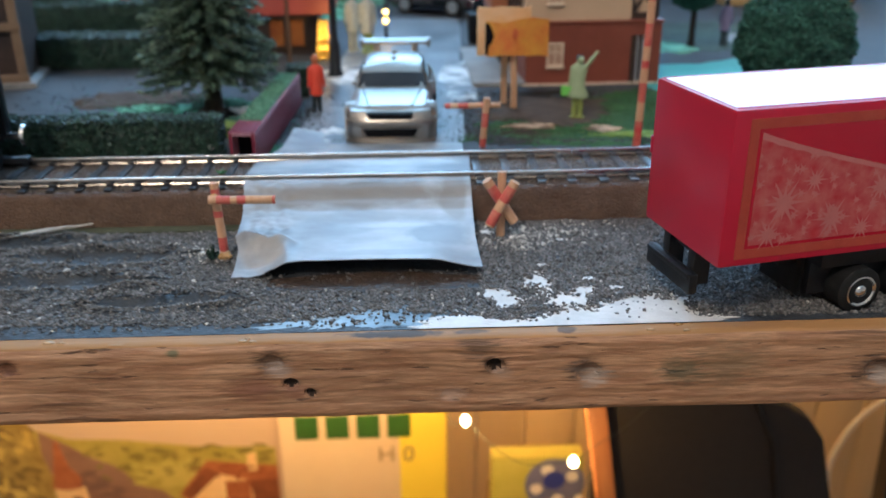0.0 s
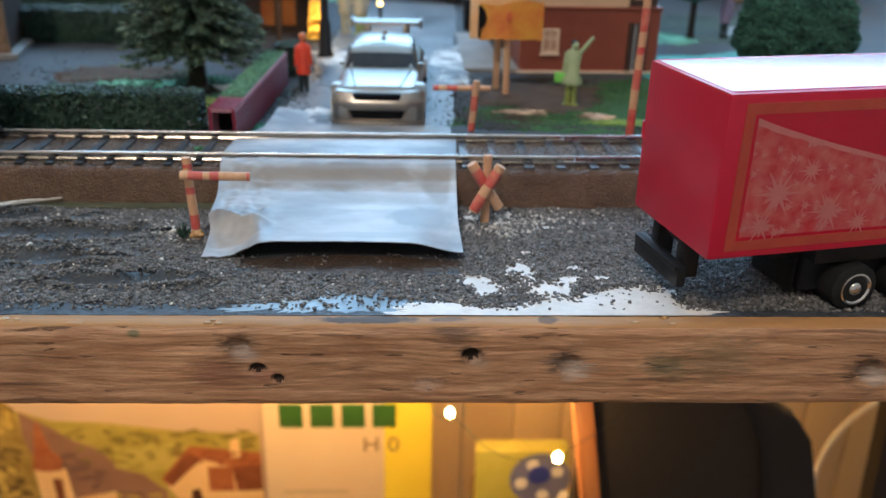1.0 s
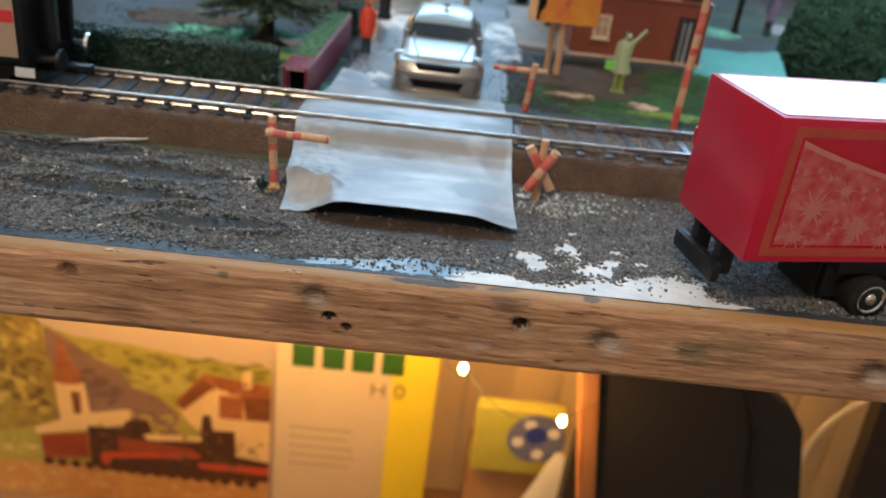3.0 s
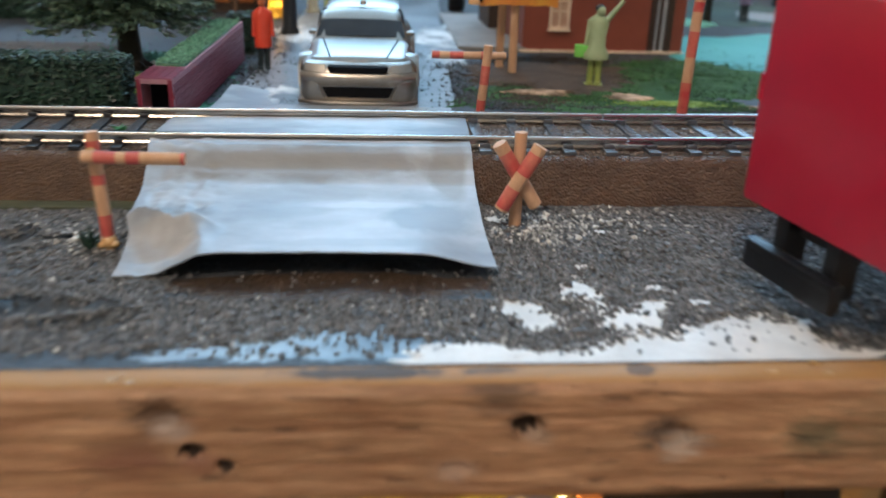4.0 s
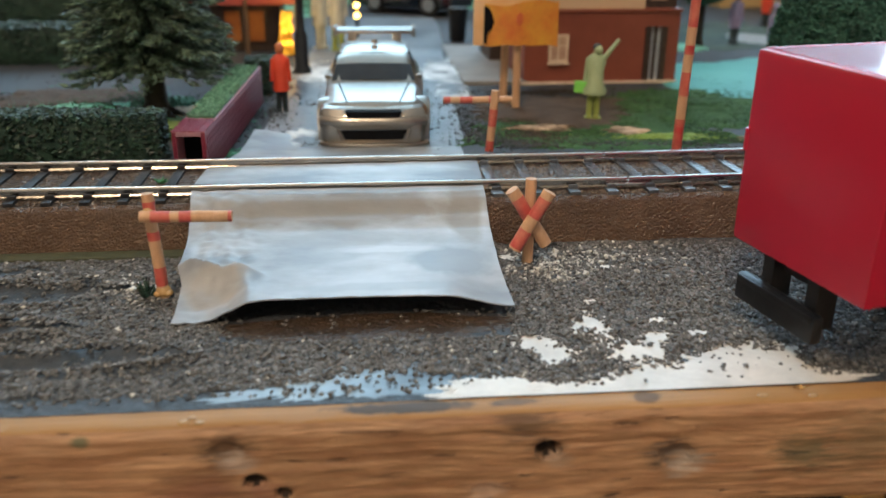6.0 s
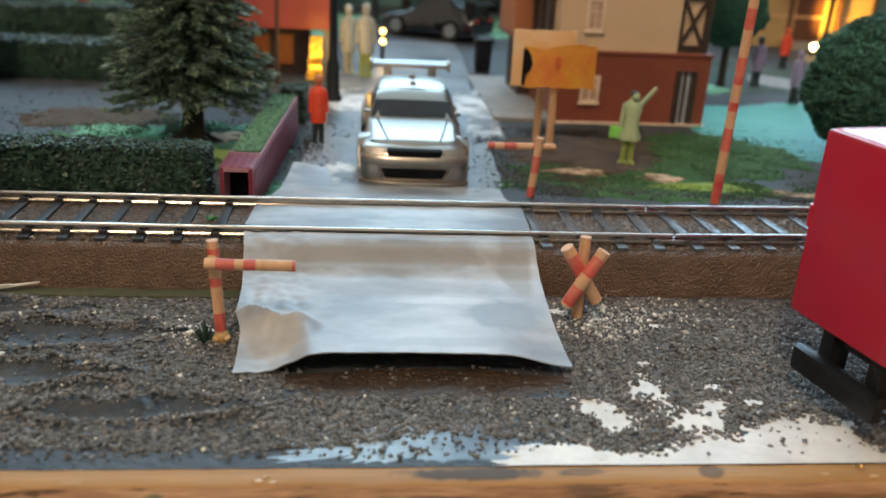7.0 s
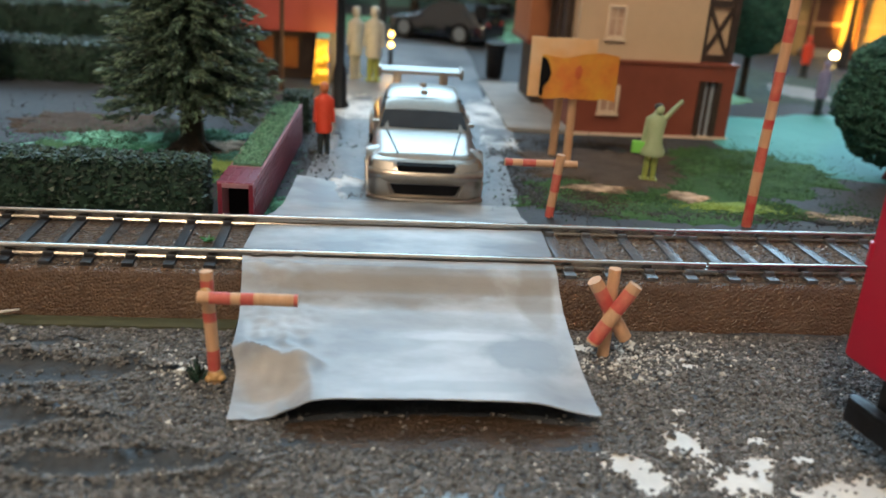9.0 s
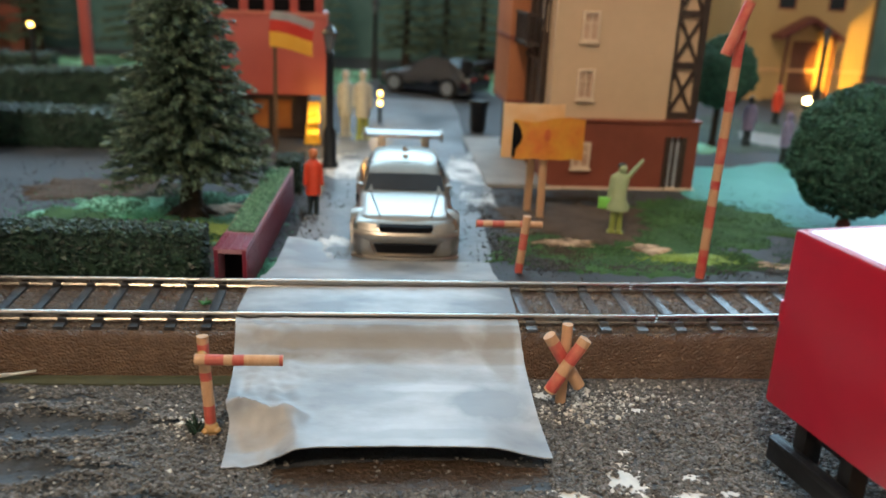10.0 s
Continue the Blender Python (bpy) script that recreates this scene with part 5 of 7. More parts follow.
def flock(name, spots, count, r0, r1, m, label, lift=0.5, seed=1):
    """Loose scatter over and past the edge of patches, thinning outwards."""
    rs = random.Random(seed)
    pts, rad = [], []
    while len(pts) < count:
        cx, cy, rx, ry = rs.choice(spots)
        a, k = rs.uniform(0, 2 * math.pi), abs(rs.gauss(0, 0.62))
        x, y = cx + rx * k * math.cos(a), cy + ry * k * math.sin(a)
        if y < 26 or nz(x, y, 0.09, seed) < -0.25:
            continue
        r = rs.uniform(r0, r1)
        pts.append((x, y, ground_z(x, y) + lift + r * 0.2)), rad.append(r)
    return tagged(grains(name, pts, rad, m), label, "scatter", kind="stuff")


def hedge(x0, x1, y0, y1, z0, z1, label, count, skew=0.0, r=1.0):
    h = thing("hedge", (x0 + x1) / 2, (y0 + y1) / 2, z0, skew, label, "hedge", "hedges")
    w, d, t = (x1 - x0) / 2, (y1 - y0) / 2, z1 - z0
    bm = box(bmesh.new(), -w, w, -d, d, 0, t - 0.6, bevel=min(1.6, d * 0.4))
    part("core", bm, M_HEDGE, h)
    pts, rad = [], []
    for _ in range(count):
        f = random.random()
        if f < 0.45:
            p = (rnd(-w, w), -d + rnd(-0.4, 0.5), rnd(0, t))
        elif f < 0.85:
            p = (rnd(-w, w), rnd(-d, d), t - 0.4 + rnd(-0.6, 0.6))
        else:
            p = (random.choice((-w, w)) + rnd(-0.5, 0.5), rnd(-d, d), rnd(0, t))
        pts.append(p), rad.append(rnd(0.5, 1.0) * r)
    grains("foliage", pts, rad, M_HEDGE, parent=h)
    return h


def spruce(x, y, z, height, spread, label, levels=30, dense=1.0, seed=1):
    random.seed(seed)
    t = thing("spruce_tree", x, y, z, 0, label, "tree", "spruce trees")
    bm = bmesh.new()
    lathe(bm, ((6.4, 0), (4.3, 2.2), (3.3, 5), (2.7, 14), (1.2, height * 0.5), (0.3, height)), 0, 0, 10)
    for k in range(7):
        a = k * 0.9 + rnd(-0.2, 0.2)
        rod(bm, (2.2 * math.cos(a), 2.2 * math.sin(a), 2.4), (9.4 * math.cos(a), 7.2 * math.sin(a), 0.2), 1.8, 0.5, 6)
    part("trunk", bm, M_BARK, t)
    pts, rad, lon = [], [], []
    for lv in range(levels):
        k = lv / (levels - 1)
        zc = 17 + (height - 18) * k
        ln = spread * (1 - k) ** 1.0 + 1.2
        nb = max(5, int((17 - 9 * k) * dense))
        for b2 in range(nb):
            a = 2 * math.pi * (b2 + rnd(-0.35, 0.35)) / nb + lv * 1.3
            l2 = ln * rnd(0.72, 1.1)
            dr = rnd(0.1, 0.3)
            m = max(3, int(l2 * 0.75))
            for j in range(m):
                q = (j + rnd(0.1, 1)) / m
                r = l2 * q
                zz = zc - dr * r + 0.06 * r * r / max(l2, 1) + rnd(-0.5, 0.5)
                for _ in range(5 if levels > 20 else 3):
                    side = rnd(-1, 1)
                    aa = a + side * 1.3 / max(2.0, r) * rnd(0.3, 1.4)
                    pts.append((r * math.cos(aa), r * math.sin(aa), zz + rnd(-0.7, 0.5)))
                    rad.append(rnd(0.4, 0.72) * (1 if levels > 20 else 1.5))
                    d = Vector((math.cos(a + side * 0.8), math.sin(a + side * 0.8), rnd(-0.5, 0.25)))
                    lon.append(tuple(d))
    grains("crown", pts, rad, M_NEEDLE, longs=lon, parent=t)
    return t


def round_tree(x, y, z, r, h, label, seed=2, bark=None):
    random.seed(seed)
    t = thing("round_tree", x, y, z, 0, label, "tree")
    bm = bmesh.new()
    lathe(bm, ((2.4, 0), (1.6, 3), (1.4, h)), 0, 0, 10)
    part("trunk", bm, bark or mat("red_brown_trunk", (0.14, 0.03, 0.025), (0.2, 0.05, 0.04), 300, rough=0.6), t)
    bm = bmesh.new()
    ball(bm, 0, 0, h, r * 0.84, r * 0.84, r * 0.88, sub=3)
    for v in bm.verts:
        v.co = Vector((0, 0, h)) + (v.co - Vector((0, 0, h))) * (1 + 0.12 * noise.noise(v.co * 0.11))
    part("core", bm, M_TREE_GREEN, t)
    pts, rad = [], []
    for _ in range(15000):
        d = Vector((random.gauss(0, 1), random.gauss(0, 1), random.gauss(0, 1))).normalized()
        rr = r * (0.93 + 0.12 * noise.noise(d * 2.2) + 0.08 * noise.noise(d * 6)) + rnd(-1.0, 0.6)
        pts.append((d.x * rr, d.y * rr, h + d.z * rr * 1.04)), rad.append(rnd(0.4, 0.85))
    grains("crown", pts, rad, M_TREE_GREEN, parent=t)
    return t


def build_green():
    random.seed(21)
    hedge(-150, -45.5, 29, 38, 3.6, 18.6, "dark green hedge along the track bed", 7000)
    hedge(-230, -84, 168, 182, 7, 21, "long dark green hedge behind the spruce", 3500, r=1.2)
    hedge(-190, -75, 262, 276, 7, 24, "dark green hedge further back", 2000, 14, r=1.4)
    hedge(-300, -180, 330, 344, 7, 22, "far dark green hedge", 1200, 0, r=1.6)
    hedge(-36, -28, 112, 124, 5, 17, "small grey-green bush by the planter", 900, 0, r=0.9)
    spruce(-58.6, 88, 4.8, 106, 24.5, "tall dark green model spruce with spreading roots", 40, 1.35, 1)
    round_tree(148, 204, 6.8, 15, 33, "dark green flocked tree beside the house corner", 5, M_BARK)
    round_tree(146.5, 87, 5.4, 20.4, 24.6, "round dark green flocked tree on a short trunk", 2)
    rs = random.Random(8)
    for k, (x, y, h) in enumerate(((70, 420, 110), (118, 400, 120), (20, 440, 115), (-40, 430, 120), (170, 430, 120), (-95, 410, 110), (138, 330, 95), (210, 440, 110), (-160, 440, 115), (-225, 445, 105), (-262, 425, 95), (48, 452, 120))):
        spruce(x, y, 6.8, h, 24 + rs.uniform(-3, 4), "dark green model spruce among other firs", 16, 0.7, 40 + k)


def build_planter():
    p = thing("brick_planter", -38.2, 27.5, 4.0, -4.0, "burgundy brick-paper planter tube with grass on top", "planter")
    p.matrix_basis = pose(-0.0382, 0.0275, 0.0042, 1.7, 0, -4.0)
    L, W, H = 73, 7.6, 10.9
    bm = bmesh.new()
    w = 1.0
    box(bm, -W / 2, -W / 2 + w, 0, L, 0, H)
    box(bm, W / 2 - w, W / 2, 0, L, 0, H)
    box(bm, -W / 2 + w, W / 2 - w, 0, L, H - w, H)
    box(bm, -W / 2 + w, W / 2 - w, 0, L, 0, w)
    # near-black plate added inside to stand in for the tube's shaded depth
    box(bm, -W / 2 + w, W / 2 - w, 6, 7, w, H - w, 1)
    part("tube", bm, [M_MORTAR, M_HOLLOW], p)
    # brick courses on the visible side, the front rim and the top border
    cols, rows = 36, 6
    b2 = mesh_of("brick", box(bmesh.new(), -0.12, 0.12, -0.86, 0.86, -0.7, 0.7), M_BRICK)
    for r in range(rows):
        for c in range(cols):
            piece("brick", b2, p, W / 2 + 0.06, 1.0 + c * 1.98 + (0.95 if r % 2 else 0), 0.85 + r * 1.62)
    bt = mesh_of("brick", box(bmesh.new(), -0.86, 0.86, -0.7, 0.7, -0.12, 0.12), M_BRICK)
    for r in range(7):
        for c in range(4):
            piece("brick", bt, p, -2.9 + c * 1.95 + (0.0 if r % 2 else -0.2), 0.9 + r * 1.62, H + 0.06)
    bf = mesh_of("brick", box(bmesh.new(), -0.45, 0.45, -0.1, 0.1, -0.8, 0.8), M_BRICK)
    for z in range(7):
        for x in (-W / 2 + 0.5, W / 2 - 0.5):
            piece("brick", bf, p, x, -0.05, 1.0 + z * 1.5)
    bm = bmesh.new()
    sheet(bm, 8, 60, lambda u, v: (-3.2 + 6.4 * u, 12.5 + 58 * v, H + 0.5 + 0.35 * nz(u * 8, v * 60, 0.5, 3)))
    thick(bm, 0.5)
    part("turf", bm, mat("dull_green_turf", (0.1, 0.23, 0.13), (0.2, 0.37, 0.24), 250, rough=0.9, bump=1.0, bscale=1800, fine=0.4), p, "green flock turf")
    pts = [(rnd(-3.3, 3.3), rnd(12, 71), H + 0.9 + rnd(-0.2, 0.3)) for _ in range(1600)]
    o = grains("turf_flock", pts, [rnd(0.2, 0.42) for _ in pts], mat("turf_flock", (0.09, 0.24, 0.13), (0.22, 0.4, 0.26), 500, rough=0.9, island=0.5), parent=p)
    tagged(o, "loose green turf flock", kind="stuff")


def figure(x, y, z, rz, h, coat, legs, head, label, arm_up=False, bag=None, skirt=False):
    """A plain moulded miniature figure, in one mesh."""
    bm = bmesh.new()
    s = h / 20.0
    box(bm, -2.2 * s, 2.2 * s, -1.4 * s, 1.6 * s, -0.1, 0.35 * s, 1, bevel=0.1)
    for q in (-0.95, 0.95):
        rod(bm, (q * s, 0, 0.2 * s), (q * 0.8 * s, 0, 9 * s), 0.75 * s, 0.95 * s, 8, 1)
        box(bm, (q - 0.6) * s, (q + 0.6) * s, -1.4 * s, 0.8 * s, 0.3 * s, 1.1 * s, 1, bevel=0.15)
    k = 1.55 if skirt else 1.15
    rings = []
    for zz, a, b2 in ((6.3, 1.9 * k, 1.5 * k), (7.4, 2.05 * k, 1.6 * k), (9.5, 2.1, 1.6), (12, 2.05, 1.5), (14.6, 2.5, 1.55), (16.0, 2.1, 1.3), (16.8, 0.9, 0.8), (17.4, 0.7, 0.7)):
        rings.append([(a * s * math.cos(t), b2 * s * math.sin(t), zz * s) for t in (2 * math.pi * i / 12 for i in range(12))])
    loft(bm, rings)
    if skirt:
        ball(bm, 0.4 * s, -0.6 * s, 17.7 * s, 1.1 * s, 1.1 * s, 1.3 * s, mi=0, sub=2)
        ball(bm, 0.1 * s, -0.1 * s, 18.35 * s, 1.2 * s, 1.15 * s, 1.0 * s, mi=2, sub=2)
    else:
        ball(bm, 0, -0.1 * s, 18.3 * s, 1.2 * s, 1.3 * s, 1.5 * s, mi=2, sub=2)
        lathe(bm, ((1.35 * s, 18.9 * s), (1.2 * s, 19.5 * s), (0.5 * s, 20.1 * s)), 0, 0, 10, mi=2)
    rod(bm, (-2.0 * s, 0, 15.6 * s), (-2.6 * s, -0.2 * s, 9.2 * s), 0.65 * s, 0.5 * s, 8)
    if arm_up:
        rod(bm, (1.9 * s, 0, 15.6 * s), (5.4 * s, 0.2 * s, 20.4 * s), 0.7 * s, 0.5 * s, 8)
    else:
        rod(bm, (2.0 * s, 0, 15.6 * s), (2.6 * s, -0.2 * s, 9.2 * s), 0.65 * s, 0.5 * s, 8)
    mats = [coat, legs, head]
    if bag:
        mats.append(bag)
        box(bm, -5.2 * s, -2.0 * s, -0.8 * s, 0.8 * s, 6.6 * s, 9.6 * s, 3, bevel=0.3 * s)
    return solid("miniature_figure", bm, mats, x, y, z, rz, label, "figurine", "miniature figures")


def street_lamp(x, y, z, h, label, lit=False):
    t = thing("street_lamp", x, y, z, 0, label, "street lamp", "street lamps")
    bm = bmesh.new()
    lathe(bm, ((3.3, 0), (3.3, 1.2), (2.5, 2.6), (2.3, 13), (1.45, 15.5), (1.3, h - 11.5), (1.9, h - 10.6), (1.1, h - 9.6)), 0, 0, 12)
    part("column", bm, M_LAMP_BLACK, t)
    bm = bmesh.new()
    lathe(bm, ((1.4, h - 9.6), (2.5, h - 4.2)), 0, 0, 6)
    part("lantern_glass", bm, M_BULB_AMBER if lit else mat("lantern_glass", (0.1, 0.11, 0.12), (0.16, 0.17, 0.18), 200, rough=0.15), t)
    bm = bmesh.new()
    lathe(bm, ((3.0, h - 4.2), (2.9, h - 3.7), (1.3, h - 1.8), (0.6, h - 1.2), (0.5, h)), 0, 0, 6)
    part("lantern_cap", bm, M_LAMP_BLACK, t)
    return t


def window_unit(parent, x, z, w, h, y=0.0):
    """Framed window on a front wall, with its own pane and glazing bars."""
    bm = bmesh.new()
    for a in ((-w / 2 - 0.5, -w / 2 + 0.4, -h / 2 - 0.5, h / 2 + 0.5), (w / 2 - 0.4, w / 2 + 0.5, -h / 2 - 0.5, h / 2 + 0.5), (-w / 2 + 0.4, w / 2 - 0.4, h / 2 - 0.4, h / 2 + 0.5), (-w / 2 + 0.4, w / 2 - 0.4, -h / 2 - 0.5, -h / 2 + 0.4)):
        box(bm, x + a[0], x + a[1], y - 0.75, y + 0.6, z + a[2], z + a[3], bevel=0.08)
    box(bm, x - 0.22, x + 0.22, y - 0.5, y + 0.6, z - h / 2 + 0.4, z + h / 2 - 0.4)
    box(bm, x - w / 2 + 0.4, x + w / 2 - 0.4, y - 0.45, y + 0.6, z + h * 0.12 - 0.2, z + h * 0.12 + 0.2)
    win = part("window", bm, M_WIN_FRAME, parent, "cream-framed window")
    bm = box(bmesh.new(), x - w / 2 + 0.3, x + w / 2 - 0.3, y - 0.1, y + 0.3, z - h / 2 + 0.3, z + h / 2 - 0.3)
    part("pane", bm, M_WIN_PANE, win)
    bm = box(bmesh.new(), x - w / 2 - 0.9, x + w / 2 + 0.9, y - 1.3, y + 0.3, z - h / 2 - 1.1, z - h / 2 - 0.5, bevel=0.1)
    part("sill", bm, M_WIN_FRAME, win)


def build_house():
    h = thing("timbered_house", 56, 125.5, 6.2, 1.6, "tan half-timbered model house on a red-brown base", "house")
    W, D, zb, H = 53, 55, 24.0, 92
    def panels(name, m, label, rows):
        for x0, x1, y0, y1, z0, z1 in rows:
            part(name, box(bmesh.new(), x0, x1, y0, y1, z0, z1), m, h, label)

    panels("wall_panel", M_WALL_TAN, "", ((0, 8.9, 0.6, 2.2, zb, H), (14.7, 41.5, 0.6, 2.2, zb, H), (8.9, 14.7, 0.6, 2.2, zb, 31.5), (8.9, 14.7, 0.6, 2.2, 41.5, 51), (8.9, 14.7, 0.6, 2.2, 61, H),
                                          (41.5, W, 4.0, 5.6, zb, H), (41.0, 42.5, 2.2, 4.0, zb, H), (0, 1.6, 2.2, D, zb, H), (W - 1.6, W, 5.6, D, zb, H), (0, W, D, D + 1.6, zb, H)))
    panels("base_panel", M_WALL_RED, "red-brown base storey", ((0.5, 8.9, -0.2, 2.2, -0.5, zb), (15.4, 42.5, -0.2, 2.2, -0.5, zb), (8.9, 15.4, -0.2, 2.2, -0.5, 7.6), (8.9, 15.4, -0.2, 2.2, 16.6, zb), (50.5, W + 1.5, -0.2, 2.2, -0.5, zb),
                                                              (42.5, 50.5, -0.2, 2.2, 19.0, zb), (0.5, 2.0, 2.2, D, -0.5, zb), (W, W + 1.5, 2.2, D, -0.5, zb), (2.0, W, 2.2, D, 10, 11)))
    part("base_ledge", box(bmesh.new(), -0.4, W + 2.0, -0.9, D + 2, zb, zb + 1.0, bevel=0.2), M_WALL_RED, h)
    # dark timber cladding, balcony and a lit round-headed window on the road side
    part("side_cladding", box(bmesh.new(), -1.2, 0.1, 9.5, D, zb + 1.5, H), M_TIMBER, h, "dark timber side cladding")
    for y in (9, 20, 31, 42, 53):
        part("timber_post", box(bmesh.new(), -2.2, -1.0, y, y + 1.8, zb + 1.5, H), M_TIMBER, h)
    for z in (42, 55, 70, 84):
        part("beam", box(bmesh.new(), -2.0, -1.0, 9.5, D, z, z + 1.8), M_TIMBER, h)
    bal = part("balcony_floor", box(bmesh.new(), -6.5, -1.2, 16, D, 47, 48.6, bevel=0.2), M_TIMBER, h, "dark timber balcony")
    for k in range(17):
        part("baluster", box(bmesh.new(), -6.4, -5.7, 16.2 + 2.35 * k, 16.9 + 2.35 * k, 48.6, 57.5), M_TIMBER, bal)
    for k in range(2):
        part("baluster", box(bmesh.new(), -4.6 + 1.9 * k, -3.9 + 1.9 * k, 16.2, 16.9, 48.6, 57.5), M_TIMBER, bal)
    part("handrail", box(bmesh.new(), -6.8, -5.4, 15.8, D, 57.5, 58.6, bevel=0.15), M_TIMBER, bal)
    part("handrail", box(bmesh.new(), -5.4, -1.2, 15.8, 17.0, 57.5, 58.6, bevel=0.15), M_TIMBER, bal)
    bm = bmesh.new()
    ring = [(-1.5, 12 + 3.0 * math.cos(q), 62 + 3.0 * math.sin(q)) for q in (math.pi * i / 8 for i in range(9))] + [(-1.5, 9.0, 53), (-1.5, 15, 53)]
    loft(bm, [[(x, y, z) for x, y, z in ring], [(-0.8, y, z) for x, y, z in ring]], smooth=False)
    part("side_window", bm, M_WIN_FRAME, h, "pale round-headed window")
    bm = box(bmesh.new(), -0.5, W + 2, -1.2, D + 2, -0.6, 0.7, bevel=0.2)
    part("plinth", bm, M_WIN_FRAME, h, "tan plinth edge")
    window_unit(h, 11.8, 56.0, 5.2, 9.0, 0.6)
    window_unit(h, 11.8, 36.6, 5.2, 9.4, 0.6)
    window_unit(h, 12.2, 12.0, 5.8, 8.4, -0.2)
    bm = bmesh.new()
    box(bm, 42.8, 44.6, -0.4, 2.0, 0, 19)
    box(bm, 48.6, 50.4, -0.4, 2.0, 0, 19)
    box(bm, 44.6, 48.6, 1.6, 2.2, 0, 19, 1)
    box(bm, 46.2, 47.0, 0.6, 1.6, 0, 19)
    part("door", bm, [M_TIMBER, mat("pale_door_glass", (0.35, 0.4, 0.45), (0.5, 0.55, 0.6), 120, rough=0.25)], h, "dark-framed glazed door")
    # exposed timber frame on the recessed right bay
    y0, y1 = 2.9, 4.1
    for z in (zb + 1, 42.5, 60.0, 77.5):
        part("beam", box(bmesh.new(), 41.2, W + 0.6, y0, y1, z, z + 2.4), M_TIMBER, h)
    for x in (41.6, W - 1.6):
        part("timber_post", box(bmesh.new(), x, x + 2.2, y0 - 0.3, y1, zb + 1, H), M_TIMBER, h)
    for za, zc in ((27.4, 42.5), (44.9, 60.0), (62.4, 77.5)):
        for s in (0, 1):
            bm = bmesh.new()
            xa, xb = (43.6, W - 1.6) if s else (W - 1.6, 43.6)
            rod(bm, (xa, 3.4, za), (xb, 3.4, zc), 0.75, 0.75, 4)
            part("brace", bm, M_TIMBER, h)
    bm = bmesh.new()
    loft(bm, [[(-6, -6, H - 1), (W + 6, -6, H - 1), (W + 6, -5, H + 1.5), (-6, -5, H + 1.5)], [(-6, D / 2, H + 28), (W + 6, D / 2, H + 28), (W + 6, D / 2, H + 31), (-6, D / 2, H + 31)], [(-6, D + 6, H - 1), (W + 6, D + 6, H - 1), (W + 6, D + 5, H + 1.5), (-6, D + 5, H + 1.5)]], smooth=False)
    part("roof", bm, M_WALL_RED, h, "red-brown roof")
    # orange-brown bay on the road side, raised on a dark base
    a = thing("house_annex", 46.8, 163, 6.6, 1.6, "orange-brown bay on a dark base beside the road", "house")
    m_o = mat("orange_brown_wall", (0.4, 0.14, 0.055), (0.48, 0.18, 0.08), 60, rough=0.55, fine=0.06)
    part("wall_panel", box(bmesh.new(), 0, 9.5, 0, 30, 24, 92, bevel=0.2), m_o, a)
    for z in (23, 47, 70):
        part("beam", box(bmesh.new(), -0.4, 9.6, -0.5, 30, z, z + 1.6, bevel=0.15), M_WALL_RED, a)
    # The recess's shade under the overhang is put into this base's dark colour.
    part("base_storey", box(bmesh.new(), 4, 12, 4, 29, 0, 24), M_TIMBER, a, "inset base coloured dark for the recess under the bay")
    bm = box(bmesh.new(), 35.5, 57.5, 124.5, 208, 5.6, 7.6, bevel=0.4)
    solid("pavement", bm, M_SLAB, 0, 0, 0, 0, "beige pavement slab beside the house", "pavement", kind="structure")


def build_sign():
    s = thing("roadside_sign", 46, 92, 5.3, 0, "two orange and yellow painted paper signs on wooden sticks", "sign")
    for p, q in (((-1.0, 5.0, -0.4), (-1.6, 1.0, 33)), ((1.8, -2.4, -0.4), (1.2, -3.2, 31))):
        bm = bmesh.new()
        rod(bm, p, q, 1.25, 1.15, 10)
        part("post", bm, M_STICK, s)
    m_a = mat("pale_orange_paper", (0.75, 0.4, 0.14), (0.78, 0.58, 0.36), 55, rough=0.6, fine=0.08, spread=0.12)
    m_b = mat("orange_yellow_paper", (0.62, 0.13, 0.025), (0.72, 0.38, 0.04), 110, rough=0.5, fine=0.12, spread=0.2)
    bm = bmesh.new()
    sheet(bm, 12, 8, lambda u, v: (-11.5 + 19 * u, -0.6 - 0.8 * math.sin(u * 3.1) + 0.3 * v, 19.3 + 16.6 * v + 0.5 * nz(u * 9, v * 5, 0.6, 1)))
    thick(bm, 0.3)
    part("rear_board", bm, m_a, s, "pale orange painted paper")
    bm = bmesh.new()
    sheet(bm, 12, 8, lambda u, v: (-8.6 + 22.0 * u, -3.6 - 2.6 * (1 - abs(2 * u - 0.94)) + 0.3 * v, 20.0 + (12.2 - 1.4 * math.sin(u * 6.28) * 0.6) * v - 0.6 * abs(2 * u - 1) + 0.5 * nz(u * 9, v * 5, 0.6, 4)))
    thick(bm, 0.3)
    part("front_board", bm, m_b, s, "orange and yellow painted paper")
    bm = bmesh.new()
    sheet(bm, 3, 10, lambda u, v: (-8.9 + (0.9 + 2.0 * max(0, math.sin(v * 4 - 0.9)) + 0.4 * nz(v * 9, 0, 1, 2)) * u, -4.35 - 0.3 * u, 20.3 + 10.5 * v))
    thick(bm, 0.15)
    part("paint_smear", bm, M_HOLLOW, s, "black paint smear")
    bm = bmesh.new()
    ball(bm, 1.4, -6.2, 27.4, 1.0, 0.2, 1.9)
    part("paint_spot", bm, mat("red_paint_spot", (0.55, 0.07, 0.03), (0.62, 0.16, 0.04), 300, rough=0.5), s, "red paint spot")


build_patches()
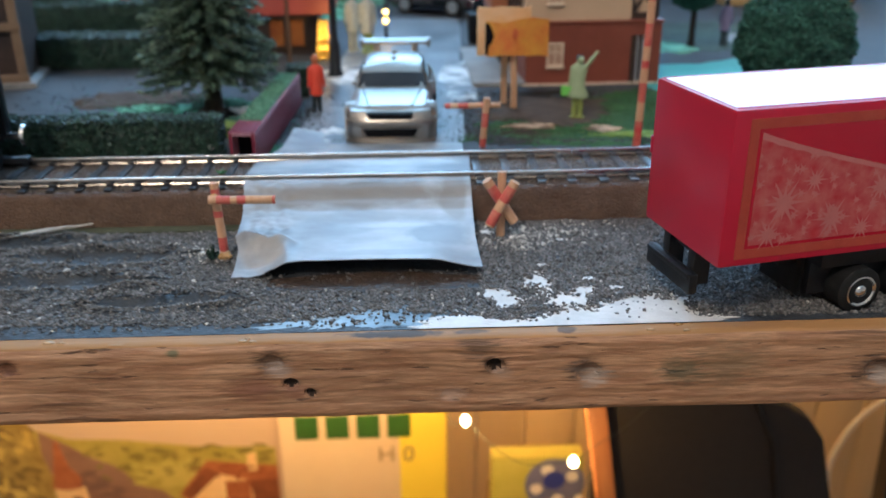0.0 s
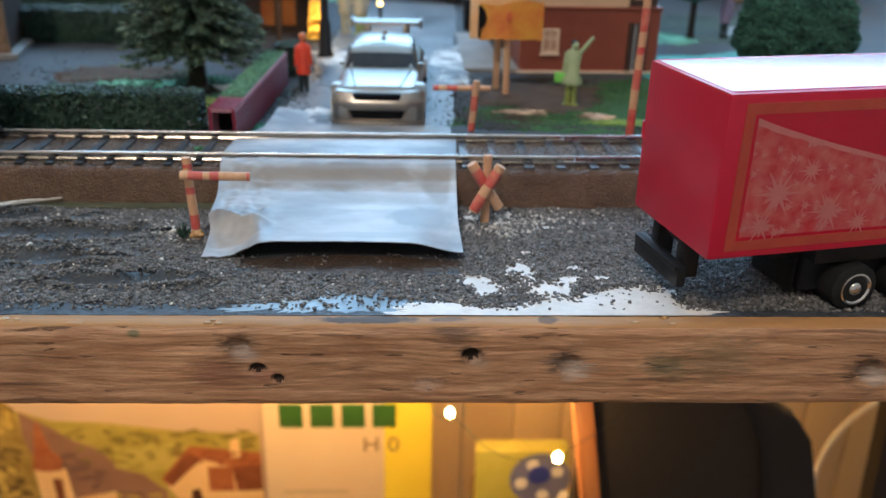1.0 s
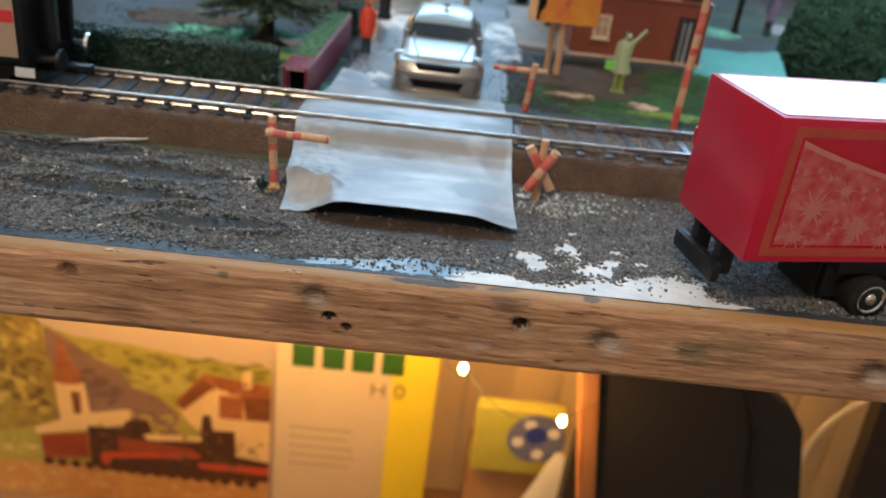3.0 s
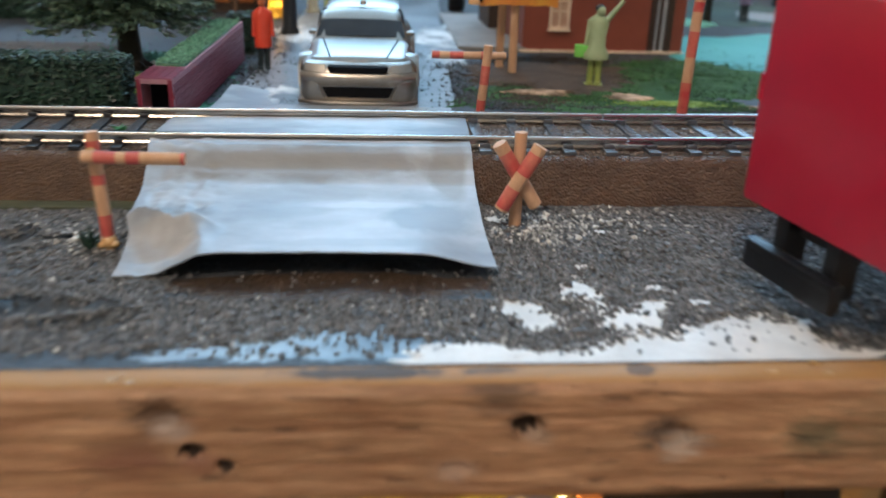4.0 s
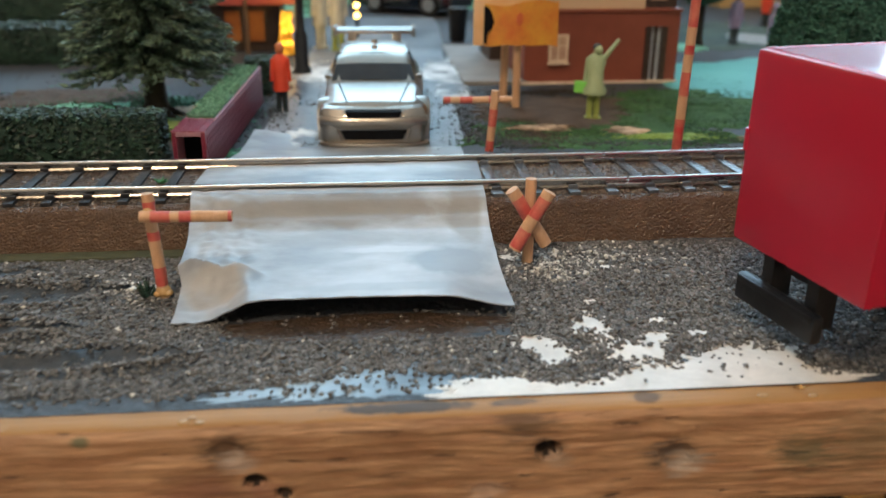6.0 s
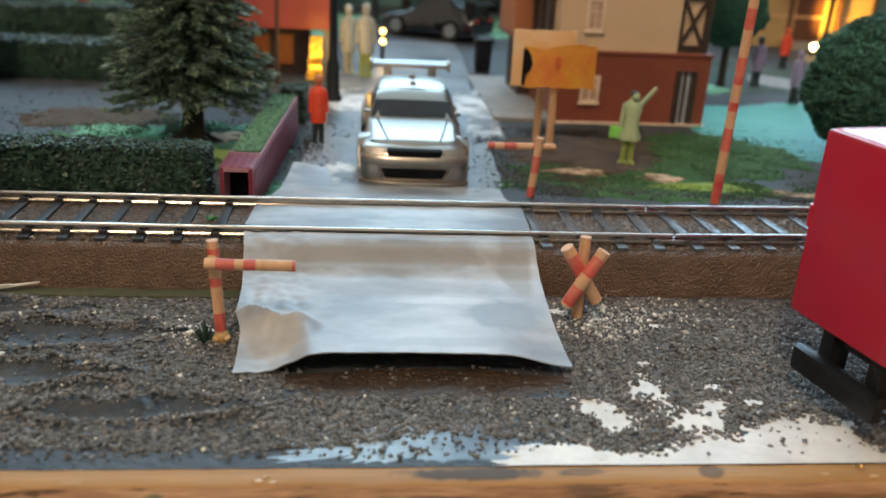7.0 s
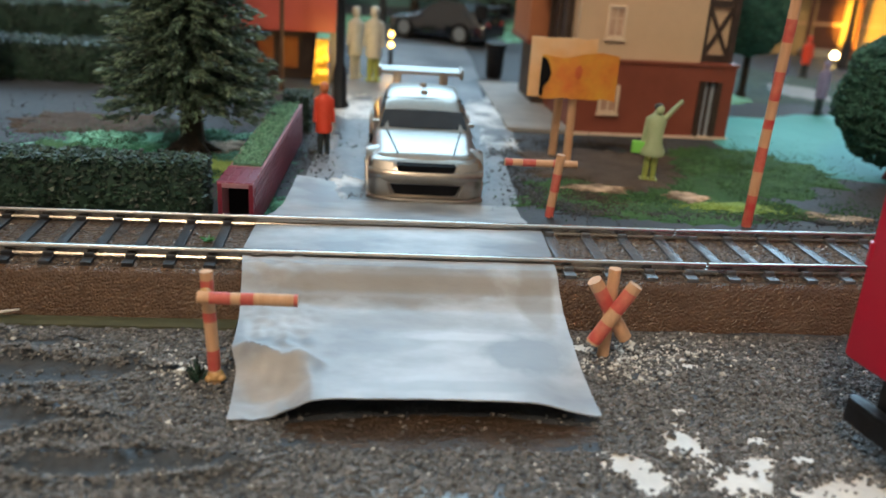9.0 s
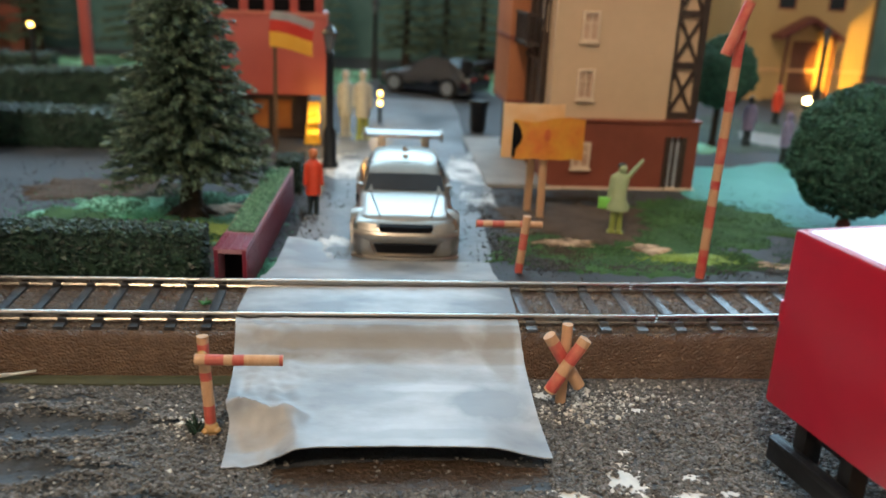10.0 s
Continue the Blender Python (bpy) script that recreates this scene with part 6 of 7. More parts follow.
flock("grass_scatter", ((66, 62, 38, 25), (100, 92, 32, 28), (90, 50, 30, 12)), 12000, 0.14, 0.34, mat("dark_grass_scatter", (0.018, 0.06, 0.018), (0.05, 0.12, 0.03), 500, rough=0.9, island=0.6), "dark green scatter grass by the track", 0.55, 3)
flock("soil_scatter", ((58, 88, 26, 20), (62, 92, 22, 17), (48, 60, 12, 20), (60, 110, 30, 8)), 6000, 0.15, 0.36, mat("soil_scatter", (0.035, 0.026, 0.02), (0.08, 0.055, 0.035), 500, rough=0.9, island=0.6), "brown soil scatter before the house", 0.6, 4)
flock("mint_scatter", ((-72, 84, 34, 30), (-88, 66, 28, 16)), 9000, 0.14, 0.32, mat("mint_scatter", (0.04, 0.2, 0.09), (0.1, 0.36, 0.2), 500, rough=0.9, island=0.5), "mint green scatter grass under the spruce", 0.55, 5)
flock("dark_scatter", ((-92, 74, 26, 20), (-66, 98, 24, 14), (-60, 66, 22, 8)), 7000, 0.16, 0.4, mat("deep_green_scatter", (0.012, 0.045, 0.018), (0.035, 0.1, 0.04), 500, rough=0.9, island=0.6), "dark green scatter on the mint lawn", 0.7, 15)
flock("lime_scatter", ((-72, 58, 18, 9), (80, 50, 14, 6), (-60, 76, 10, 6)), 2200, 0.14, 0.32, mat("lime_scatter", (0.16, 0.26, 0.03), (0.28, 0.38, 0.08), 500, rough=0.9, island=0.4), "yellow-green scatter grass", 0.75, 6)
flock("road_crumbs", ((-26, 90, 12, 50), (30, 90, 9, 50), (33, 60, 8, 14), (-30, 130, 10, 30), (-110, 110, 50, 40)), 1500, 0.2, 0.55, M_LITTER, "dark crumbs lying on the painted road", 0.5, 7)
flock("black_litter", ((60, 40, 40, 6), (100, 38, 26, 7), (40, 48, 10, 16)), 2200, 0.2, 0.5, M_LITTER, "dark gravel crumbs behind the track", 0.4, 8)
flock("green_crumbs", ((-32.5, 37, 2.2, 6), (-31.5, 46, 2, 5)), 170, 0.3, 0.75, mat("teal_green_crumbs", (0.05, 0.22, 0.13), (0.12, 0.36, 0.24), 500, rough=0.8, island=0.5), "teal green foam crumbs at the planter foot", 0.3, 9)
build_green()
build_planter()
build_house()
build_sign()
figure(-22.6, 90, 5.3, 10, 20.5, M_ORANGE_RED, M_FIG_DARK, mat("tan_orange_head", (0.5, 0.14, 0.05), (0.58, 0.2, 0.08), 400, rough=0.5), "orange-red moulded figure standing on the pavement")
figure(68.2, 76.0, 5.6, -14, 22.4, M_MINT, M_MINT_DARK, M_FIG_DARK, "pale green moulded figure with a raised arm and bag", True, M_LIME, True)
figure(-8.3, 198, 7.3, 0, 29, M_CREAM, M_MINT_DARK, M_CREAM, "cream moulded figure at the roadside")
figure(-15.6, 203, 7.3, 30, 28, M_CREAM, M_CREAM, M_CREAM, "grey-cream moulded figure at the roadside")
figure(206, 266, 7.4, 0, 20, M_ORANGE_RED, M_FIG_DARK, M_ORANGE_RED, "orange-red moulded figure before the yellow house")
figure(165, 207, 7.2, 0, 22, M_PURPLE, M_FIG_DARK, M_FIG_DARK, "lilac and dark moulded figure behind the pond")
figure(166, 172, 7.2, 20, 21, M_PURPLE, M_FIG_DARK, M_PURPLE, "pale lilac moulded figure behind the pond")
street_lamp(-20, 146, 7.0, 52, "black metal street lamp beside the road")
street_lamp(-2, 392, 7.2, 50, "black metal street lamp far along the road")
street_lamp(248, 306, 7.2, 48, "black metal street lamp before the yellow house")


def build_far():
    # salmon-red kiosk; the lower windows' lit look is put into their pane colour
    k = thing("red_kiosk", -70, 191, 7.2, 2, "salmon-red box building with warm lit lower windows", "building")
    part("upper_wall", box(bmesh.new(), 0, 47, 0, 40, 18.6, 50.2, bevel=0.5), M_SALMON, k)
    part("parapet", box(bmesh.new(), -0.4, 47.4, -0.4, 1.6, 50.2, 51.4, bevel=0.2), mat("pale_salmon_edge", (0.55, 0.16, 0.11), (0.6, 0.2, 0.14), 80, rough=0.5), k)
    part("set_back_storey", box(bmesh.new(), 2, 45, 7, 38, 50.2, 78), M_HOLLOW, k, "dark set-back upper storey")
    for x in (2, 12, 22, 32, 42):
        part("pillar", box(bmesh.new(), x, x + 3.4, 5.6, 7.2, 50.2, 78, bevel=0.2), M_SALMON, k)
    part("lower_wall", box(bmesh.new(), 2, 39, 5, 38, 0, 18.6), M_TIMBER, k, "dark lower wall")
    m_f = mat("orange_lit_look", (0.2, 0.045, 0.012), (0.34, 0.13, 0.03), 160, rough=0.3, fine=0.1)
    for x in (16, 25.5):
        w = part("window", box(bmesh.new(), x, x + 7.6, 4.2, 5.1, 3, 17, bevel=0.2), M_TIMBER, k)
        part("pane", box(bmesh.new(), x + 0.8, x + 6.8, 3.9, 4.4, 4, 16), m_f, w, "orange pane with a lit look in its colour")
    part("corner_pillar", box(bmesh.new(), 44.6, 47, 0.4, 3, 0, 18.6, bevel=0.2), M_SLAB, k, "pale corner pillar")
    # A ragged gold sheet is added to stand in for the yellow glow.
    bm = bmesh.new()
    sheet(bm, 10, 16, lambda u, v: (38.0 + (6.2 - 1.8 * v) * u + 0.8 * nz(u * 4, v * 12, 0.5, 2) + 1.6 * v, -10.0 + 6.0 * v + 0.7 * nz(u * 6, v * 14, 0.5, 7), 16.5 * v + 0.3))
    thick(bm, 0.3)
    part("gold_glow_sheet", bm, mat("crinkled_gold_glow", (0.85, 0.5, 0.06), (0.75, 0.36, 0.03), 220, rough=0.28, metal=0.8, bump=0.6, bscale=500), k, "crinkled gold sheet put in for the glow by the doorway")
    rp = thing("red_post", -150, 300, 7.2, 0, "plain red post standing behind the hedges", "post")
    part("shaft", box(bmesh.new(), -2.5, 2.5, -2.5, 2.5, -0.4, 70, bevel=0.4), M_SALMON, rp)
    part("foot", box(bmesh.new(), -4, 4, -4, 4, -0.4, 3, bevel=0.4), M_SLAB, rp)
    wl = thing("wayside_lamp", -185, 322, 7.2, 0, "dark stub lamp with a glowing yellow bulb", "lamp")
    bm = bmesh.new()
    rod(bm, (0, 0, -0.4), (0, 0, 30), 1.2, 1.0, 8)
    part("post", bm, M_LAMP_BLACK, wl)
    bm = bmesh.new()
    ball(bm, 0, -1.0, 31.5, 1.7, 1.7, 1.3)
    part("bulb", bm, M_BULB_AMBER, wl, "glowing yellow bulb")
    f = thing("flagpole", -42, 170, 7.1, 0, "small paper flag in black, red and gold on a pole", "flag")
    bm = bmesh.new()
    rod(bm, (0, 0.9, -0.4), (0.4, 0.9, 52.5), 0.85, 0.7, 8)
    part("pole", bm, mat("brown_pole", (0.1, 0.055, 0.03), (0.15, 0.085, 0.05), 200, rough=0.5), f)
    z = 40.2
    for hgt, m, lab in ((5.6, mat("flag_gold", (0.85, 0.4, 0.03), (0.88, 0.48, 0.06), 200, rough=0.5), "gold band"), (4.4, mat("flag_red", (0.6, 0.03, 0.02), (0.66, 0.05, 0.03), 200, rough=0.5), "red band"), (3.0, mat("flag_grey", (0.3, 0.3, 0.31), (0.45, 0.45, 0.46), 200, rough=0.4), "dark band")):
        bm = bmesh.new()
        sheet(bm, 12, 4, lambda u, v: (-1.6 + 16 * u + 0.8 * v * (z - 40) / 9, -0.8 * math.sin(u * 5), z + hgt * v - 2.9 * u + 0.6 * math.sin(u * 4.5)))
        thick(bm, 0.25)
        part("flag_band", bm, m, f, lab)
        z += hgt
    # black toy car far down the road
    c = thing("black_toy_car", 31, 336, 7.2, 234, "glossy black toy car parked across the road", "toy car")
    bm = bmesh.new()
    rings = []
    for y, w, zs, zt in ((-24, 9, 3, 8), (-22, 10.5, 2.4, 10), (-8, 11, 2.2, 12), (-4, 10.2, 2.2, 15), (3, 9.6, 2.2, 18), (12, 9.6, 2.2, 17.5), (18, 10.4, 2.2, 13.6), (24, 10.4, 2.6, 12.8), (26, 9.6, 3.5, 10)):
        rings.append([(w, y, zs), (w, y, zs + 5), (w * 0.92, y, (zt + zs) / 2 + 2), (w * 0.7, y, zt), (-w * 0.7, y, zt), (-w * 0.92, y, (zt + zs) / 2 + 2), (-w, y, zs + 5), (-w, y, zs)])
    loft(bm, rings)
    part("body", bm, mat("glossy_black_paint", (0.004, 0.006, 0.013), (0.007, 0.009, 0.018), 200, rough=0.08, coat=1.0), c)
    for y in (-14, 15):
        for s in (-1, 1):
            bm = bmesh.new()
            rod(bm, (s * 9, y, 4.6), (s * 11.4, y, 4.6), 4.6, 4.6, 20)
            w = part("tyre", bm, M_TYRE, c)
            bm = bmesh.new()
            rod(bm, (s * 11.2, y, 4.6), (s * 11.7, y, 4.6), 3.0, 3.0, 16)
            part("rim", bm, M_COACH_ROOF, w)
    bm = box(bmesh.new(), -11, 11, 22, 27, 15.5, 16.6, bevel=0.2)
    box(bm, -11.4, -10.6, 22, 27.6, 12, 18)
    box(bm, 10.6, 11.4, 22, 27.6, 12, 18)
    part("rear_wing", bm, M_BLACK, c)
    for q in (-7.4, 5.0):
        part("tail_light", box(bmesh.new(), q, q + 2.4, 25.4, 26.4, 8.6, 10.2, bevel=0.2), M_COACH_RED, c, "red tail light")
    bm = bmesh.new()
    sheet(bm, 6, 4, lambda u, v: ((u - 0.5) * (17 - 3.0 * v), 18.2 - 5.2 * v, 14.2 + 3.3 * v))
    thick(bm, 0.2)
    part("rear_window", bm, M_GLASS_DARK, c, "dark rear window")
    c.scale = (1.22, 1.22, 1.22)
    # two amber bulbs on a stub post beside it
    b2 = thing("amber_light_post", -0.5, 236, 7.2, 0, "stub post with two glowing amber bulbs", "lamp")
    bm = bmesh.new()
    rod(bm, (0, 0, -0.4), (0, 0, 18), 1.0, 0.8, 8)
    part("post", bm, M_LAMP_BLACK, b2)
    for z in (9.5, 14.0):
        bm = bmesh.new()
        ball(bm, 0, -1.6, z, 1.25)
        part("bulb", bm, M_BULB_AMBER, b2, "glowing amber bulb")
    pt = thing("plant_pot", 44, 222, 7.0, 0, "dark tapered pot by the pavement", "pot")
    bm = bmesh.new()
    lathe(bm, ((3.2, 0), (3.6, 1), (4.2, 12), (4.8, 13), (4.4, 14.5)), 0, 0, 14)
    part("tub", bm, M_BLACK, pt)
    # yellow house with porch
    h = thing("yellow_house", 217, 352, 7.2, 2, "yellow model house with red porch roof, lit warmly", "house")
    for x0, x1, z0, z1 in ((0, 35, 0, 54), (53, 84, 0, 54), (35, 53, 36, 54), (0, 22, 54, 84), (34, 54, 54, 84), (66, 84, 54, 84), (22, 34, 70, 84), (54, 66, 70, 84)):
        part("wall_panel", box(bmesh.new(), x0, x1, 0, 2, z0, z1), M_YELLOW_WALL, h)
    part("side_wall", box(bmesh.new(), 0, 2, 2, 50, 0, 84), M_YELLOW_WALL, h)
    part("side_wall", box(bmesh.new(), 82, 84, 2, 50, 0, 84), M_YELLOW_WALL, h)
    part("corner_stones", box(bmesh.new(), 84, 86.5, -0.6, 50, 0, 84, bevel=0.2), M_TIMBER, h, "dark corner boards")
    for x in (22, 54):
        w = part("window", box(bmesh.new(), x, x + 12, 0.6, 1.8, 54, 70), M_WALL_RED, h)
        part("pane", box(bmesh.new(), x + 1.2, x + 10.8, 0.3, 0.9, 55, 69), M_GLASS_DARK, w, "dark window pane")
    m_d = mat("brown_door", (0.09, 0.035, 0.02), (0.13, 0.05, 0.03), 100, rough=0.5)
    part("door", box(bmesh.new(), 35, 53, 0.6, 1.8, 0, 36), m_d, h, "brown door")
    bm = bmesh.new()
    loft(bm, [[(21, -13, 37), (41, -13, 48), (61, -13, 37), (61, -13, 39.5), (41, -13, 51), (21, -13, 39.5)], [(21, 0, 37), (41, 0, 48), (61, 0, 37), (61, 0, 39.5), (41, 0, 51), (21, 0, 39.5)]], smooth=False)
    part("porch_roof", bm, mat("red_porch_roof", (0.1, 0.025, 0.02), (0.14, 0.035, 0.028), 150, rough=0.5), h, "red porch roof")
    for x in (25, 54.5):
        part("porch_post", box(bmesh.new(), x, x + 2, -12, -10, 0, 40), m_d, h)
    part("string_course", box(bmesh.new(), -1, 84, -0.8, 0.2, 17.5, 19), M_STICK, h)
    part("step", box(bmesh.new(), 28, 60, -10, 0, -0.6, 4, bevel=0.3), M_SLAB, h, "pale door step")
    fh = thing("far_house", -330, 430, 7.2, 8, "dark brown far house with amber lit windows", "house")
    part("wall_panel", box(bmesh.new(), 0, 96, 0, 40, -0.4, 84), M_WALL_RED, fh)
    for x in (54, 74):
        w = part("window", box(bmesh.new(), x, x + 12, -0.8, 0.3, 44, 62), M_TIMBER, fh)
        part("pane", box(bmesh.new(), x + 1.5, x + 10.5, -1.1, -0.6, 45.5, 60.5), glow("amber_window", (1.0, 0.5, 0.08), 0.5), w, "amber lit pane")
    part("ledge", box(bmesh.new(), -1, 97, -1.6, 0, 34, 36, bevel=0.3), M_TIMBER, fh)
    bl = thing("ground_spotlight", 251.5, 321.5, 7.3, 0, "small glowing warm ground spotlight", "lamp")
    bm = bmesh.new()
    lathe(bm, ((2.4, 0), (2.4, 2), (1.8, 2.6)), 0, 0, 12)
    part("housing", bm, M_LAMP_BLACK, bl)
    bm = bmesh.new()
    ball(bm, -1, -1, 4.6, 2.3, 2.3, 1.9)
    part("bulb", bm, M_BULB, bl, "glowing warm bulb")
    # brown timber house behind the coach
    t = thing("brown_timber_house", -142, 137, 6.5, 12, "brown timber-framed model house with dark panels", "house")
    m_t = mat("mid_brown_timber", (0.19, 0.12, 0.07), (0.27, 0.18, 0.11), 200, rough=0.5, fine=0.1)
    part("panel", box(bmesh.new(), -60, -1, 1, 40, 2, 70), M_TIMBER, t, "dark wall panels")
    for x in (-60, -40, -20, -3.5):
        part("post", box(bmesh.new(), x, x + 3.5, -1, 1.5, 0, 70, bevel=0.3), m_t, t)
    for z in (2, 22, 44, 66):
        part("beam", box(bmesh.new(), -60, 0.4, -1.6, 0.8, z, z + 3, bevel=0.3), m_t, t)
    part("step", box(bmesh.new(), -62, 3, -4, 42, -1, 2, bevel=0.3), M_SLAB, t, "pale base plate")


def build_coach():
    c = thing("passenger_coach", -100, 9.6, 11, 0, "cream model passenger coach with red stripe on the track", "railway coach")
    L = 150
    bm = bmesh.new()
    sec = [(-16, 8), (-16.4, 14), (-16.4, 36), (-15.6, 39.5), (15.6, 39.5), (16.4, 36), (16.4, 14), (16, 8)]
    loft(bm, [[(x, y, z) for y, z in sec] for x in (-L, -3.4)], smooth=False)
    part("body", bm, M_COACH_CREAM, c)
    bm = bmesh.new()
    roof = [(-16.2, 39.3), (-14.8, 42.5), (-11, 45.2), (-5, 46.8), (0, 47.2), (5, 46.8), (11, 45.2), (14.8, 42.5), (16.2, 39.3)]
    loft(bm, [[(x, y, z) for y, z in roof] for x in (-L, -9)], smooth=True)
    part("roof", bm, mat("cream_grey_roof", (0.26, 0.235, 0.2), (0.33, 0.3, 0.26), 60, rough=0.4), c)
    bm = bmesh.new()
    loft(bm, [[(x, y * k, 39.3 + (z - 39.3) * k) for y, z in roof] for x, k in ((-9, 1.0), (-3, 0.99), (-0.5, 0.93))], smooth=True)
    part("roof_end", bm, M_COACH_ROOF, c, "blue-grey roof end")
    bm = bmesh.new()
    for x in (-12, -16.5, -21):
        box(bm, x - 1.6, x + 1.6, -4, -1, 46.4, 47.3, bevel=0.2)
    part("roof_vent", bm, M_BLACK, c)
    bm = box(bmesh.new(), -L, -3.6, -16.55, -16.3, 17.0, 20.0)
    part("stripe", bm, M_COACH_RED, c, "red side stripe")
    bm = box(bmesh.new(), -L, -4.2, -16.5, -16.35, 32.2, 34.0)
    part("cornice_line", bm, M_COACH_CREAM, c)
    for x in (-13.5, -36, -54, -72, -90, -108):
        w = 4.6 if x > -20 else 12
        bm = box(bmesh.new(), x - 0.5, x + w + 0.5, -16.6, -16.2, 23.9, 32.1, bevel=0.15)
        fr = part("window", bm, M_COACH_ROOF, c, "rounded coach window")
        bm = box(bmesh.new(), x, x + w, -16.75, -16.4, 24.4, 31.6, bevel=0.1)
        part("pane", bm, M_GLASS_DARK, fr)
    bm = box(bmesh.new(), -3.4, -1.6, -16, 16, 6.5, 39.5, bevel=0.3)
    part("end_wall", bm, M_BLACK, c)
    bm = bmesh.new()
    box(bm, -1.6, 2.2, -7.2, -4.2, 8, 38, bevel=0.6)
    box(bm, -1.6, 2.2, 4.2, 7.2, 8, 38, bevel=0.6)
    box(bm, -1.6, 2.2, -7.2, 7.2, 36, 39, bevel=0.6)
    part("gangway_bellows", bm, M_BLACK, c, "black rubber gangway")
    bm = box(bmesh.new(), -1.6, -0.9, -4.2, 4.2, 8, 36)
    part("end_door", bm, mat("grey_end_door", (0.12, 0.12, 0.13), (0.17, 0.17, 0.18), 100, rough=0.4), c, "grey end door")
    for y in (-9.5, 9.5):
        bm = bmesh.new()
        rod(bm, (-2, y, 6.5), (4.5, y, 6.5), 1.0, 1.0, 10)
        rod(bm, (4.3, y, 6.5), (5.2, y, 6.5), 3.2, 3.0, 18)
        part("buffer", bm, M_CHROME if y > 0 else M_BLACK, c)
    bm = box(bmesh.new(), 0, 9, -1.5, 1.5, 1.8, 3.4, bevel=0.3)
    part("coupling", bm, M_BLACK, c)
    bm = box(bmesh.new(), -L, -2.5, -13, 13, 4.5, 8.2, bevel=0.4)
    part("underframe", bm, M_BLACK, c)
    for x in (-18, -45):
        bm = box(bmesh.new(), x - 6, x + 6, -12.5, -10.5, 2.2, 7.5, bevel=0.4)
        part("bogie_side", bm, M_BLACK, c)
    for x in (-12, -24, -40, -52):
        for y in (-9.6, 9.6):
            bm = bmesh.new()
            rod(bm, (x, y - 1.2, 5.6), (x, y + 1.2, 5.6), 5.55, 5.55, 20)
            part("wheel", bm, M_BLACK, c)
    bm = box(bmesh.new(), -5.5, -0.5, -14.5, -13.6, 2.5, 5.0, bevel=0.2)
    part("step_plate", bm, M_WHITE, c, "white step plate")


build_far()
build_coach()


# ---------------- under the table ----------------
def build_under():
    m_wall = mat("yellow_lit_panelling", (0.62, 0.46, 0.24), (0.7, 0.53, 0.3), 12, rough=0.6, stretch=(3, 1, 0.3), fine=0.05)
    pn = thing("panelling", 0, 0, 0, 0, "pale wooden panelling under the table", "panelling", kind="structure")
    board = mesh_of("board", box(bmesh.new(), 0, 39, 0, 8, -900, -9, bevel=1.0), m_wall)
    for k in range(24):
        piece("board", board, pn, -420 + 40 * k, 372, 0)
    bm = box(bmesh.new(), -420, 520, 120, 372, -462, -450)
    solid("shelf", bm, M_FLOOR, 0, 0, 0, 0, "brown wooden shelf under the table", "shelf", kind="structure")
    # tall white and yellow product box
    t = thing("track_box", -90, 318, -450, 0, "tall cream and yellow model railway box on the shelf", "box")
    part("carton", box(bmesh.new(), 0, 88, 0, 40, 0, 215, bevel=0.8), mat("cream_carton", (0.66, 0.52, 0.32), (0.7, 0.57, 0.37), 30, rough=0.45, fine=0.03), t)
    part("yellow_band", box(bmesh.new(), 88, 123, 0.05, 40, 0, 215, bevel=0.8), mat("yellow_carton", (0.8, 0.64, 0.01), (0.84, 0.69, 0.02), 30, rough=0.4), t, "bright yellow carton side")
    m_green = mat("green_print", (0.03, 0.11, 0.014), (0.045, 0.14, 0.02), 100, rough=0.4)
    # the maker's mark as plain green shapes
    for k in range(4):
        part("green_mark", box(bmesh.new(), 12 + k * 22.5, 29 + k * 22.5, -0.5, 0.3, 155, 175, bevel=0.3), m_green, t)
    cu = bpy.data.curves.new("scale_lettering", "FONT")
    cu.body, cu.size, cu.extrude, cu.align_x = "H 0", 0.0185, 0.0002, "LEFT"
    tx = new("scale_lettering", cu)
    cu.materials.append(mat("grey_print", (0.27, 0.18, 0.08), (0.32, 0.22, 0.1), 100, rough=0.5))
    tx.parent = t
    tx.matrix_basis = pose(0.0715, -0.0006, 0.134, 90, 0, 0)
    for j in range(5):
        w = rnd(40, 52)
        part("print_line", box(bmesh.new(), 12, 12 + w, -0.3, 0.3, 96 - 9 * j, 98.5 - 9 * j), mat("faint_print", (0.46, 0.36, 0.22), (0.5, 0.4, 0.25), 100, rough=0.5), t)
    # wide picture box
    p = thing("picture_box", -330, 322, -450, 0, "picture carton showing a steam train in a mountain landscape", "box")
    part("carton", box(bmesh.new(), 0, 239.7, 1, 40, 0, 240, bevel=0.8), mat("pale_sky_print", (0.5, 0.38, 0.26), (0.56, 0.44, 0.32), 10, rough=0.4), p)

    def flat(name, pts, y, m, lab=""):
        bm = bmesh.new()
        f = bm.faces.new([bm.verts.new((x, y, z)) for x, z in pts])
        r = bmesh.ops.extrude_face_region(bm, geom=[f])
        for v in r["geom"]:
            if isinstance(v, bmesh.types.BMVert):
                v.co.y += 0.25
        part(name, bm, m, p, lab)

    hills = mat("printed_hills", (0.3, 0.27, 0.03), (0.46, 0.38, 0.07), 60, rough=0.4, fine=0.25)
    mauve = mat("printed_mountain", (0.2, 0.11, 0.075), (0.3, 0.18, 0.12), 40, rough=0.4, fine=0.15)
    autumn = mat("printed_trees", (0.2, 0.13, 0.02), (0.42, 0.31, 0.06), 90, rough=0.4, fine=0.35)
    plaster = mat("printed_plaster", (0.72, 0.5, 0.2), (0.8, 0.58, 0.28), 60, rough=0.4, fine=0.1)
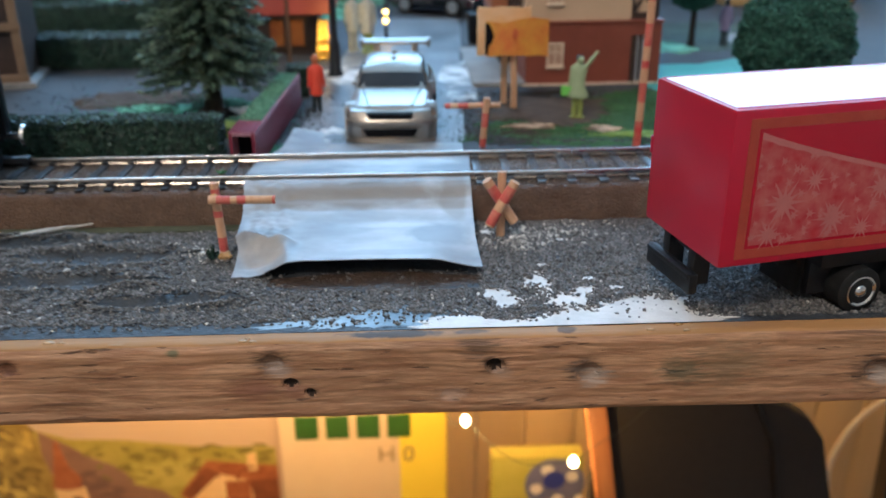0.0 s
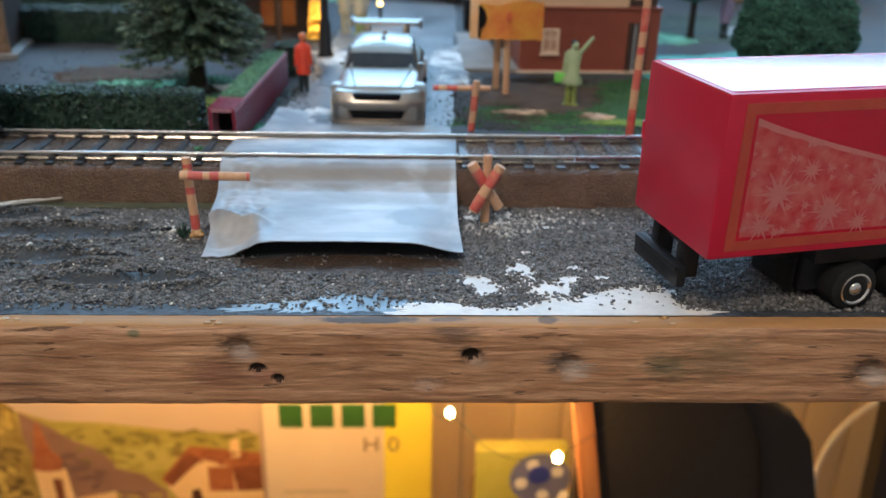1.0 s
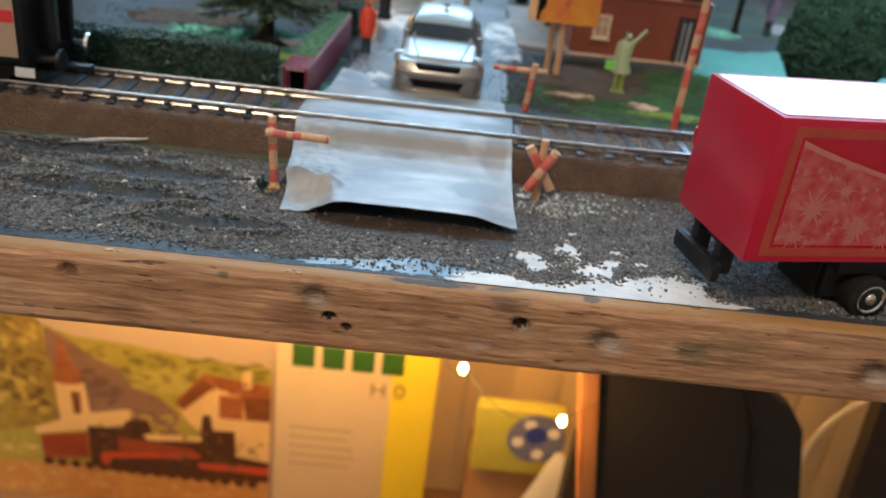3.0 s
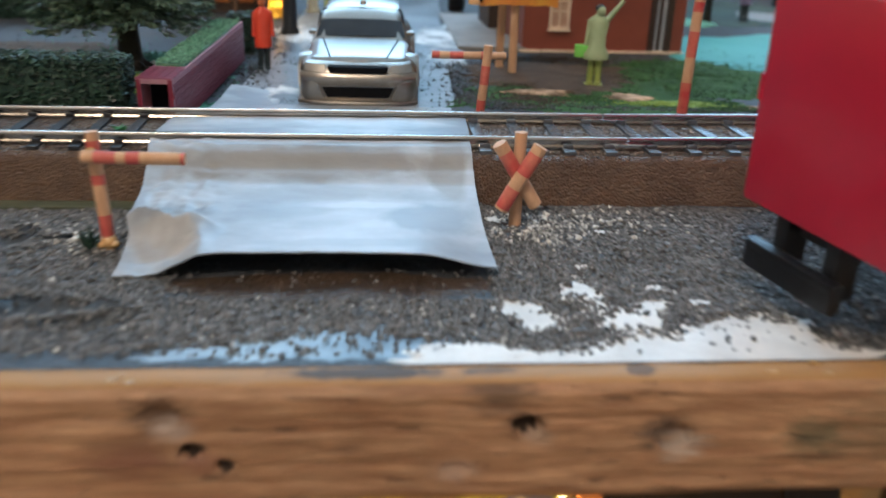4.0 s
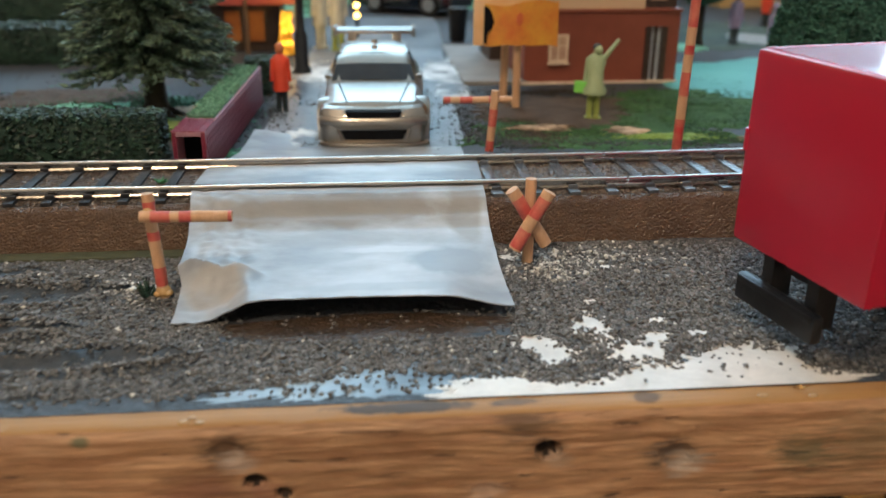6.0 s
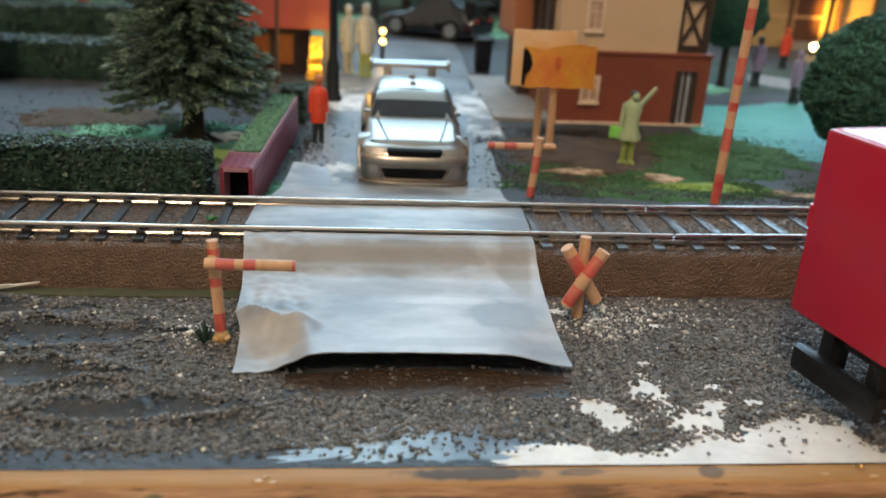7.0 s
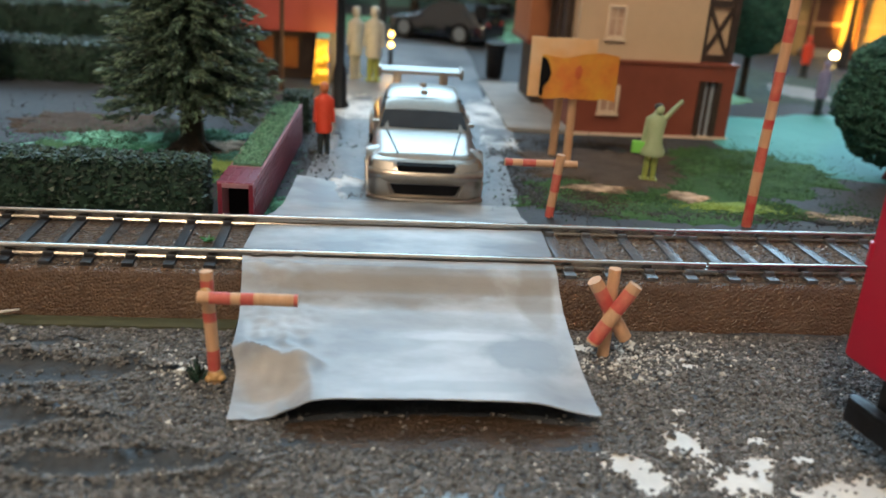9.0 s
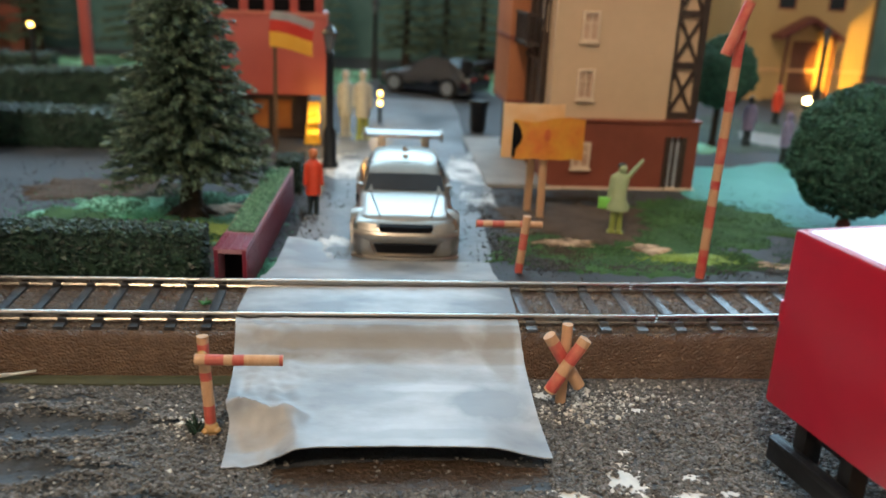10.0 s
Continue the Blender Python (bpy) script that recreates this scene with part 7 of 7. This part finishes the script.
    tile_red = mat("printed_red_tiles", (0.26, 0.075, 0.022), (0.42, 0.15, 0.045), 140, rough=0.4, fine=0.15)
    brown = mat("printed_brown_timber", (0.15, 0.045, 0.015), (0.24, 0.08, 0.025), 90, rough=0.4, fine=0.2)
    wagon = mat("printed_wagon_red", (0.26, 0.04, 0.014), (0.34, 0.07, 0.025), 90, rough=0.4, fine=0.15)
    engine = mat("printed_black_engine", (0.03, 0.014, 0.008), (0.09, 0.035, 0.016), 120, rough=0.4, fine=0.3)
    bright_red = mat("printed_bright_red", (0.5, 0.05, 0.02), (0.56, 0.09, 0.03), 90, rough=0.4)
    flat("hill_print", [(0, 25), (236, 54), (236, 146), (176, 149), (126, 156), (87, 158), (59, 168), (0, 173)], 0.6, hills, "olive printed hills")
    flat("mountain_print", [(65, 166), (85, 153), (101, 141), (119, 132), (132, 115), (148, 110), (164, 94), (164, 71), (65, 69)], 0.4, mauve, "mauve printed mountain")
    flat("tree_print", [(0, 184), (35, 185), (53, 180), (62, 168), (65, 145), (71, 121), (69, 74), (0, 56)], 0.2, autumn, "printed autumn trees")
    flat("tower_print", [(69, 115), (92, 116), (95, 83), (71, 75)], 0.0, plaster, "pale printed church tower")
    flat("onion_print", [(68, 115), (71, 131), (75, 157), (78, 156), (83, 134), (90, 125), (89, 115), (79, 113)], -0.15, tile_red, "red printed onion dome")
    flat("belfry_print", [(81, 107), (88, 107), (88, 87), (82, 85)], -0.15, brown, "dark printed belfry opening")
    flat("nave_print", [(50, 69), (91, 87), (126, 95), (126, 81), (93, 71), (50, 62)], -0.1, plaster, "pale printed roofs")
    flat("chalet_wall_print", [(164, 101), (182, 129), (216, 121), (236, 121), (236, 54), (208, 56), (172, 87)], 0.0, plaster, "pale printed chalet walls")
    flat("chalet_roof_print", [(161, 106), (184, 136), (236, 130), (236, 118), (216, 117), (192, 124), (168, 99)], -0.15, tile_red, "brown printed chalet roof")
    flat("gable_shade_print", [(163, 106), (183, 130), (192, 124), (169, 101)], -0.3, brown, "dark printed gable")
    flat("balcony_print", [(196, 117), (214, 117), (215, 95), (196, 95)], -0.15, tile_red, "printed timber balcony")
    flat("barn_print", [(214, 117), (236, 119), (236, 96), (217, 95)], -0.3, brown, "dark printed timber gable")
    flat("chimney_print", [(214, 141), (221, 143), (221, 126), (214, 126)], -0.3, plaster, "printed chimney")
    flat("ballast_print", [(0, 30), (95, 37), (236, 39), (236, -12), (0, -42)], -0.1, mat("printed_ballast", (0.46, 0.2, 0.05), (0.6, 0.32, 0.09), 70, rough=0.4, fine=0.25), "printed yellow ballast")
    flat("wagon_print", [(54, 62), (91, 68), (92, 43), (55, 39)], -0.45, wagon, "dark red printed wagon")
    flat("engine_print", [(92, 75), (119, 75), (123, 84), (140, 86), (144, 67), (180, 68), (183, 96), (189, 97), (191, 82), (208, 83), (209, 58), (236, 54), (236, 34), (176, 31), (101, 32), (93, 36)], -0.5, engine, "black printed steam engine")
    flat("boiler_print", [(115, 67), (176, 61), (176, 57), (115, 52)], -0.65, wagon, "dark red printed boiler")
    flat("frame_print", [(101, 50), (180, 57), (180, 53), (109, 45), (107, 36), (101, 37)], -0.7, bright_red, "red printed engine frame")
    flat("frame_print", [(179, 48), (236, 49), (236, 41), (212, 42), (180, 42)], -0.7, bright_red, "red printed engine frame")
    flat("platform_print", [(136, 72), (182, 75), (183, 71), (138, 66)], -0.65, plaster, "pale printed platform roof")
    rs = random.Random(17)

    def blots(name, m, lab, spots):
        bm = bmesh.new()
        for x, z, a, b4, y in spots:
            tilt = rs.uniform(-0.6, 0.6)
            ring = [bm.verts.new((x + a * math.cos(q) * math.cos(tilt) - b4 * math.sin(q) * math.sin(tilt), y, z + a * math.cos(q) * math.sin(tilt) + b4 * math.sin(q) * math.cos(tilt))) for q in (2 * math.pi * i / 9 for i in range(9))]
            bm.faces.new(ring)
        ob = part(name, bm, m, p, lab)
        ob["kind"] = "stuff"

    tree = [(rs.uniform(0, 60), rs.uniform(84, 184), rs.uniform(2, 6), rs.uniform(1.5, 4), -0.05 - 0.001 * i) for i in range(140)]
    blots("leaf_print", mat("printed_dark_leaves", (0.11, 0.07, 0.012), (0.2, 0.13, 0.025), 60, rough=0.4), "dark printed leaves", tree[:80])
    blots("leaf_print", mat("printed_gold_leaves", (0.45, 0.32, 0.04), (0.58, 0.42, 0.09), 60, rough=0.4), "gold printed leaves", tree[80:])
    blots("meadow_print", mat("printed_meadow", (0.4, 0.36, 0.05), (0.52, 0.44, 0.1), 60, rough=0.4), "pale printed meadow", [(rs.uniform(130, 232), rs.uniform(112, 136), rs.uniform(3, 10), rs.uniform(1.5, 4), 0.35 - 0.001 * i) for i in range(30)])
    blots("wheel_print", mat("printed_dark_wheels", (0.06, 0.02, 0.012), (0.1, 0.03, 0.016), 60, rough=0.4), "dark printed wheels", [(58 + 11 * i, 36 - 0.35 * i, 4.2, 4.2, -0.8) for i in range(16)])
    blots("highlight_print", mat("printed_pale_lights", (0.7, 0.45, 0.18), (0.76, 0.52, 0.24), 60, rough=0.4), "pale printed highlights", [(rs.uniform(0, 50), rs.uniform(44, 58), rs.uniform(1, 4), rs.uniform(0.6, 1.6), -0.9 - 0.002 * i) for i in range(22)])
    blots("bush_print", mat("printed_dark_bushes", (0.16, 0.14, 0.02), (0.26, 0.22, 0.04), 60, rough=0.4), "dark printed bushes", [(rs.uniform(95, 232), rs.uniform(120, 150), rs.uniform(2, 7), rs.uniform(1, 2.6), 0.3 - 0.001 * i) for i in range(46)])
    blots("slope_print", mat("printed_slope_shade", (0.14, 0.08, 0.06), (0.2, 0.12, 0.085), 60, rough=0.4), "dark printed slopes", [(75 + 80 * u, 150 - 62 * u - rs.uniform(4, 26), rs.uniform(3, 8), rs.uniform(1.2, 2.6), 0.12 - 0.001 * i) for i, u in enumerate(rs.random() for _ in range(26))])
    blots("tree_print", mat("printed_yellow_bushes", (0.4, 0.3, 0.05), (0.5, 0.38, 0.08), 60, rough=0.4), "yellow printed bushes", [(rs.uniform(96, 164), rs.uniform(70, 92), rs.uniform(2, 6), rs.uniform(1.2, 3), 0.1 - 0.001 * i) for i in range(24)])
    blots("roof_print", mat("printed_roof_shade", (0.2, 0.06, 0.018), (0.28, 0.09, 0.028), 60, rough=0.4), "dark printed roof tiles", [(rs.uniform(172, 234), rs.uniform(112, 132), rs.uniform(1.5, 5), rs.uniform(0.6, 1.4), -0.35 - 0.001 * i) for i in range(20)])
    blots("smoke_print", mat("printed_engine_shine", (0.16, 0.075, 0.045), (0.24, 0.11, 0.06), 60, rough=0.4), "brown printed engine details", [(rs.uniform(96, 234), rs.uniform(38, 80), rs.uniform(1, 3.4), rs.uniform(0.6, 1.8), -0.82 - 0.001 * i) for i in range(60)])
    blots("boarding_print", mat("printed_wagon_shade", (0.15, 0.025, 0.01), (0.2, 0.035, 0.014), 60, rough=0.4), "dark printed wagon boards", [(57 + 4.2 * i, 53, 0.5, 9, -0.6) for i in range(8)])
    blots("stone_print", mat("printed_stones", (0.62, 0.4, 0.14), (0.7, 0.48, 0.2), 60, rough=0.4), "pale printed ballast stones", [(rs.uniform(0, 234), rs.uniform(2, 30), rs.uniform(1, 4), rs.uniform(0.5, 1.3), -0.3 - 0.001 * i) for i in range(70)])
    # brown carton with a green packet and a blue wheel
    part_box = solid("brown_carton", box(bmesh.new(), 0, 60, 0, 40, 0, 96, bevel=0.8), mat("brown_cardboard", (0.32, 0.17, 0.07), (0.38, 0.21, 0.09), 40, rough=0.7, fine=0.06), 66, 300, -450, 0, "brown cardboard carton on the shelf", "carton")
    k = thing("green_packet", 64, 290, -354, 0, "yellow-green packet with blue round emblem on a carton", "packet")
    part("packet_body", box(bmesh.new(), 0, 66, 0, 14, 0, 58, bevel=1.0), mat("yellow_green_print", (0.42, 0.4, 0.04), (0.5, 0.47, 0.08), 40, rough=0.4, fine=0.1), k)
    bm = bmesh.new()
    rod(bm, (46, -0.8, 34), (46, 0.4, 34), 22, 22, 28)
    e = part("emblem", bm, mat("grey_blue_print", (0.13, 0.15, 0.3), (0.19, 0.2, 0.36), 60, rough=0.4), k, "grey-blue round emblem")
    bm = bmesh.new()
    rod(bm, (45, -1.4, 38), (45, 0, 38), 8, 8, 20)
    part("emblem_centre", bm, mat("blue_print", (0.02, 0.04, 0.3), (0.04, 0.06, 0.36), 60, rough=0.4), e, "deep blue centre")
    for a in (0.5, 2.0, 3.4, 4.9):
        bm = bmesh.new()
        rod(bm, (46 + 14 * math.cos(a), -1.2, 34 + 14 * math.sin(a)), (46 + 14 * math.cos(a), 0, 34 + 14 * math.sin(a)), 4.5, 4.5, 14)
        part("emblem_spot", bm, M_WHITE, e)
    bm = box(bmesh.new(), -12, 12, -0.5, 0.5, -24, 24, bevel=0.3)
    solid("white_card", bm, M_WHITE, 121, 262, -338, -12, "pale folded card leaning against the carton", "card").rotation_euler = (radians(-12), radians(28), 0)
    # post, black case, curved hose
    ps = solid("wooden_post", box(bmesh.new(), -4.8, 4.8, -8, 8, -300, 140, bevel=1.0), mat("orange_pine_post", (0.26, 0.1, 0.03), (0.36, 0.16, 0.05), 60, rough=0.5, stretch=(3, 3, 0.3), fine=0.15), 0, 0, 0, 0, "pine trestle post under the table", "post", kind="structure")
    ps.matrix_basis = pose(0.1012, 0.158, -0.16, 0, -9, 0)
    bc = thing("black_case", 110.5, 162, -450, 0, "large black fabric case with rounded corner on the shelf", "case")
    bm = bmesh.new()
    prof = [(-8, 0), (176, 0), (131, 206), (119, 254), (109, 268), (96, 276), (80, 281), (-6, 286)]
    loft(bm, [[(x, y, z) for x, z in prof] for y in (0, 12)], smooth=False)
    bmesh.ops.bevel(bm, geom=[e2 for e2 in bm.edges], offset=2.0, segments=2, profile=0.6, affect="EDGES")
    part("case_body", bm, mat("black_fabric", (0.012, 0.009, 0.008), (0.02, 0.015, 0.013), 200, rough=0.75, bump=0.3, bscale=1500), bc)
    bm = bmesh.new()
    for a, b3 in zip([(140, -1.2, 0), (100, -1.2, 204), (90, -1.2, 256)], [(100, -1.2, 204), (90, -1.2, 256), (78, -1.2, 279)]):
        rod(bm, a, b3, 1.2, 1.2, 8)
    part("piping", bm, M_BLACK, bc)
    b5 = thing("black_case", 327, 250, -450, 0, "tall flat black case standing on the shelf", "case")
    bm = bmesh.new()
    loft(bm, [[(9, y, 0), (110, y, 0), (110, y, 255), (-2, y, 255)] for y in (0, 14)], smooth=False)
    bmesh.ops.bevel(bm, geom=bm.edges[:], offset=1.5, segments=2, profile=0.6, affect="EDGES")
    part("case_body", bm, bpy.data.materials["black_fabric"], b5)
    part("clasp", box(bmesh.new(), 40, 52, -1.5, 0.5, 190, 204, bevel=0.4), M_BLACK, b5)
    cv = bpy.data.curves.new("pale_hose", "CURVE")
    cv.dimensions, cv.bevel_depth, cv.bevel_resolution = "3D", 0.0022, 4
    sp = cv.splines.new("POLY")
    sp.points.add(24)
    for i in range(25):
        a = radians(215 - 150 * i / 24)
        sp.points[i].co = (0.432 + 0.088 * math.cos(a), 0.345, -0.362 + 0.088 * math.sin(a), 1)
    ho = new("pale_hose", cv)
    cv.materials.append(M_WHITE)
    tagged(ho, "pale curved hose hanging by the panelling", "hose")
    # fairy lights: a wire with warm bulbs, lengthened to reach the added hidden fill lights
    s = thing("fairy_lights", 0, 0, 0, 0, "string of warm fairy lights hanging under the table", "fairy lights")
    bulbs = [(-210, 248, -150), (-60, 248, -150), (60, 228, -150), (22, 160, -152), (35.2, 150, -168.4), (84.7, 120, -173), (180, 190, -130), (300, 262, -155)]
    bm = bmesh.new()
    for a, b3 in zip(bulbs, bulbs[1:]):
        pa, pb = Vector(a), Vector(b3)
        pr = pa
        for i in range(1, 9):
            q = pa.lerp(pb, i / 8) + Vector((0, 2, -14 * math.sin(math.pi * i / 8)))
            rod(bm, pr, q, 0.2, 0.2, 6, cap=False)
            pr = q
    part("wire", bm, M_FIG_DARK, s, "dark green wire")
    for b3 in bulbs:
        bm = bmesh.new()
        ball(bm, *b3, 2.2, 2.2, 3.0)
        part("bulb", bm, M_BULB, s, "glowing warm bulb")


build_under()
